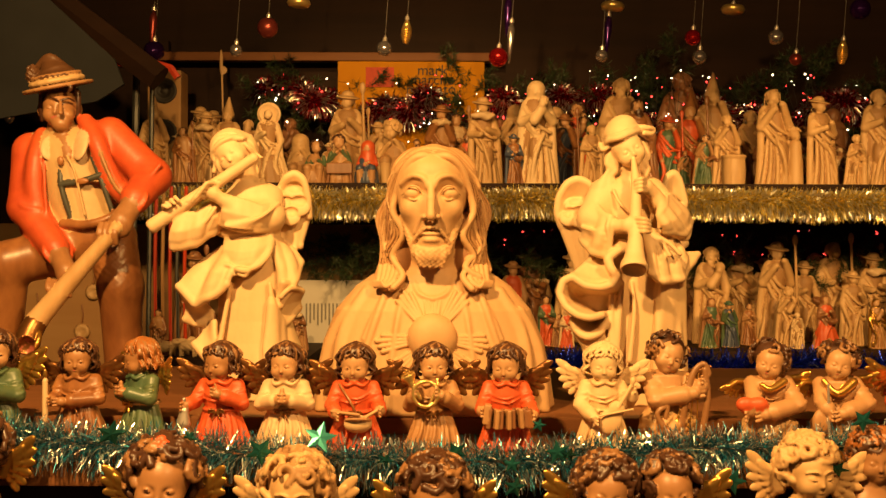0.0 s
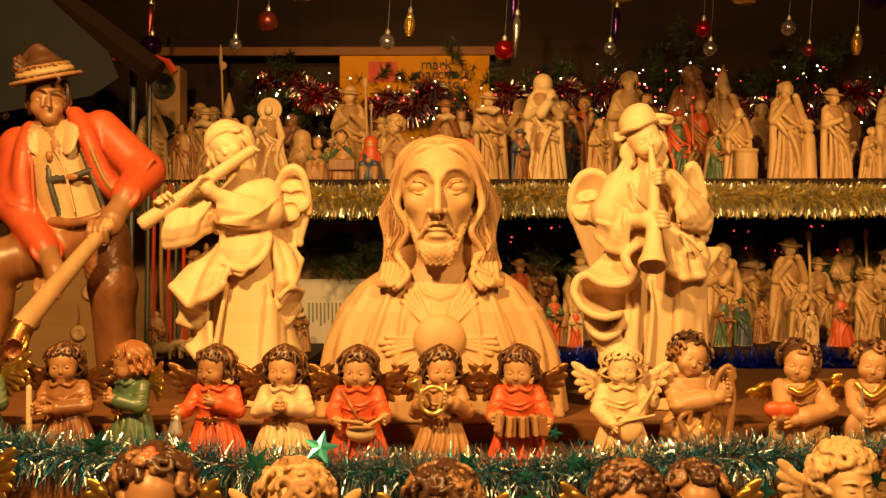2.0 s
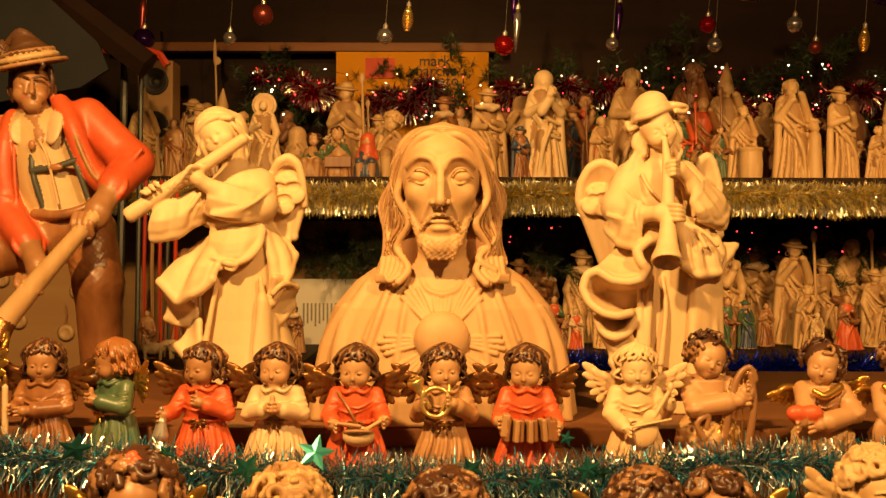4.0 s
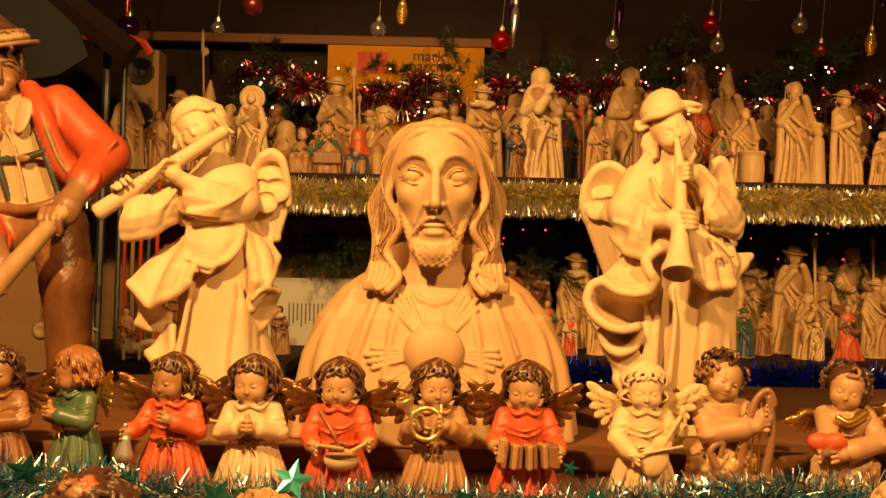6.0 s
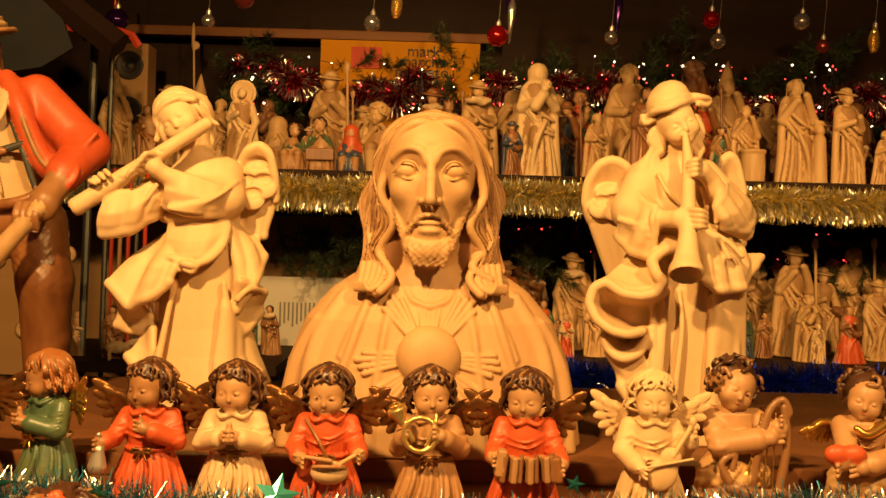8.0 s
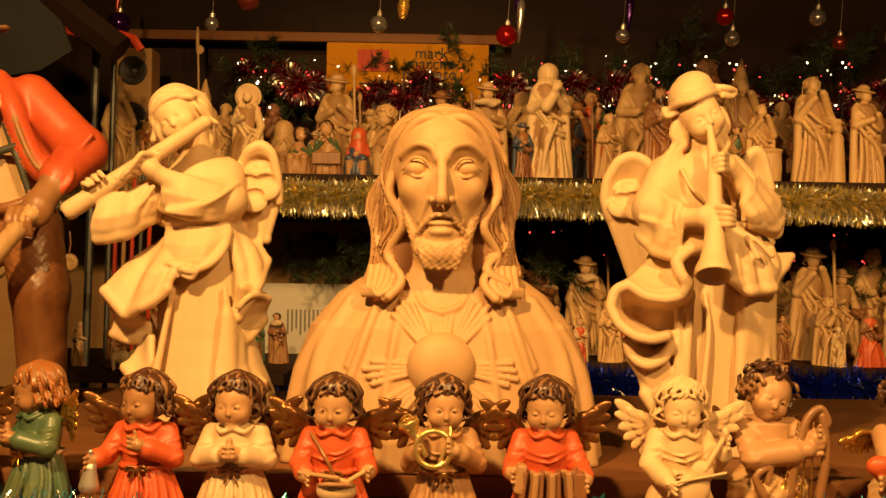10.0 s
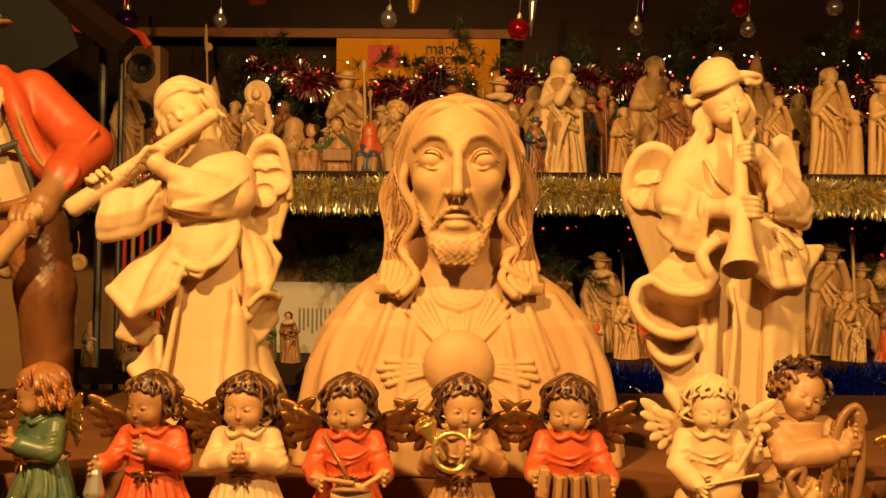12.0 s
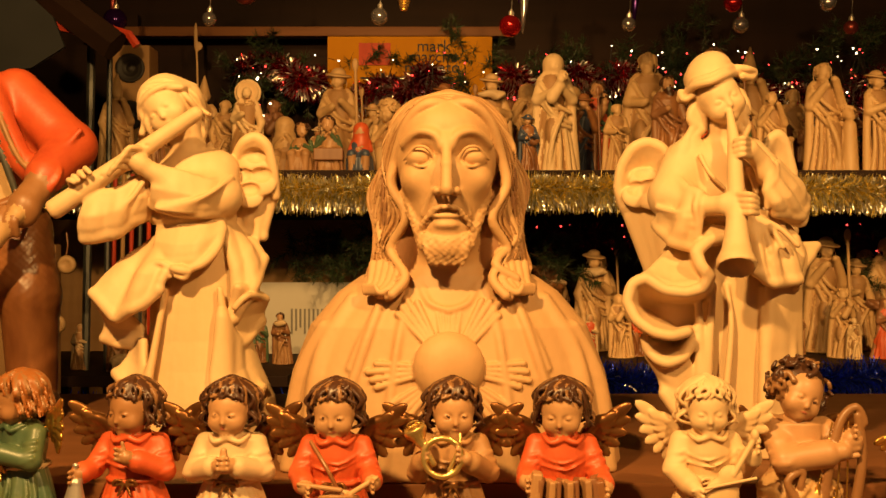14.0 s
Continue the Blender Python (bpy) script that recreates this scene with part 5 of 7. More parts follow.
def mountain_man():
    """Origin under the figure at x -0.64, y 2.075."""
    c = Carving()
    # torso in shirt
    c.cap((-0.0065, 0.0000, 0.2885), (-0.0363, 0.0000, 0.3982), 0.064, 0.068, SHIRT, k=0.02)
    c.ell((-0.0385, 0.0000, 0.4274), (0.082, 0.048, 0.038), SHIRT, k=0.02)
    c.cap((-0.0414, -0.0160, 0.4259), (-0.0520, -0.0220, 0.4667), 0.027, 0.024, TAN, k=0.010)
    c.cap((-0.0409, -0.0360, 0.4404), (-0.0243, -0.0600, 0.4075), 0.020, 0.010, TAN, k=0.006)
    c.ell((-0.0597, -0.0520, 0.4224), (0.018, 0.006, 0.027), CREAM, k=0.001, rot=(-24, 20, 30))
    c.ell((-0.0048, -0.0580, 0.4281), (0.020, 0.007, 0.034), CREAM, k=0.001, rot=(-24, -22, -26))
    c.tube([(-0.0222, -0.0720, 0.4025), (-0.0083, -0.0770, 0.3769), (0.0085, -0.0720, 0.3017)], 0.0026, 0.0026, SHIRT, k=0.003)
    c.ell((-0.0346, -0.0740, 0.3972), (0.006, 0.004, 0.009), LEATHER, k=0.001)
    # head: long face, brows, nose, shut mouth, dark hair at the temples
    head(c, (-0.0500, -0.0340, 0.4961), 0.0345, TAN, yaw=4, nod=2)
    for s in (-1, 1):
        c.tube([tuple(Vector((-0.0383, -0.0680, 0.5069)) + Vector((0.005 * s, 0, 0))), tuple(Vector((-0.0383, -0.0680, 0.5099)) + Vector((0.015 * s, 0.003, 0))), tuple(Vector((-0.0417, -0.0580, 0.5062)) + Vector((0.025 * s, 0.004, 0)))], 0.0024, 0.0018, HAIR, k=0.0008)
        c.ell(tuple(Vector((-0.0437, -0.0520, 0.4806)) + Vector((0.017 * s, 0, 0))), (0.009, 0.012, 0.010), TAN, k=0.006)
        c.tube([tuple(Vector((-0.0516, -0.0300, 0.5245)) + Vector((0.032 * s, 0, 0))), tuple(Vector((-0.0515, -0.0300, 0.5039)) + Vector((0.034 * s, 0, 0))), tuple(Vector((-0.0534, -0.0240, 0.4768)) + Vector((0.032 * s, 0, 0)))], 0.006, 0.004, HAIR, k=0.002)
        c.ell(tuple(Vector((-0.0556, -0.0180, 0.4951)) + Vector((0.036 * s, 0, 0))), (0.005, 0.009, 0.012), TAN, k=0.002)
    c.cap((-0.0376, -0.0670, 0.5060), (-0.0333, -0.0790, 0.4823), 0.0030, 0.0046, TAN, k=0.002)
    c.ell((-0.0405, -0.0580, 0.4646), (0.015, 0.012, 0.013), TAN, k=0.008)
    c.ell((-0.0620, 0.0000, 0.5236), (0.036, 0.036, 0.034), HAIR, k=0.003)
    c.tube([(-0.0235, -0.0700, 0.5340), (-0.0168, -0.0720, 0.5276), (-0.0215, -0.0700, 0.5218)], 0.004, 0.003, HAIR, k=0.001)
    # felt hat: brim, banded crown, cord and tuft
    c.ell((-0.0561, -0.0260, 0.5364), (0.062, 0.062, 0.0055), HATFELT, k=0.002, rot=(10, -11, 0))
    c.ring((-0.0561, -0.0260, 0.5364), 0.060, 0.0036, OCHRE, rot=(10, -11, 0), k=0.001)
    c.ell((-0.0597, -0.0220, 0.5515), (0.043, 0.046, 0.018), HATFELT, k=0.003, rot=(10, -11, 0))
    c.ring((-0.0593, -0.0230, 0.5472), 0.0455, 0.0052, SHIRT, rot=(10, -11, 0), k=0.001)
    c.ring((-0.0611, -0.0210, 0.5568), 0.0415, 0.0042, OCHRE, rot=(10, -11, 0), k=0.001)
    c.cap((-0.0632, -0.0180, 0.5584), (-0.0748, -0.0120, 0.5822), 0.034, 0.016, HATFELT, k=0.006)
    c.tube([(-0.0963, -0.0100, 0.5762), (-0.0733, -0.0220, 0.5908), (-0.0484, -0.0220, 0.5743)], 0.008, 0.008, HATFELT, k=0.004)
    c.ell((-0.1012, -0.0300, 0.5584), (0.012, 0.012, 0.018), HATFELT, k=0.003, wave=(0.002, 500))
    # red jacket: open fronts with rolled lapels, back, sleeves
    c.ell((-0.0568, 0.0300, 0.3581), (0.090, 0.034, 0.105), RED, k=0.01)
    c.cap((0.0233, 0.0100, 0.4286), (0.0622, 0.0040, 0.3412), 0.034, 0.026, RED, k=0.01)
    c.cap((-0.1119, 0.0060, 0.4194), (-0.1021, 0.0040, 0.2830), 0.034, 0.034, RED, k=0.01)
    c.tube([(-0.0065, -0.0220, 0.4730), (0.0211, -0.0500, 0.4351), (0.0401, -0.0580, 0.3917), (0.0601, -0.0560, 0.3512), (0.0832, -0.0440, 0.3275)], 0.015, 0.018, RED, k=0.003, n=5)
    c.tube([(0.0143, -0.0480, 0.4577), (0.0410, -0.0740, 0.4005), (0.0634, -0.0740, 0.3522), (0.0816, -0.0600, 0.3308)], 0.0034, 0.0030, OCHRE, k=0.001, n=5)
    c.tube([(-0.0865, -0.0180, 0.4484), (-0.0883, -0.0460, 0.4004), (-0.0879, -0.0520, 0.3428), (-0.0748, -0.0480, 0.2818)], 0.015, 0.020, RED, k=0.003, n=5)
    c.tube([(-0.0729, -0.0440, 0.4293), (-0.0674, -0.0640, 0.3827), (-0.0616, -0.0680, 0.3117), (-0.0520, -0.0600, 0.2613)], 0.0030, 0.0028, RED, k=0.001, n=5)
    c.cap((0.0337, -0.0040, 0.4502), (0.1135, -0.0200, 0.3743), 0.034, 0.034, RED, k=0.014)
    c.cap((0.1166, -0.0240, 0.3719), (0.1014, -0.0800, 0.3298), 0.033, 0.026, RED, k=0.012)
    for i in range(4):
        c.tube([(-0.1456 + 0.001011 * (280 - 12 * i), -0.052, 0.6852 - 0.001011 * (290 + 8 * i)), (-0.1456 + 0.001011 * (262 - 8 * i), -0.066, 0.6852 - 0.001011 * (314 + 6 * i)), (-0.1456 + 0.001011 * (240), -0.068, 0.6852 - 0.001011 * (318 + 12 * i))], 0.0040, 0.0026, RED, k=0.005)
    c.ring((0.1006, -0.0840, 0.3256), 0.0245, 0.0050, RED, rot=(50, -40, 0))
    c.cap((-0.1144, -0.0040, 0.4205), (-0.1116, -0.0320, 0.3171), 0.031, 0.032, RED, k=0.014)
    c.cap((-0.1081, -0.0360, 0.3128), (-0.0394, -0.0840, 0.2410), 0.031, 0.024, RED, k=0.012)
    for i in range(4):
        c.tube([(-0.1456 + 0.001011 * (22 + 8 * i), -0.050, 0.6852 - 0.001011 * (352 + 14 * i)), (-0.1456 + 0.001011 * (44 + 9 * i), -0.070, 0.6852 - 0.001011 * (366 + 15 * i)), (-0.1456 + 0.001011 * (72 + 7 * i), -0.070, 0.6852 - 0.001011 * (372 + 16 * i))], 0.0036, 0.0026, RED, k=0.005)
    c.ring((-0.0340, -0.0880, 0.2350), 0.0235, 0.0050, RED, rot=(40, 50, 0))
    # fists round the horn
    c.cap((0.0997, -0.0880, 0.3214), (0.0869, -0.1120, 0.2907), 0.019, 0.020, TAN, k=0.008)
    c.ell((0.0841, -0.1160, 0.2807), (0.021, 0.017, 0.022), TAN, k=0.008)
    for i in range(4):
        c.tube([(-0.1456 + 0.001011 * (199 + 9 * i), -0.128, 0.6852 - 0.001011 * (398)), (-0.1456 + 0.001011 * (198 + 9 * i), -0.138, 0.6852 - 0.001011 * (414)), (-0.1456 + 0.001011 * (201 + 8 * i), -0.130, 0.6852 - 0.001011 * (430))], 0.0056, 0.0048, TAN, k=0.0012, n=3)
    c.cap((-0.0313, -0.0900, 0.2310), (-0.0095, -0.1180, 0.2035), 0.017, 0.018, TAN, k=0.008)
    c.ell((-0.0022, -0.1220, 0.1918), (0.020, 0.016, 0.021), TAN, k=0.008)
    for i in range(4):
        c.tube([(-0.1456 + 0.001011 * (112 + 9 * i), -0.134, 0.6852 - 0.001011 * (494 + 3 * i)), (-0.1456 + 0.001011 * (114 + 9 * i), -0.146, 0.6852 - 0.001011 * (508 + 2 * i)), (-0.1456 + 0.001011 * (122 + 9 * i), -0.138, 0.6852 - 0.001011 * (520))], 0.0054, 0.0046, TAN, k=0.0012, n=3)
    # long wooden horn with a painted, gilded bell
    c.tube([(0.0824, -0.1300, 0.2764), (0.0162, -0.1360, 0.1980), (-0.0534, -0.1420, 0.1123)], 0.0110, 0.0190, PALE2, k=0.002)
    c.tube([(-0.0514, -0.1420, 0.1143), (-0.0581, -0.1500, 0.0973), (-0.0608, -0.1580, 0.0805)], 0.0190, 0.0220, DARKGOLD, k=0.002)
    c.ring((-0.0581, -0.1600, 0.0826), 0.0215, 0.0050, GOLD, rot=(50, -30, 0), k=0.001)
    c.ell((-0.0574, -0.1720, 0.0721), (0.016, 0.014, 0.020), LIPS, k=0.001, cut=True)
    # braces and leather breeches
    for p in ([(-0.0404, -0.0610, 0.3867), (-0.0327, -0.0680, 0.3417), (-0.0183, -0.0610, 0.2916)], [(0.0182, -0.0610, 0.4051), (0.0378, -0.0680, 0.3600), (0.0566, -0.0610, 0.3021)]):
        c.tube(p, 0.0048, 0.0048, STRAP, k=0.0008, n=5)
    c.tube([(-0.0364, -0.0670, 0.3549), (0.0018, -0.0705, 0.3615), (0.0397, -0.0680, 0.3741)], 0.0056, 0.0056, STRAP, k=0.0008, n=5)
    c.ell((0.0059, -0.0770, 0.3610), (0.011, 0.003, 0.006), LEATHER, k=0.001)
    c.tube([(-0.0339, -0.0600, 0.2857), (0.0093, -0.0740, 0.2835), (0.0489, -0.0720, 0.2938), (0.0765, -0.0560, 0.3147)], 0.0080, 0.0080, LEATHER, k=0.003)
    c.ell((0.0018, -0.0060, 0.2581), (0.078, 0.058, 0.050), LEATHER, k=0.012)
    c.cap((0.0415, -0.0200, 0.2581), (0.0614, -0.0300, 0.1695), 0.045, 0.040, LEATHER, k=0.012, wave=(0.0006, 300))
    c.cap((0.0614, -0.0300, 0.1695), (0.0633, -0.0200, 0.0244), 0.040, 0.032, LEATHER, k=0.012)
    c.ell((0.0706, -0.0450, 0.0219), (0.034, 0.055, 0.020), HAIR, k=0.006)
    c.cap((-0.0309, -0.0200, 0.2413), (-0.1338, -0.0580, 0.2143), 0.047, 0.040, LEATHER, k=0.012)
    c.cap((-0.1338, -0.0580, 0.2123), (-0.1662, 0.0000, 0.0319), 0.038, 0.030, LEATHER, k=0.012)
    c.ell((-0.1582, -0.0200, 0.0184), (0.034, 0.055, 0.020), HAIR, k=0.006)
    statue("mountain_man_statue", c, 0.0019, (-0.640, 2.075, 1.1705), "painted wooden man in red jacket and hat holding a long horn", "statue", tidy=2)


bust()
flute_angel()
horn_angel()
mountain_man()


# ---- the row of small angels ----
def small_angel(x, y, label, robe, hair, prop, wing=DARKGOLD, skin=SKIN, yaw=0, seed=0, nod=6, tilt=0, turn=0, z=1.1455, s=1.0, apron=None):
    c = Carving()
    s *= 0.95
    c.frame_at(Matrix.Scale(s, 4))
    bare = prop in ("harp", "heart", "lyre")
    body = robe
    c.robe([0, 0.02, 0.042, 0.055, 0.075, 0.090, 0.097], [0.040, 0.035, 0.028, 0.023, 0.027, 0.025, 0.014], body, flat=0.8, folds=6, deep=0.085, twist=20, k=0.004, power=1.4, phase=seed)
    rf = random.Random(seed)
    for i in range(9):
        a_ = radians(-165 + 18 * i + rf.uniform(-6, 6))
        c.tube([(0.022 * math.cos(a_), 0.019 * math.sin(a_), 0.050), (0.031 * math.cos(a_ + 0.15), 0.027 * math.sin(a_ + 0.15), 0.028), (0.041 * math.cos(a_), 0.035 * math.sin(a_), 0.0)], 0.0016, 0.0034, body, k=0.0016, n=3)
    for i in range(1, 3):
        c.tube([(-0.022, -0.012, 0.084 - 0.008 * i), (rf.uniform(-0.004, 0.004), -0.0225, 0.076 - 0.006 * i), (0.022, -0.012, 0.085 - 0.006 * i)], 0.0012, 0.0010, body, k=0.0015, n=3)
    if not bare:
        c.ring((0, 0, 0.052), 0.0245, 0.0022, apron or body, k=0.002)
        for q in (-1, 1):
            c.tube([(0, -0.024, 0.052), (0.008 * q, -0.028, 0.054), (0.011 * q, -0.026, 0.049), (0.003 * q, -0.026, 0.050)], 0.0018, 0.0015, wing, k=0.0006, n=3)
            c.tube([(0, -0.025, 0.052), (0.006 * q, -0.028, 0.040)], 0.0016, 0.0014, wing, k=0.0006, n=3)
            c.tube([(0.002 * q, -0.020, 0.092), (0.012 * q, -0.020, 0.089), (0.018 * q, -0.010, 0.094)], 0.0028, 0.0022, body, k=0.001, n=3)
    head(c, (0, -0.006, 0.117), 0.0235, skin, yaw=yaw, nod=nod, tilt=tilt)
    if bare or hair == "curly":
        curls(c, (0, -0.003, 0.119), 0.0245, [HAIR, HAIR, STREAK], seed, yaw=yaw, nod=nod, tilt=tilt, n=22, size=0.36)
    else:
        mats = {"brown": [HAIR, HAIR, STREAK, HAIR], "auburn": [AUBURN, AUBURN, STREAK], "pale": [PALE, PALE]}[hair]
        locks(c, (0, -0.003, 0.118), 0.0245, mats, seed, yaw=yaw, nod=nod, tilt=tilt, n=44, long=0.75)
    sk = skin
    R, L = (0.024, -0.020, 0.066), (-0.024, -0.020, 0.066)
    el, er = (-0.033, -0.010, 0.060), (0.033, -0.010, 0.060)
    a, b = (-0.024, 0, 0.085), (0.024, 0, 0.085)
    if prop == "bell":
        arm(c, a, (-0.035, -0.012, 0.062), (-0.042, -0.034, 0.060), 0.0086, body, sk)
        c.cap((-0.042, -0.038, 0.066), (-0.042, -0.038, 0.052), 0.002, 0.004, SILVER, k=0.001)
        c.cap((-0.042, -0.038, 0.052), (-0.043, -0.038, 0.036), 0.006, 0.010, SILVER, k=0.002)
        c.ell((-0.042, -0.038, 0.069), 0.0028, SILVER, k=0.0005)
        arm(c, b, er, (0.004, -0.034, 0.076), 0.0086, body, sk)
        c.cap((0.004, -0.036, 0.078), (0.001, -0.036, 0.090), 0.0022, 0.0018, sk, k=0.001)
    elif prop == "pray":
        arm(c, a, el, (-0.004, -0.036, 0.070), 0.0088, body, sk)
        arm(c, b, er, (0.004, -0.036, 0.070), 0.0088, body, sk)
        c.cap((0, -0.037, 0.068), (0, -0.037, 0.084), 0.0055, 0.003, sk, k=0.001)
    elif prop == "drum":
        arm(c, a, el, (-0.024, -0.036, 0.052), 0.0086, body, sk)
        arm(c, b, er, (0.036, -0.036, 0.056), 0.0086, body, sk)
        c.ell((0.006, -0.036, 0.038), (0.0195, 0.013, 0.0125), CREAM, k=0.001, rot=(-14, 0, 0))
        c.ring((0.006, -0.036, 0.043), 0.0170, 0.0022, OCHRE, rot=(-14, 0, 0), k=0.001)
        c.cap((-0.030, -0.040, 0.056), (0.008, -0.046, 0.052), 0.0022, 0.0026, OCHRE, k=0.0005)
        c.cap((0.040, -0.040, 0.062), (0.012, -0.048, 0.046), 0.0022, 0.0026, PALE2, k=0.0005)
        c.tube([(-0.022, -0.014, 0.090), (-0.006, -0.032, 0.07), (0.004, -0.032, 0.05)], 0.002, 0.002, LEATHER, k=0.0005)
    elif prop == "horn":
        arm(c, a, el, (-0.026, -0.036, 0.078), 0.0088, body, sk)
        arm(c, b, er, (0.010, -0.040, 0.078), 0.0088, body, sk)
        c.ring((-0.010, -0.045, 0.080), 0.0175, 0.0028, BRASS, rot=(90, 0, 0), k=0.0005)
        c.tube([(0.006, -0.038, 0.100), (0.005, -0.042, 0.088), (-0.004, -0.044, 0.068)], 0.0018, 0.0022, BRASS, k=0.0005)
        c.cap((-0.018, -0.042, 0.074), (-0.030, -0.042, 0.094), 0.003, 0.004, BRASS, k=0.001)
        c.cap((-0.030, -0.042, 0.094), (-0.034, -0.040, 0.102), 0.005, 0.011, BRASS, k=0.002)
        c.ell((-0.036, -0.0405, 0.1065), (0.009, 0.009, 0.005), BRASS, k=0.0005, cut=True, rot=(0, -25, 0))
    elif prop == "accordion":
        arm(c, a, el, (-0.035, -0.036, 0.056), 0.0086, body, sk)
        arm(c, b, er, (0.036, -0.036, 0.050), 0.0086, body, sk)
        c.box((-0.028, -0.038, 0.052), (0.005, 0.010, 0.014), OCHRE, rot=(0, 8, 0))
        c.box((0.030, -0.038, 0.046), (0.005, 0.010, 0.013), LEATHER, rot=(0, -8, 0))
        for i in range(7):
            f = i / 6 - 0.5
            c.box((0.001 + 0.050 * f, -0.038 - (0.004 if i % 2 else 0), 0.045 + 0.004 * abs(f) + 0.002 * f), (0.0030, 0.010, 0.0135), OCHRE if i % 2 else SHADEWOOD, rot=(0, -14 * f, 10 if i % 2 else -10), rnd=0.001)
    elif prop == "lute":
        arm(c, a, el, (-0.018, -0.038, 0.046), 0.0088, body, sk)
        arm(c, b, er, (0.038, -0.030, 0.078), 0.0086, body, sk)
        c.ell((0.006, -0.036, 0.040), (0.016, 0.006, 0.019), body, k=0.001, rot=(0, 28, 0))
        c.ell((0.014, -0.036, 0.056), (0.012, 0.006, 0.013), body, k=0.002, rot=(0, 28, 0))
        c.cap((0.016, -0.040, 0.060), (0.036, -0.036, 0.092), 0.0028, 0.0026, body, k=0.0005)
        c.ell((0.037, -0.036, 0.096), (0.004, 0.004, 0.006), body, k=0.001)
        c.cap((-0.022, -0.044, 0.046), (0.036, -0.044, 0.058), 0.0016, 0.0016, body, k=0.0005)
    elif prop == "candle":
        arm(c, a, el, (-0.030, -0.034, 0.060), 0.0086, body, sk)
        arm(c, b, er, (-0.014, -0.036, 0.058), 0.0086, body, sk)
        c.cap((-0.036, -0.038, 0.030), (-0.036, -0.038, 0.088), 0.0042, 0.0040, CREAM, k=0.0005)
        c.ell((-0.036, -0.038, 0.098), (0.003, 0.003, 0.008), GOLD, k=0.0005)
    elif prop == "harp":
        arm(c, a, (-0.020, -0.026, 0.058), (0.030, -0.034, 0.068), 0.0110, skin, sk)
        arm(c, b, (0.040, -0.020, 0.070), (0.040, -0.032, 0.080), 0.0090, skin, sk)
        c.tube([(-0.012, -0.036, 0.022), (-0.020, -0.034, 0.040), (-0.006, -0.034, 0.050), (-0.008, -0.034, 0.036)], 0.004, 0.003, STREAK, k=0.001)
        c.tube([(0.014, -0.030, 0.018), (0.020, -0.032, 0.060), (0.030, -0.030, 0.095), (0.044, -0.030, 0.108), (0.052, -0.030, 0.094), (0.044, -0.030, 0.088)], 0.005, 0.003, STREAK, k=0.001)
        c.tube([(0.046, -0.030, 0.100), (0.050, -0.030, 0.060), (0.042, -0.030, 0.012)], 0.004, 0.005, STREAK, k=0.001)
        c.tube([(-0.010, -0.034, 0.016), (0.016, -0.036, 0.008), (0.046, -0.030, 0.010)], 0.006, 0.006, STREAK, k=0.001)
        for i in range(4):
            c.cap((0.022 + 0.005 * i, -0.031, 0.094), (0.004 + 0.010 * i, -0.034, 0.014), 0.0011, 0.0011, GOLD, k=0.0003)
    elif prop == "heart":
        arm(c, a, (-0.028, -0.026, 0.062), (-0.040, -0.042, 0.050), 0.0105, skin, sk)
        arm(c, b, (0.034, -0.026, 0.058), (-0.018, -0.044, 0.046), 0.0110, skin, sk)
        for q in (-1, 1):
            c.ell((-0.036 + 0.009 * q, -0.044, 0.060), (0.014, 0.009, 0.011), RED, k=0.004)
        c.tube([(0.016, -0.02, 0.09), (-0.006, -0.030, 0.08), (-0.018, -0.028, 0.086)], 0.006, 0.004, GOLD, k=0.002)
    elif prop == "lyre":
        arm(c, a, (-0.030, -0.024, 0.064), (-0.026, -0.040, 0.052), 0.0100, skin, sk)
        arm(c, b, (0.034, -0.024, 0.060), (-0.006, -0.042, 0.048), 0.0110, skin, sk)
        c.cap((-0.026, -0.044, 0.020), (-0.028, -0.044, 0.090), 0.0026, 0.0018, SILVER, k=0.0005)
        c.ell((-0.036, -0.036, 0.034), (0.012, 0.008, 0.020), OCHRE, k=0.001)
        c.tube([(0.016, -0.02, 0.09), (-0.010, -0.030, 0.075), (-0.026, -0.020, 0.092)], 0.007, 0.004, GOLD, k=0.002)
    if bare:
        c.ell((0, -0.006, 0.024), (0.040, 0.030, 0.022), PALE2, k=0.006, wave=(0.002, 240))
        feather_wing(c, (-0.030, 0.016, 0.066 if prop == "harp" else 0.085), 0.036, wing, (0, 30 if prop == "harp" else -40, 20), -1)
        feather_wing(c, (0.026, 0.018, 0.080), 0.036, wing, (0, 0, -20), 1)
    else:
        feather_wing(c, (-0.022, 0.016, 0.086), 0.046, wing, (0, 10, 15), -1, mat2=None)
        feather_wing(c, (0.022, 0.016, 0.086), 0.046, wing, (0, -10, -15), 1, mat2=None)
    return statue("angel_figurine", c, 0.0012, (x + 0.006, y, z), label, "figurine", "row of small angels", rz=turn)


ROWL = "on the counter"
small_angel(-0.505, 1.575, "small painted wooden angel in brown holding a candle " + ROWL, LEATHER, "brown", "candle", skin=TAN, yaw=8, seed=11)
small_angel(-0.418, 1.585, "small painted wooden angel in green robe praying sideways " + ROWL, GREEN, "auburn", "pray", skin=TAN, yaw=-20, seed=12, turn=-42, wing=GOLD, apron=CREAM, nod=14)
small_angel(-0.296, 1.525, "small painted angel in red ringing a silver bell " + ROWL, RED, "brown", "bell", skin=TAN, yaw=-24, seed=13, turn=-4)
small_angel(-0.208, 1.520, "small painted wooden angel in white praying " + ROWL, CREAM, "brown", "pray", yaw=-8, seed=14)
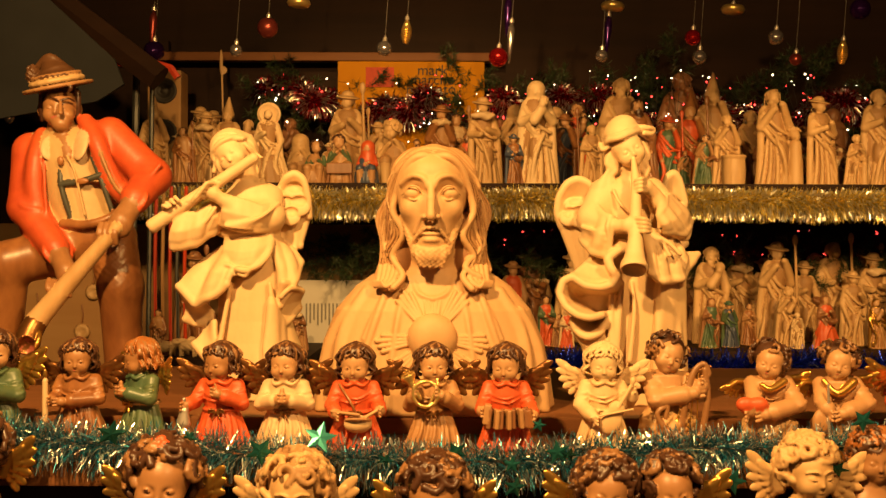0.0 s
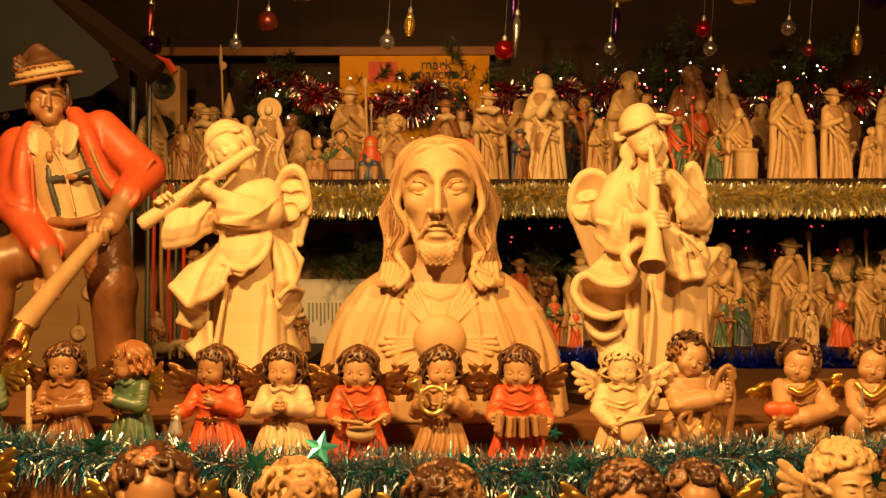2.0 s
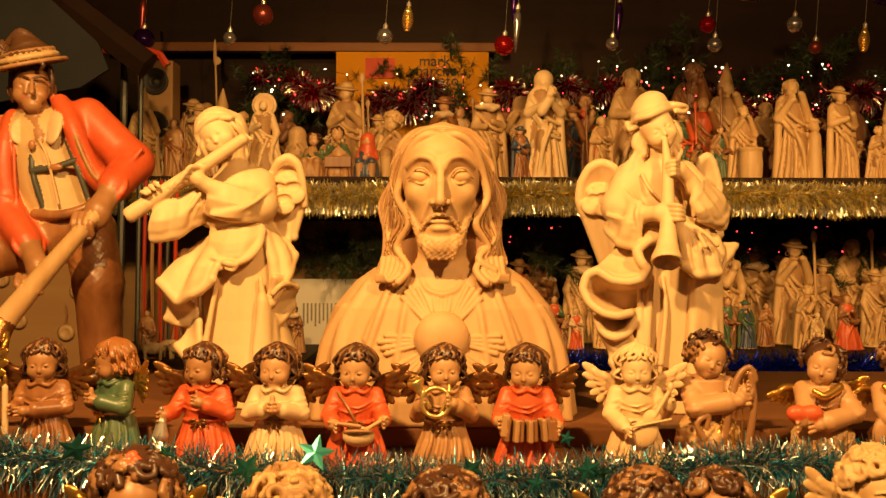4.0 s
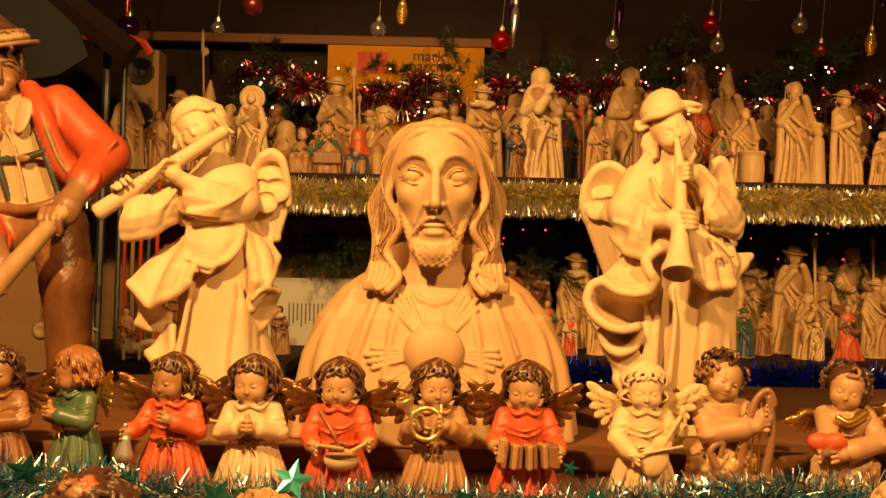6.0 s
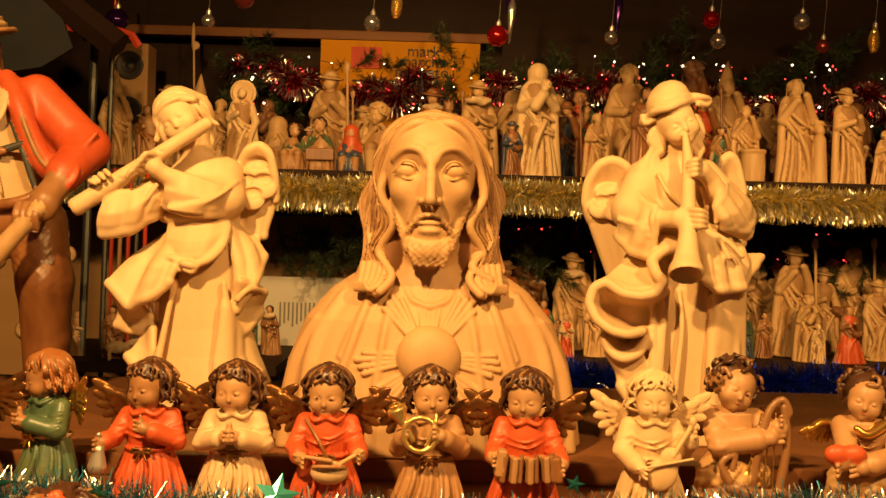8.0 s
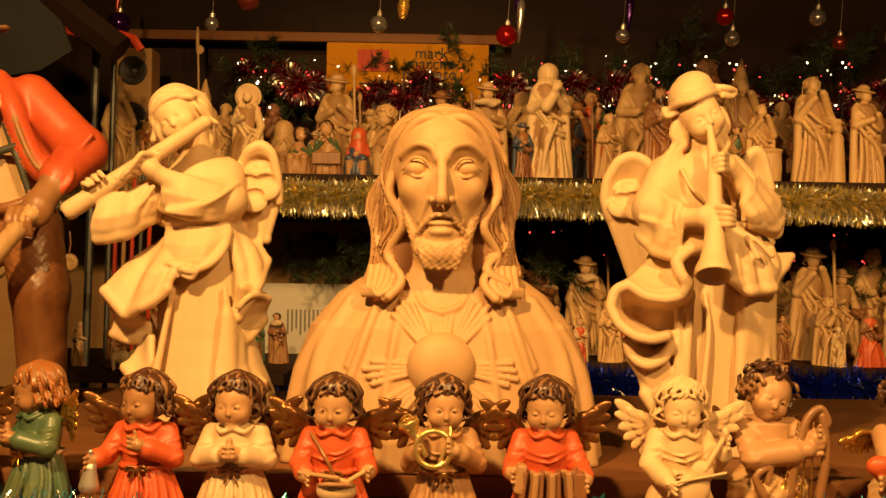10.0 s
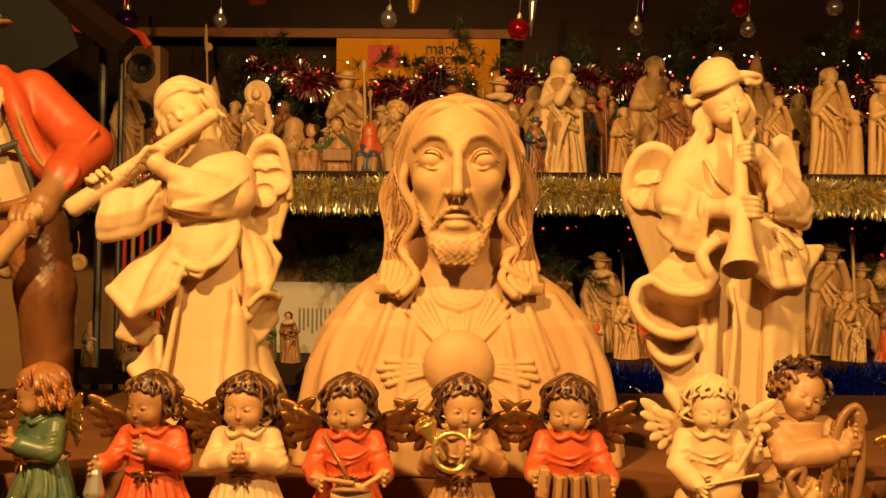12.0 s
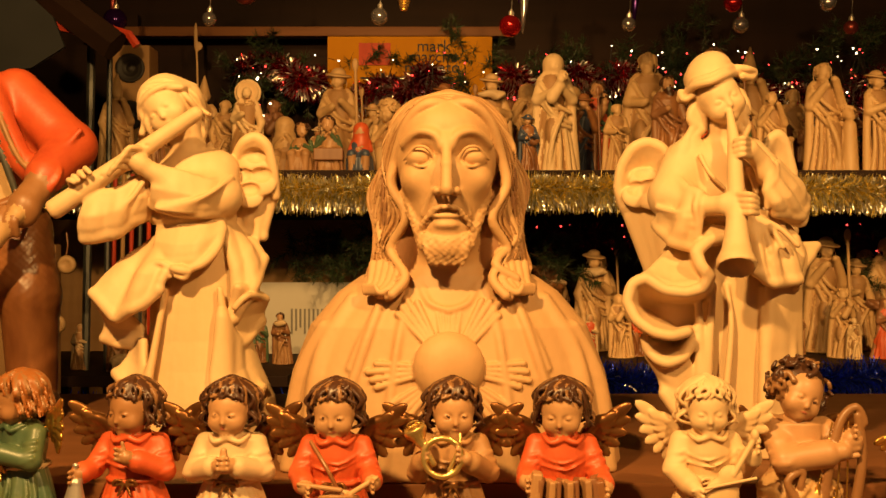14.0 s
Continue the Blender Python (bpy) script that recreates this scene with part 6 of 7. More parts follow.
small_angel(-0.113, 1.510, "small painted wooden angel in red playing a drum " + ROWL, RED, "brown", "drum", yaw=-6, seed=15, nod=10)
small_angel(-0.009, 1.515, "small painted angel in ochre blowing a brass horn " + ROWL, OCHRE, "brown", "horn", yaw=6, seed=16, apron=TAN)
small_angel(0.088, 1.515, "small painted wooden angel in red playing an accordion " + ROWL, RED, "brown", "accordion", yaw=-14, seed=17, nod=12)
small_angel(0.220, 1.530, "small pale unpainted wooden angel playing a lute " + ROWL, PALE, "pale", "lute", wing=PALE, skin=PALE, seed=18, yaw=-4, nod=10)
small_angel(0.313, 1.560, "small painted cherub with brown curls and a harp " + ROWL, SKIN, "curly", "harp", tilt=22, yaw=10, seed=19, z=1.150, s=1.04)
small_angel(0.455, 1.565, "small painted wooden cherub carrying a red heart " + ROWL, SKIN, "curly", "heart", wing=GOLD, tilt=14, yaw=-18, seed=20)
small_angel(0.548, 1.560, "small painted wooden cherub holding a lyre " + ROWL, SKIN, "curly", "lyre", wing=GOLD, tilt=14, yaw=-12, seed=21)
small_angel(0.655, 1.570, "small painted wooden angel in orange robe " + ROWL, RED, "brown", "candle", wing=GOLD, seed=22, yaw=-20)
small_angel(-0.615, 1.56, "small painted wooden angel in green with gilded wings " + ROWL, GREEN, "brown", "pray", wing=GOLD, seed=23, yaw=20, s=1.1)


# ---- cherub heads along the lower ledge ----
def ledge_head(x, y, ztop, label, skin, hair, seed, wing=GOLD, rose=False, tilt=0, yaw=0, r=0.036):
    c = Carving()
    h = ztop - 1.0505 - r * 1.25
    c.robe([0, 0.02, h * 0.55, h - r * 0.8], [0.045, 0.040, 0.032, 0.014], skin, flat=0.7, k=0.006)
    c.cap((0, 0, h * 0.5), (0, -0.004, h), 0.016, 0.015, skin, k=0.008)
    head(c, (0, -0.006, h), r, skin, yaw=yaw, tilt=tilt, nod=4)
    curls(c, (0, 0, h + 0.004), r * 1.02, hair, seed, yaw=yaw, tilt=tilt, nod=4, n=40, size=0.40, open_face=0.42)
    if rose:
        for i in range(5):
            a = i * 1.256
            c.ell((0.006 * math.cos(a), -0.018 + 0.004 * math.sin(a), h + r * 1.28 + 0.005 * math.sin(a)), (0.006, 0.005, 0.005), RED, k=0.0008)
    for q in (-1, 1):
        feather_wing(c, (q * 0.030, 0.014, h - r * 0.75), 0.052, wing, (0, -18 * q, -16 * q), q, mat2=wing)
    statue("cherub_head", c, 0.0016, (x, y, 1.0505), label, "figurine", "cherub heads on the ledge")


BROWNS, PALES = [HAIR, HAIR, HAIR, STREAK], [PALE2]
ledge_head(-0.555, 1.36, 1.208, "painted cherub head with dark brown curls on the ledge", TAN, BROWNS, 31, yaw=20)
ledge_head(-0.325, 1.355, 1.178, "painted cherub head with brown curls and a red rose", TAN, BROWNS, 32, rose=True, yaw=8, tilt=6, r=0.038)
ledge_head(-0.166, 1.355, 1.162, "honey-coloured unpainted wooden cherub head with curls on the ledge", PALE2, [PALE2, HONEYDARK], 33, wing=PALE2)
ledge_head(0.0, 1.355, 1.158, "painted cherub head with parted brown hair on the ledge", TAN, BROWNS, 34)
ledge_head(0.205, 1.355, 1.162, "painted cherub head with brown curls leaning on its neighbour", TAN, BROWNS, 35, tilt=10, r=0.032)
ledge_head(0.283, 1.36, 1.160, "painted cherub head with dark curls on the ledge", TAN, BROWNS, 36, tilt=-8, r=0.030)
ledge_head(0.452, 1.37, 1.182, "pale unpainted wooden cherub head with wings on the ledge", PALE2, PALES, 37, wing=PALE2, yaw=14, r=0.031)
ledge_head(0.540, 1.39, 1.188, "painted cherub head with auburn hair and gilded wings", TAN, [AUBURN, HAIR], 38, yaw=-8, r=0.026)


# ---- carved figures on the back shelves ----
def figurine(px, y, z, h, label, cloth=PALE2, cloak=None, skin=None, hair=None, hat="", extra="", seed=0, turn=0, seated=False, wide=1.0, lean=0.0):
    """One shelf figure of height h; built for a height of 1 and scaled."""
    c = Carving()
    rng = random.Random(seed * 7 + 3)
    skin, hair, cloak = skin or cloth, hair or cloth, cloak or cloth
    stone = cloth
    top = 0.0 if not hat == "" else 0.02
    c.frame_at(Matrix.Scale(h * 0.97, 4))
    # plain figures: darker robe body as painted fold shade, ridges keep the wood colour
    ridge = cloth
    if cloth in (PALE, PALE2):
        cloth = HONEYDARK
    L = lean
    sway = rng.choice((-1, 1)) * rng.uniform(0.008, 0.022)
    if seated:
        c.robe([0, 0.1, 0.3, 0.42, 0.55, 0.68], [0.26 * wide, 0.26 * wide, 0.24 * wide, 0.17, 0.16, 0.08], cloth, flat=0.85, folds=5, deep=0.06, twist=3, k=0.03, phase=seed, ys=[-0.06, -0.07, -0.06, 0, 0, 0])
        for s in (-1, 1):
            c.cap((0.10 * s, -0.02, 0.36), (0.13 * s, -0.24, 0.36), 0.10, 0.085, cloth, k=0.03)
            c.cap((0.13 * s, -0.24, 0.34), (0.12 * s, -0.22, 0.04), 0.08, 0.06, skin, k=0.02)
        hz, hr, sh = 0.82, 0.125, 0.62
    else:
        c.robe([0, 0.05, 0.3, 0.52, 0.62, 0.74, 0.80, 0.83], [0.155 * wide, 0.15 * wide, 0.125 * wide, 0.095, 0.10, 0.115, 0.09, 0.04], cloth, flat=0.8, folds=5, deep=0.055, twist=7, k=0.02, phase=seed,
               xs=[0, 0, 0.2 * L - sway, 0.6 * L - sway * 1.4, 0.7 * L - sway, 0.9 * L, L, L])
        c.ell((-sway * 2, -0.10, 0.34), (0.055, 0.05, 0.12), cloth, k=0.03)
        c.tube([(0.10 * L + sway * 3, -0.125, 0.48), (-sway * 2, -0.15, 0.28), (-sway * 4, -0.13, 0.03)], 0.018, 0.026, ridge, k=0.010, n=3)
        hz, hr, sh = 0.905, 0.070, 0.775
        if cloak is not None:
            for s in (-1, 1):
                c.tube([(0.08 * s + L, 0.0, 0.80), (0.135 * s + 0.7 * L, -0.01, 0.62), (0.15 * s + 0.4 * L, 0.0, 0.35), (0.17 * s * wide, 0.01, 0.03)], 0.035, 0.04, cloak, k=0.02, n=3)
            for i in range(3):
                u = rng.uniform(-0.03, 0.03)
                c.tube([(-0.11 + L, -0.05, 0.74 - 0.07 * i), (0.0 + 0.6 * L + u, -0.115, 0.58 - 0.08 * i), (0.12 + 0.4 * L, -0.07, 0.52 - 0.08 * i + u)], 0.022, 0.016, cloak, k=0.006, n=3)
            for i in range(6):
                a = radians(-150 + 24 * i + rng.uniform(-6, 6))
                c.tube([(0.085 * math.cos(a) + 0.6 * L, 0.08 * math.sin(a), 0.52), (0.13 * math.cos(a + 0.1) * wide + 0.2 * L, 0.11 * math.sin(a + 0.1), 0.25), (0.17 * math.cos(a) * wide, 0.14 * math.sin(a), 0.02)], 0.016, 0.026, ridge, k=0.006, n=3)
            c.ring((0.6 * L, 0, 0.53), 0.098, 0.014, cloak, k=0.006)
    b = 0.10 if not seated else 0.15
    # arms folded, lifted or holding something
    mode = rng.randrange(3)
    loose, free = rng.randrange(2), rng.choice((-1, 1))
    hx = L * 0.7
    for s in (-1, 1):
        up = (sh - 0.10, sh + 0.02, sh - 0.16)[mode] + (0.05 if s > 0 else 0)
        e = (s * (b + 0.045) + hx, -0.04, sh - 0.17)
        if mode == loose and s == free and not seated:
            # one arm hangs and gathers the cloak
            e = (s * (b + 0.055) + hx, -0.01, sh - 0.20)
            c.cap((s * b + L, 0, sh - 0.01), e, 0.042, 0.042, cloak, k=0.02)
            c.cap(e, (s * (b + 0.02) + hx, -0.10, sh - 0.36), 0.040, 0.030, cloak, k=0.015)
            c.ell((s * (b + 0.01) + hx, -0.115, sh - 0.385), 0.030, skin, k=0.01)
            c.tube([(s * (b + 0.02) + hx, -0.11, sh - 0.38), (s * 0.09, -0.13, 0.24), (s * 0.15, -0.10, 0.06)], 0.026, 0.020, cloak, k=0.012, n=3)
            continue
        c.cap((s * b + L, 0, sh - 0.01), e, 0.042, 0.045, cloak, k=0.02)
        c.cap(e, (s * 0.05 + hx, -0.14, up - 0.03), 0.042, 0.034, cloak, k=0.015)
        c.ell((s * 0.035 + hx, -0.155, up - 0.02), 0.030, skin, k=0.01)
    c.cap((L, 0, sh), (L, -0.01, hz - hr * 0.5), 0.04, 0.04, skin, k=0.02)
    yw = rng.uniform(-30, 30)
    head(c, (L, -0.015, hz), hr, skin, yaw=yw, nod=rng.uniform(0, 12), fine=True)
    if hat in ("", "halo", "beard"):
        locks(c, (L, -0.008, hz), hr * 1.02, [hair], seed, yaw=yw, long=1.2, n=13)
    if hat == "beard":
        c.ell((L, -0.055, hz - hr * 0.95), (hr * 0.55, hr * 0.5, hr * 0.75), hair, k=0.02, wave=(0.006, 90))
    if hat == "curly":
        curls(c, (L, -0.008, hz), hr * 1.0, [hair], seed, yaw=yw, n=10, size=0.5)
    if hat == "veil":
        c.ell((L, 0.015, hz + 0.01), (hr * 1.2, hr * 1.15, hr * 1.2), cloak, k=0.015)
        c.cap((L, 0.03, hz), (L, 0.04, sh - 0.1), hr * 1.15, hr * 1.5, cloak, k=0.03)
    if hat == "hat":
        c.ell((L, 0, hz + hr * 0.62), (hr * 1.75, hr * 1.7, hr * 0.28), cloak, k=0.01, rot=(10, 6, 0))
        c.ell((L, 0.01, hz + hr * 0.95), (hr * 0.95, hr * 0.95, hr * 0.7), cloak, k=0.01)
        locks(c, (L, -0.0, hz), hr * 0.98, [hair], seed, yaw=yw, long=0.9, n=9, fringe=False)
    if hat == "point":
        c.cap((L, 0.01, hz + hr * 0.3), (L + 0.01, 0.01, hz + hr * 3.2), hr * 1.05, 0.01, cloak, k=0.01)
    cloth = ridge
    if hat == "halo":
        c.cap((L, 0.05, hz + 0.01), (L, 0.065, hz + 0.01), hr * 1.9, hr * 1.9, cloth, k=0.003)
        c.ell((L, -0.11, hz + 0.01), (hr * 2.4, 0.13, hr * 2.4), cloth, k=0.004, cut=True)
        head(c, (L, -0.03, hz), hr * 0.9, skin)
        c.ring((L, 0.03, hz + 0.01), hr * 2.0, hr * 0.2, cloth, rot=(90, 0, 0))
    if extra == "staff":
        c.cap((0.19 + hx, -0.12, 0.02), (0.16 + hx, -0.10, 1.03), 0.016, 0.014, cloak, k=0.004)
        c.ell((0.16 + hx, -0.10, 1.03), (0.03, 0.02, 0.06), cloak, k=0.004)
    if extra == "halberd":
        c.cap((0.15 + hx, -0.10, 0.02), (0.10 + hx, -0.08, 1.62), 0.014, 0.012, cloak, k=0.004)
        c.ell((0.095 + hx, -0.08, 1.60), (0.022, 0.012, 0.16), cloak, k=0.006)
        c.ell((0.125 + hx, -0.08, 1.50), (0.045, 0.010, 0.05), cloak, k=0.006)
    if extra == "child":
        head(c, (0.05 + L, -0.17, sh - 0.01), hr * 0.62, skin, yaw=-25)
        curls(c, (0.05 + L, -0.165, sh), hr * 0.62, [hair], seed + 1, n=7, size=0.5, yaw=-25)
        c.cap((0.04 + L, -0.15, sh - 0.06), (-0.03 + L, -0.16, sh - 0.17), 0.045, 0.05, skin if seed % 2 else cloth, k=0.015)
    if extra == "lamb":
        c.ell((0.0 + L, -0.13, sh + 0.02), (0.13, 0.05, 0.045), CREAM if cloth is not PALE else cloth, k=0.01, wave=(0.004, 80))
    if extra == "barrel":
        c.robe([0, 0.02, 0.2, 0.36, 0.40, 0.42], [0.15, 0.15, 0.16, 0.15, 0.17, 0.16], cloth, flat=1.0, folds=9, deep=0.01, ys=[-0.16] * 6, xs=[0.05] * 6, k=0.006)
    if extra == "boy":
        c.cap((0.15, -0.10, 0.02), (0.15, -0.10, 0.42), 0.08, 0.06, cloth, k=0.02)
        head(c, (0.14, -0.10, 0.52), hr * 0.85, skin, yaw=20)
        curls(c, (0.14, -0.095, 0.525), hr * 0.85, [hair], seed + 5, n=7, size=0.5, yaw=20)
    if extra == "basket":
        c.ell((0.12 + hx, -0.15, sh - 0.26), (0.09, 0.07, 0.06), SHADEWOOD, k=0.006, wave=(0.006, 110))
    if extra == "table":
        c.box((0, -0.28, 0.30), (0.24, 0.09, 0.10), SHADEWOOD, rnd=0.01)
        for s in (-1, 1):
            c.cap((0.2 * s, -0.3, 0.2), (0.22 * s, -0.3, 0.0), 0.03, 0.025, SHADEWOOD, k=0.004)
    # turf base
    c.ell((0, 0, 0.012), (0.20 * wide + (0.06 if seated else 0), 0.17, 0.022), cloth if cloth in (PALE, PALE2) else OCHRE, k=0.01)
    d = y - 0.028
    x = 0.010 + (px - 784) * d / 1960
    statue("figurine", c, max(0.0026, h / 135), (x, y, z), label, "figurine", "carved figures on the shelves", rz=turn)


def shelf_row(z, base, items):
    for i, (px, top, y, kind) in enumerate(items):
        h = (base - top) * (y - 0.028) / 1960
        o = dict(kind)
        lab = o.pop("label")
        o.setdefault('lean', 0.05 * math.sin(i * 2.3))
        figurine(px, y, z, h, lab, seed=i + int(z * 100), **o)


def plain(hat="", extra="", cloth=PALE, what="carved figure", **more):
    names = {PALE: "pale unpainted", PALE2: "honey-coloured", SHADEWOOD: "brown stained"}
    tail = {"staff": " with a staff", "child": " holding a child", "barrel": " behind a barrel", "boy": " with a child beside", "lamb": " carrying a lamb", "halberd": " with a halberd", "basket": " with a basket", "": ""}[extra]
    cap = {"hat": " in a hat", "veil": " in a veil", "point": " in a pointed hood", "halo": " with a round halo", "beard": " with a beard", "curly": " with curls", "": " in a long robe"}[hat]
    return dict(label=names[cloth] + " wooden " + what + cap + tail, cloth=cloth, hat=hat, extra=extra, **more)


def painted(cloth, cloak, hat="", extra="", colour="red and brown", skin=SKIN, hair=HAIR, **more):
    return dict(label="small painted wooden figure in " + colour, cloth=cloth, cloak=cloak, hat=hat, extra=extra, skin=skin, hair=hair, **more)


shelf_row(1.6455, 333, [
    (268, 188, 4.05, plain("point", cloth=PALE2, turn=25)),
    (300, 205, 4.40, plain("hat", cloth=PALE2)),
    (325, 222, 4.10, painted(OCHRE, LEATHER, "", "staff", "ochre and brown")),
    (357, 190, 4.35, plain("hat", "lamb", PALE2)),
    (398, 180, 4.40, plain("point", cloth=PALE2)),
    (380, 185, 4.48, plain("hat", "halberd", PALE2)),
    (430, 205, 4.20, plain("beard", cloth=PALE2)),
    (474, 190, 3.98, plain("halo", cloth=PALE, wide=1.5)),
    (530, 228, 4.25, plain("veil", cloth=PALE2, seated=True)),
    (553, 248, 3.98, painted(OCHRE, GREEN, "curly", "", "green and ochre", seated=True)),
    (600, 236, 3.98, painted(OCHRE, GREEN, "", "table", "green at a little table", seated=True)),
    (610, 152, 4.35, plain("hat", "staff", PALE2, wide=1.25)),
    (645, 248, 3.98, painted(BLUE, RED, "veil", "", "red and blue", seated=True)),
    (695, 208, 4.05, plain("curly", cloth=PALE2, seated=True, wide=0.8)),
    (772, 178, 4.30, painted(OCHRE, LEATHER, "hat", "lamb", "brown")),
    (803, 188, 4.40, painted(CREAM, OCHRE, "", "staff", "cream and ochre")),
    (857, 168, 4.15, plain("hat", "lamb", PALE2, wide=0.9)),
    (900, 172, 4.38, plain("veil", "child", PALE2)),
    (908, 240, 3.95, painted(LEATHER, BLUE, "hat", "basket", "dark blue and brown")),
    (948, 140, 3.97, plain("veil", "child", PALE)),
    (990, 192, 4.35, painted(BLUE, LEATHER, "hat", "staff", "dark blue")),
    (1025, 165, 4.45, painted(RED, GREEN, "curly", "child", "red and green")),
    (1042, 218, 4.02, plain("beard", cloth=PALE2, wide=0.95)),
    (1090, 124, 4.30, plain("beard", cloth=PALE2, wide=1.0)),
    (1132, 168, 4.12, painted(LEATHER, SHADEWOOD, "beard", "", "a dark brown habit")),
    (1192, 108, 4.50, plain("beard", cloth=SHADEWOOD)),
    (1180, 200, 4.20, painted(GREEN, RED, "hat", "staff", "green and red")),
    (1222, 172, 4.35, painted(RED, LEATHER, "point", "staff", "red and brown")),
    (1240, 235, 4.00, painted(GREEN, OCHRE, "curly", "basket", "green and ochre")),
    (1263, 138, 4.42, plain("point", cloth=PALE2, wide=0.8)),
    (1283, 200, 3.98, plain("", "barrel", PALE2)),
    (1318, 180, 4.40, plain("beard", cloth=PALE2)),
    (1372, 152, 4.02, plain("beard", "boy", PALE2, wide=1.1)),
    (1415, 212, 4.35, painted(LEATHER, SHADEWOOD, "hat", "basket", "dark brown")),
    (1452, 170, 3.98, plain("hat", cloth=PALE2, wide=0.95, lean=-0.05, turn=20)),
    (1478, 175, 4.45, plain("veil", cloth=SHADEWOOD)),
    (1508, 236, 3.98, plain("curly", "boy", PALE2)),
    (1552, 150, 4.05, plain("beard", "staff", PALE2)),
    (1600, 190, 4.10, plain("veil", "child", PALE2)),
])
shelf_row(1.0755, 612, [
    (905, 470, 4.25, painted(RED, OCHRE, "hat", "", "red and ochre")),
    (932, 455, 4.40, painted(SHADEWOOD, LEATHER, "hat", "", "brown")),
    (968, 520, 3.98, painted(RED, GREEN, "curly", "basket", "red and green")),
    (1006, 452, 4.20, plain("hat", "lamb", PALE2, wide=1.0)),
    (1000, 540, 3.90, painted(RED, CREAM, "veil", "", "red and cream")),
    (1050, 510, 3.95, plain("veil", "child", PALE2)),
    (1110, 470, 4.2, plain("hat", "", PALE2)),
    (1228, 500, 4.30, painted(OCHRE, LEATHER, "hat", "staff", "ochre")),
    (1258, 433, 4.10, plain("beard", "child", PALE2)),
    (1252, 520, 3.92, painted(GREEN, SHADEWOOD, "veil", "basket", "green and brown")),
    (1290, 528, 3.95, painted(BLUE, GREEN, "hat", "", "green and blue")),
    (1322, 535, 4.05, painted(LEATHER, OCHRE, "curly", "", "brown")),
    (1366, 430, 4.15, plain("hat", "staff", PALE2)),
    (1340, 540, 4.20, plain("curly", "", PALE2, seated=True)),
    (1388, 500, 3.95, plain("curly", "child", PALE2, wide=0.9)),
    (1408, 545, 3.90, plain("", "", PALE)),
    (1425, 468, 4.25, plain("hat", "basket", PALE2)),
    (1462, 432, 4.30, plain("", "staff", PALE2)),
    (1460, 515, 3.92, painted(RED, SHADEWOOD, "veil", "basket", "a red dress", wide=1.5)),
    (1508, 478, 4.05, plain("hat", "", PALE2)),
    (1535, 452, 4.25, plain("hat", "lamb", PALE2)),
    (1552, 520, 3.92, painted(OCHRE, GOLD, "veil", "child", "ochre and gold")),
    (1590, 460, 4.1, plain("beard", "staff", PALE2)),
])
# more small figures in the gaps of both shelves
crowd = random.Random(77)
SETS = [(RED, LEATHER, "red and brown"), (GREEN, OCHRE, "green and ochre"), (OCHRE, SHADEWOOD, "ochre and brown"), (BLUE, OCHRE, "blue and ochre"), (SHADEWOOD, OCHRE, "brown and ochre"), (LEATHER, RED, "brown and red"), (OCHRE, CREAM, "ochre and cream")]
rows = []
for px in (312, 345, 382, 415, 450, 515, 575, 628, 668, 730, 828, 880, 975, 1012, 1068, 1112, 1155, 1205, 1300, 1345, 1400, 1430, 1482, 1528):
    a_, b_, col = crowd.choice(SETS)
    if crowd.random() < 0.65:
        rows.append((px, crowd.uniform(228, 262), crowd.uniform(4.12, 4.3), painted(a_, b_, crowd.choice(("hat", "veil", "curly", "beard")), crowd.choice(("", "staff", "basket", "child")), col, skin=crowd.choice((SKIN, TAN)))))
    else:
        rows.append((px, crowd.uniform(170, 205), 4.48, plain(crowd.choice(("beard", "veil", "hat")), crowd.choice(("", "staff", "child")), crowd.choice((PALE2, SHADEWOOD)))))
shelf_row(1.6455, 333, rows)
rows = []
for px in (950, 985, 1028, 1070, 1215, 1240, 1275, 1308, 1352, 1398, 1445, 1485, 1522, 1568):
    a_, b_, col = crowd.choice(SETS)
    if crowd.random() < 0.5:
        rows.append((px, crowd.uniform(520, 555), crowd.uniform(3.9, 4.0), painted(a_, b_, crowd.choice(("hat", "veil", "curly")), crowd.choice(("", "basket", "child")), col)))
    else:
        rows.append((px, crowd.uniform(450, 500), 4.42, plain(crowd.choice(("beard", "curly", "hat")), crowd.choice(("", "staff", "lamb")), PALE2)))
shelf_row(1.0755, 612, rows)
# side shelf with a little crib scene
shelf_row(1.0755, 612, [
    (278, 525, 3.55, painted(OCHRE, LEATHER, "", "basket", "ochre with a basket")),
    (335, 440, 3.9, painted(LEATHER, SHADEWOOD, "hat", "staff", "brown")),
    (528, 530, 3.75, painted(OCHRE, SHADEWOOD, "curly", "lamb", "ochre and brown")),
    (492, 540, 3.8, painted(SHADEWOOD, GREEN, "hat", "", "green and brown")),
    (220, 540, 3.6, painted(OCHRE, CREAM, "veil", "", "ochre")),
])


def sheep(x, y, turn):
    c = Carving()
    c.ell((0, 0, 0.035), (0.035, 0.018, 0.018), PALE, k=0.004, wave=(0.0015, 260))
    c.ell((0.036, 0, 0.048), (0.014, 0.010, 0.010), PALE, k=0.004)
    for i in (-1, 1):
        for s in (-1, 1):
            c.cap((0.022 * i, 0.009 * s, 0.03), (0.022 * i, 0.009 * s, 0.0), 0.005, 0.004, PALE, k=0.002)
    statue("sheep_figurine", c, 0.0022, (x, y, 1.0755), "small pale carved wooden sheep on the side shelf", "figurine", "crib sheep", rz=turn)


sheep(-0.87, 3.50, 10)
sheep(-0.80, 3.53, 170)
sheep(-0.84, 3.60, 30)

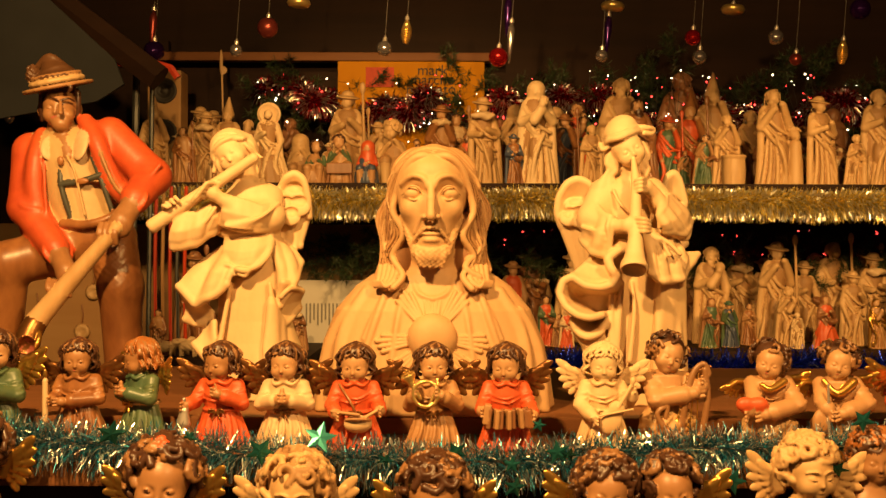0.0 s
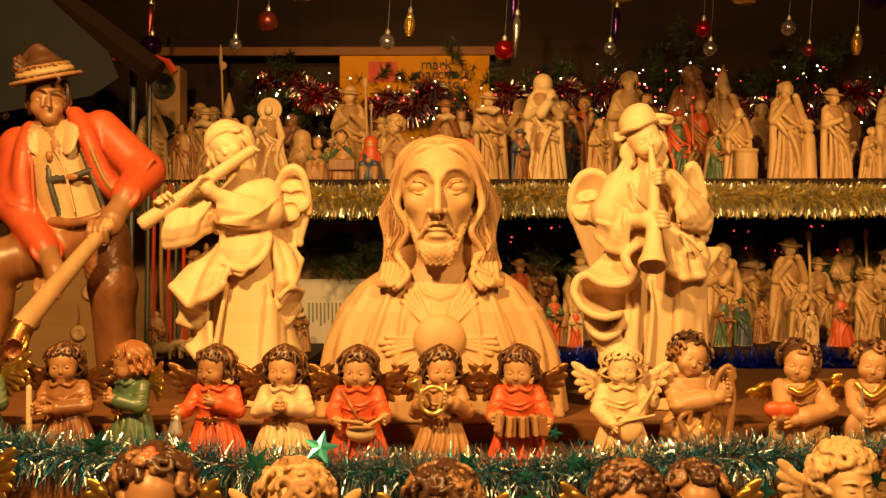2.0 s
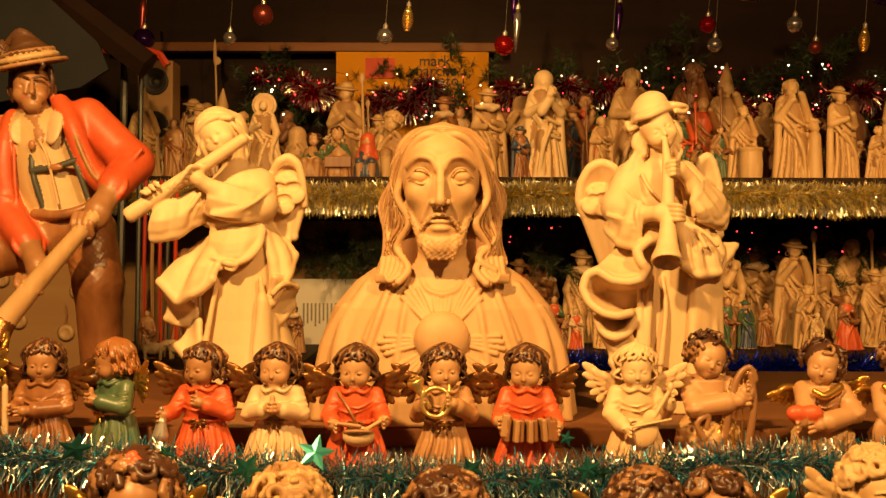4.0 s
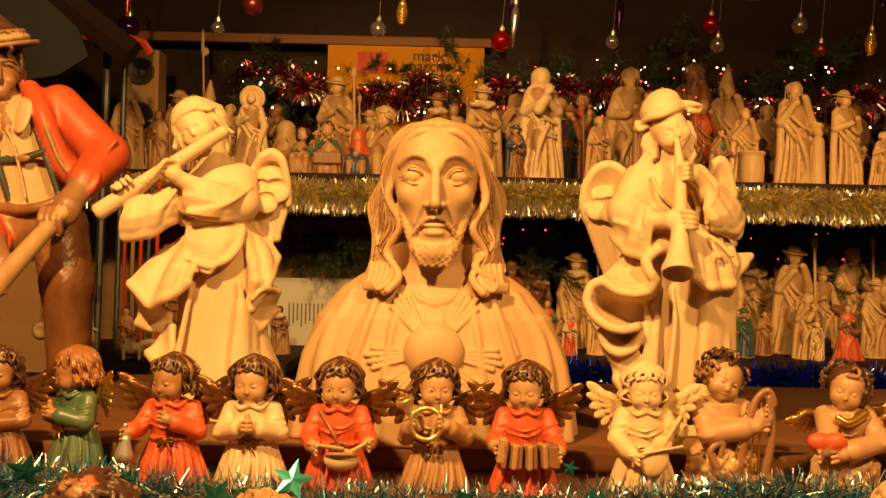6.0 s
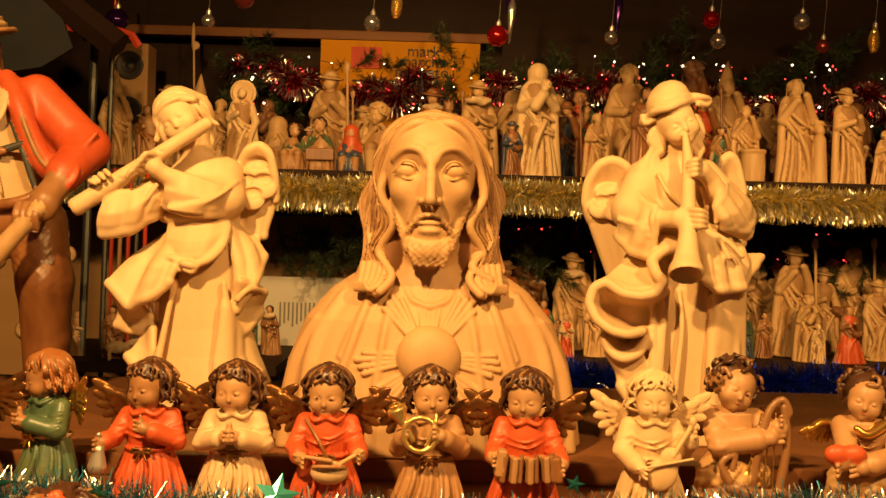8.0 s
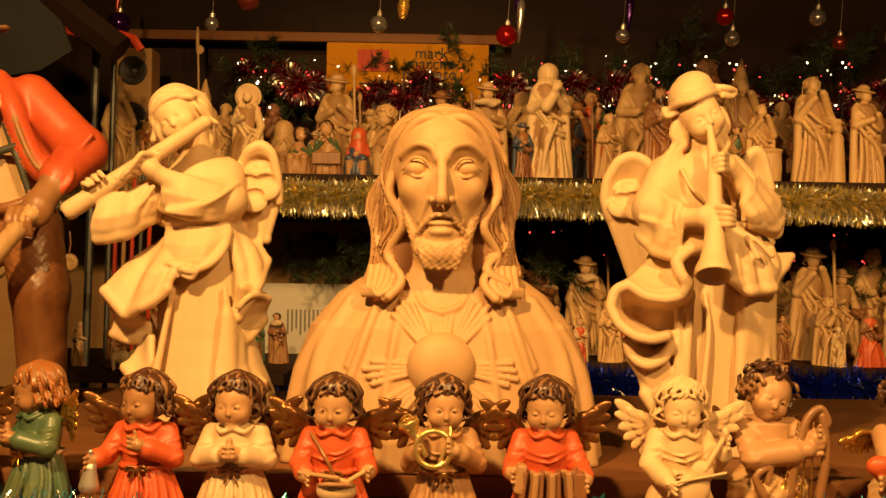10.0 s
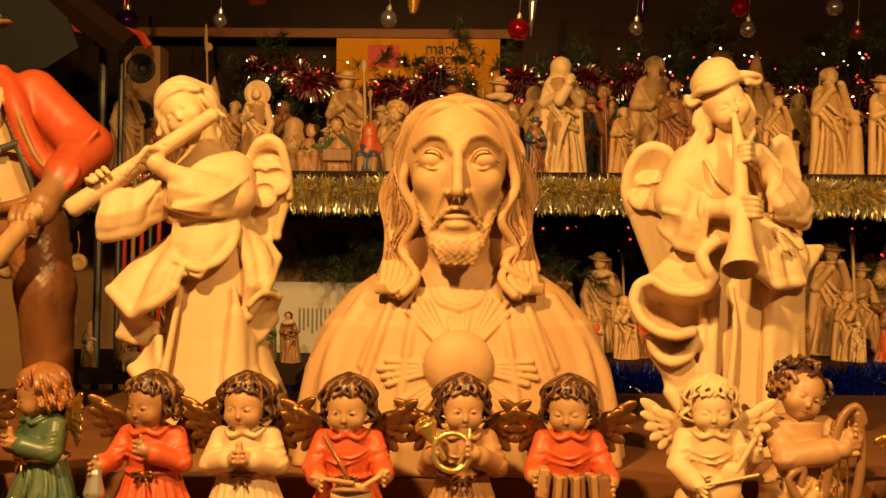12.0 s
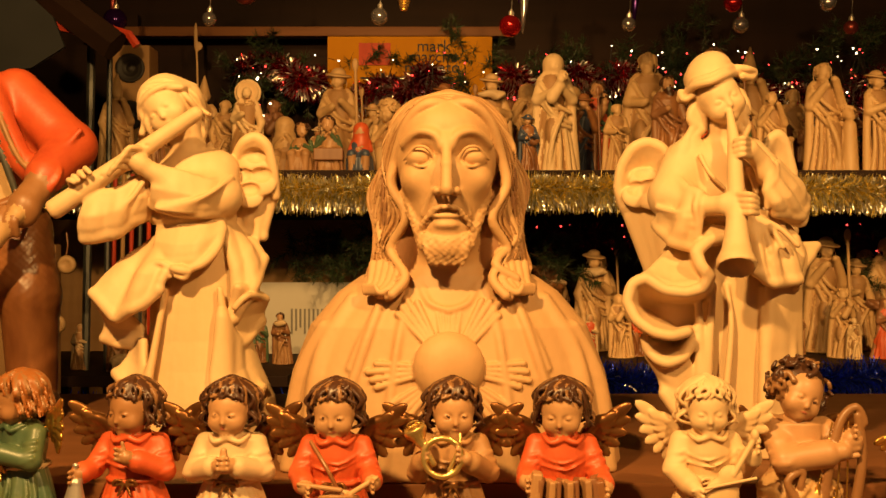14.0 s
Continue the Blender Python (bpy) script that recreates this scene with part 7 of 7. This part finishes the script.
# the shelf bearings and side rack
for x in (-1.18, 2.27):
    tagged(finish("shelf_upright", slab(x - 0.02, x + 0.02, 4.70, 4.745, 0.0, 2.3), DARKBOARD), "dark wooden upright carrying the shelves", "upright", kind="structure")
tagged(finish("shelf_upright", slab(-1.28, -1.24, 4.16, 4.20, 0.0, 1.045), DARKBOARD), "dark wooden upright under the side shelf", "upright", kind="structure")
tagged(finish("shelf_upright", slab(-0.48, -0.44, 4.16, 4.20, 0.0, 1.045), DARKBOARD), "dark wooden upright under the side shelf", "upright", kind="structure")
for x, y, z in ((-1.86, 4.515, 0.4), (-0.14, 4.515, 0.4), (-1.72, 3.32, 0.5), (-1.01, 3.32, 0.5)):
    tagged(finish("board_leg", slab(x - 0.02, x + 0.02, y - 0.012, y + 0.012, 0, z), DARKBOARD), "dark wooden post carrying a board", "post", kind="structure")

rack = tagged(finish("ribbon_rack", rod([(-1.02, 3.6, 0.0), (-1.0, 3.6, 1.2), (-0.985, 3.6, 2.04)], 0.012), STEEL), "grey steel stand hung with red ribbons", "stand")
finish("post", rod([(-0.96, 3.62, 0.0), (-0.95, 3.62, 1.2), (-0.94, 3.62, 2.02)], 0.008), STEEL, rack)
rb = rod([(-1.06, 3.36, 2.03), (-1.0, 3.40, 1.985), (-0.94, 3.42, 1.975), (-0.88, 3.42, 1.985), (-0.83, 3.42, 1.97), (-0.81, 3.42, 1.94)], 0.012, 6)
finish("ribbon", rb, RIBBON, rack, "red ribbon tied round the stand")
for i, m in enumerate((RIBBON, LIGHTBOARD, RIBBON, STEEL, BANNERRED)):
    finish("hanging_cord", rod([(-0.925 + 0.024 * i, 3.62, 1.62), (-0.93 + 0.024 * i, 3.62, 1.35), (-0.925 + 0.024 * i, 3.62, 1.09)], 0.006, 6), m, rack)
tagged(finish("loudspeaker", slab(-1.14, -1.01, 4.3, 4.42, 1.78, 2.11), LIGHTBOARD, bevel=0.008), "tan box loudspeaker beside the shelf", "loudspeaker")
for n_, zz in (("cone", 1.87), ("cone", 2.03)):
    k_ = turned([(0.05, 0), (0.05, 0.008), (0.04, 0.004), (0.018, -0.004), (0.012, 0.004)], 20)
    o_ = finish(n_, k_, INK, bpy.data.objects["loudspeaker"], "black speaker cone", smooth=True)
    o_.matrix_world = pose(-1.075, 4.298, zz, 90, 0, 0)
finish("foot", slab(-1.12, -1.03, 4.32, 4.40, 1.6455, 1.7795), DARKBOARD, bpy.data.objects["loudspeaker"])

# pendants on the light board
rngp = random.Random(9)
for i, (px, py) in enumerate(((95, 480), (160, 520), (30, 500), (60, 570), (140, 590), (205, 470), (190, 560))):
    x, z = 0.01 + (px - 784) * 3.25 / 1960, 1.418 + (441 - py) * 3.25 / 1960
    p_ = tagged(finish("pendant", turned([(0.020, -0.004), (0.024, 0.0), (0.020, 0.006), (0.013, 0.008), (0.010, 0.004)], 20), PALE2, smooth=True), "round carved wooden pendant hung on a board", "pendant", "pendants on the board")
    p_.matrix_world = pose(x, 3.292, z, 90, 0, 0)
    finish("hanging_loop", rod([(0, 0.024, 0.003), (0.004, 0.05, 0.003), (0, 0.08, 0.003)], 0.002, 5), LEATHER, p_).matrix_parent_inverse = Matrix.Identity(4)

# ---- tinsel, stars, fir and fairy lights ----
pts = [(-0.72, 1.405, 1.178), (-0.55, 1.405, 1.176), (-0.42, 1.405, 1.165), (-0.30, 1.40, 1.160), (-0.18, 1.40, 1.152), (-0.05, 1.40, 1.148), (0.10, 1.40, 1.146), (0.22, 1.405, 1.155), (0.33, 1.41, 1.163), (0.45, 1.415, 1.160), (0.56, 1.42, 1.166), (0.75, 1.42, 1.17)]
garland("tinsel_garland", [TINSEL_GREEN, TINSEL_SILVER, TINSEL_SPARK], pts, 0.036, 9000, 0.0007, 1, "bushy green and silver tinsel garland along the counter edge", weights=(6, 3, 1.5), facing=(0, -0.84, 0.54))
garland("tinsel_garland", [TINSEL_GOLD, TINSEL_SPARK], sag(-1.2, 2.3, 3.79, 1.585, 1.585, 0.0, 24, 0.008), 0.058, 13000, 0.0014, 2, "bushy gold tinsel garland along the upper shelf edge", weights=(6, 3), facing=(0, -0.96, 0.22))
garland("tinsel_garland", [TINSEL_BLUE, TINSEL_SPARK], sag(0.0, 2.3, 3.78, 1.02, 1.02, 0.0, 16, 0.012, 3), 0.075, 6000, 0.0020, 3, "bushy blue tinsel garland along the lower shelf edge", weights=(40, 1))
garland("tinsel_garland", [TINSEL_BLUE], sag(-1.3, -0.3, 3.42, 1.0, 0.98, 0.02, 8, 0.012, 4), 0.07, 3000, 0.0018, 4, "bushy blue tinsel garland along the side shelf edge")
garland("tinsel_garland", [TINSEL_RED, TINSEL_RED, TINSEL_RED, TINSEL_SPARK], sag(-0.75, 2.3, 4.54, 2.03, 2.0, 0.04, 40, 0.075, 5), 0.065, 8000, 0.0020, 5, "thin red tinsel garland on the back wall")
garland("tinsel_garland", [TINSEL_RED], sag(0.1, 2.3, 4.45, 1.48, 1.46, 0.03, 14, 0.03, 6), 0.05, 3600, 0.0018, 6, "thin red tinsel garland under the upper shelf")


def foil_star(x, y, z, r, rx, ry, rz):
    bm = bmesh.new()
    rim = [bm.verts.new(((r if i % 2 == 0 else r * 0.42) * math.sin(math.pi * i / 5), 0, (r if i % 2 == 0 else r * 0.42) * math.cos(math.pi * i / 5))) for i in range(10)]
    a, b = bm.verts.new((0, -0.0012, 0)), bm.verts.new((0, 0.0012, 0))
    for i in range(10):
        bm.faces.new((a, rim[(i + 1) % 10], rim[i]))
        bm.faces.new((b, rim[i], rim[(i + 1) % 10]))
    bmesh.ops.recalc_face_normals(bm, faces=bm.faces[:])
    ob = finish("foil_star", bm, STAR)
    ob.matrix_world = pose(x, y, z, rx, ry, rz)
    tagged(ob, "shiny green foil star stuck in the tinsel garland", "star", "foil stars")


for px, py, r, rx, ry, rz in ((565, 775, 32, -32, 10, -4), (460, 800, 30, 20, 30, 20), (905, 822, 18, 10, 5, 10), (195, 770, 30, 25, 10, 30), (1295, 850, 28, 12, 20, 15), (1480, 828, 22, 40, 20, 0), (1525, 742, 24, 15, 30, 10), (805, 800, 24, 30, 40, 30), (952, 752, 14, 10, 15, 0), (985, 800, 24, 20, 60, 30), (1005, 805, 20, 40, 10, 10), (910, 862, 24, 20, 10, 20), (335, 775, 18, 30, 40, 0), (1110, 835, 18, 25, 15, 10), (680, 815, 18, 35, 25, 10)):
    d = 1.34
    foil_star(0.011 + (px - 784) * d / 1960, 0.028 + d, 1.4105 + (441 - py) * d / 1960, r * d / 1960, rx, ry, rz)


def fir(name, boughs, seed, label, needle=0.034, density=760):
    rng = random.Random(seed)
    items = []
    for a, b in boughs:
        a, b = Vector(a), Vector(b)
        along = (b - a).normalized()
        side = along.cross(Vector((0, 1, 0.2))).normalized()
        ln = (b - a).length
        stems = [(a, b)]
        for i in range(int(ln / 0.035)):
            t = rng.uniform(0.1, 0.95)
            p = a.lerp(b, t)
            w = (along * 0.7 + side * rng.choice((-1, 1)) * 0.9 + unit(rng) * 0.35).normalized()
            stems.append((p, p + w * rng.uniform(0.05, 0.12) * (1.15 - t)))
        for p, q in stems:
            d = (q - p).normalized()
            items.append((p, d, d.cross(unit(rng)).normalized(), (q - p).length, 0.0025, 0, 1))
            for _ in range(int((q - p).length * density)):
                u = unit(rng)
                w = (d * 0.7 + u).normalized()
                items.append((p.lerp(q, rng.random()), w, w.cross(unit(rng)).normalized(), needle * rng.uniform(0.6, 1.1), 0.0013, 0, 0))
    tagged(strips(name, [NEEDLE, TWIG], items), label, "fir garland", kind="stuff")


rng = random.Random(21)
boughs = []
for i in range(70):
    x = -0.75 + 3.0 * i / 69 + rng.uniform(-0.04, 0.04)
    z = 2.02 + 0.03 * math.sin(i) + rng.uniform(-0.05, 0.05)
    if -0.42 < x < 0.12 and rng.random() < 0.45:
        continue
    boughs.append(((x, 4.62, z), (x + rng.uniform(-0.2, 0.2), 4.50 + rng.uniform(-0.06, 0.02), z + rng.uniform(-0.18, 0.22))))
fir("fir_garland", boughs, 22, "dark green fir garland along the back wall")
boughs = []
for i in range(30):
    x = -0.55 + 2.7 * i / 29
    boughs.append(((x, 4.40, 1.48), (x + rng.uniform(-0.18, 0.18), 4.25 + rng.uniform(-0.1, 0.05), 1.35 + rng.uniform(-0.10, 0.08))))
boughs += [((-0.15, 4.2, 1.50), (-0.42, 3.98, 1.315)), ((-0.1, 4.2, 1.44), (-0.36, 4.0, 1.31)), ((0.28, 4.2, 1.40), (0.48, 4.0, 1.30))]
fir("fir_garland", boughs, 23, "dark green fir branches hung under the upper shelf")


def fairy(seed, n, box, red, label):
    """Tiny bulbs strewn along a wire; the red ones are glowing tinsel sparkle."""
    rng = random.Random(seed)
    xs = sorted(rng.uniform(box[0], box[1]) for _ in range(n))
    where = [(x, rng.uniform(box[2], box[3]), rng.uniform(box[4], box[5])) for x in xs]
    wire = finish("fairy_light_string", rod(where, 0.0012, 4), INK)
    tagged(wire, label, "fairy lights")
    bm = bmesh.new()
    for p in where:
        bmesh.ops.create_icosphere(bm, subdivisions=1, radius=rng.uniform(0.0016, 0.0042), matrix=Matrix.Translation(p))
    o = finish("bulbs", bm, GLOWRED if red else GLOWWHITE, wire)
    tagged(o, kind="stuff")


fairy(1, 95, (-0.75, 2.3, 4.40, 4.50, 1.88, 2.14), False, "string of tiny warm white lights in the fir garland")
fairy(2, 110, (-0.75, 2.3, 4.40, 4.50, 1.90, 2.12), True, "string of tiny glowing red dots as tinsel sparkle in the fir garland")
fairy(3, 40, (0.1, 2.3, 4.28, 4.40, 1.40, 1.50), True, "string of tiny glowing red dots as tinsel sparkle under the shelf")
fairy(4, 26, (-0.6, 0.9, 4.40, 4.48, 1.72, 1.92), False, "string of tiny warm white lights behind the figures")


# ---- hanging ornaments ----
def ornament(px, py, kind, r=0.032, y=3.9):
    d = y - 0.028
    x, z = 0.010 + (px - 784) * d / 1960, 1.42 + (441 - py) * d / 1960
    mat, word = {"red": (BALLRED, "shiny red glass"), "silver": (BALLSILVER, "mirrored silver glass"), "purple": (BALLPURPLE, "shiny purple glass"), "rose": (BALLROSE, "dull rose glass"),
                 "cone": (BRASS, "gold glass fir cone"), "ring": (BRASS, "gold glass disc"), "drop": (BALLSILVER, "long silver glass drop"), "violet": (BALLPURPLE, "long purple glass drop"), "flame": (BALLROSE, "long rose glass drop")}[kind]
    if kind == "cone":
        prof = []
        for i in range(12):
            f = i / 11
            w = 0.020 * math.sin(math.pi * (0.12 + 0.83 * f)) ** 0.7
            prof += [(w, -0.045 + 0.08 * f), (w * 0.82, -0.045 + 0.08 * f + 0.004)]
        bm, top = turned(prof, 14), 0.038
    elif kind in ("drop", "violet", "flame"):
        bm, top = turned([(0.002, -0.10), (0.008, -0.05), (0.014, 0.0), (0.013, 0.02), (0.004, 0.045)], 16), 0.045
    elif kind == "ring":
        bm, top = turned([(0.012, -0.014), (0.036, -0.012), (0.042, 0.0), (0.036, 0.012), (0.012, 0.014)], 24), 0.014
    else:
        bm = bmesh.new()
        bmesh.ops.create_uvsphere(bm, u_segments=28, v_segments=18, radius=r)
        top = r
    ob = finish("ornament", bm, mat, smooth=kind != "cone")
    ob.matrix_world = pose(x, y, z, 0, 4, 0)
    tagged(ob, word + " ornament hanging from the ceiling", "ornament", "hanging ornaments")
    cp = finish("metal_cap", turned([(0.008, -0.002), (0.008, 0.010), (0.004, 0.013), (0.003, 0.018)], 12), SILVER, ob)
    cp.location = (0, 0, top)
    th = finish("thread", rod([(0, 0, top + 0.016), (0, 0, 2.862 - z)], 0.0008, 4), SILVER, ob)


for px, py, kind, r in ((469, 50, "rose", 0.036), (413, 90, "silver", 0.022), (268, 92, "purple", 0.036), (266, 42, "flame", 0), (524, 6, "ring", 0), (715, 54, "cone", 0), (676, 86, "silver", 0.027), (878, 101, "red", 0.034),
                        (900, 62, "drop", 0), (1080, 10, "ring", 0), (1072, 50, "violet", 0), (1061, 98, "silver", 0.022), (1293, 15, "ring", 0), (1222, 65, "red", 0.028), (1234, 99, "silver", 0.025), (1369, 64, "silver", 0.027),
                        (1487, 88, "cone", 0), (1518, 14, "purple", 0.036), (1404, 103, "rose", 0.022), (12, 212, "silver", 0.018), (895, 15, "violet", 0)):
    ornament(px, py, kind, r)
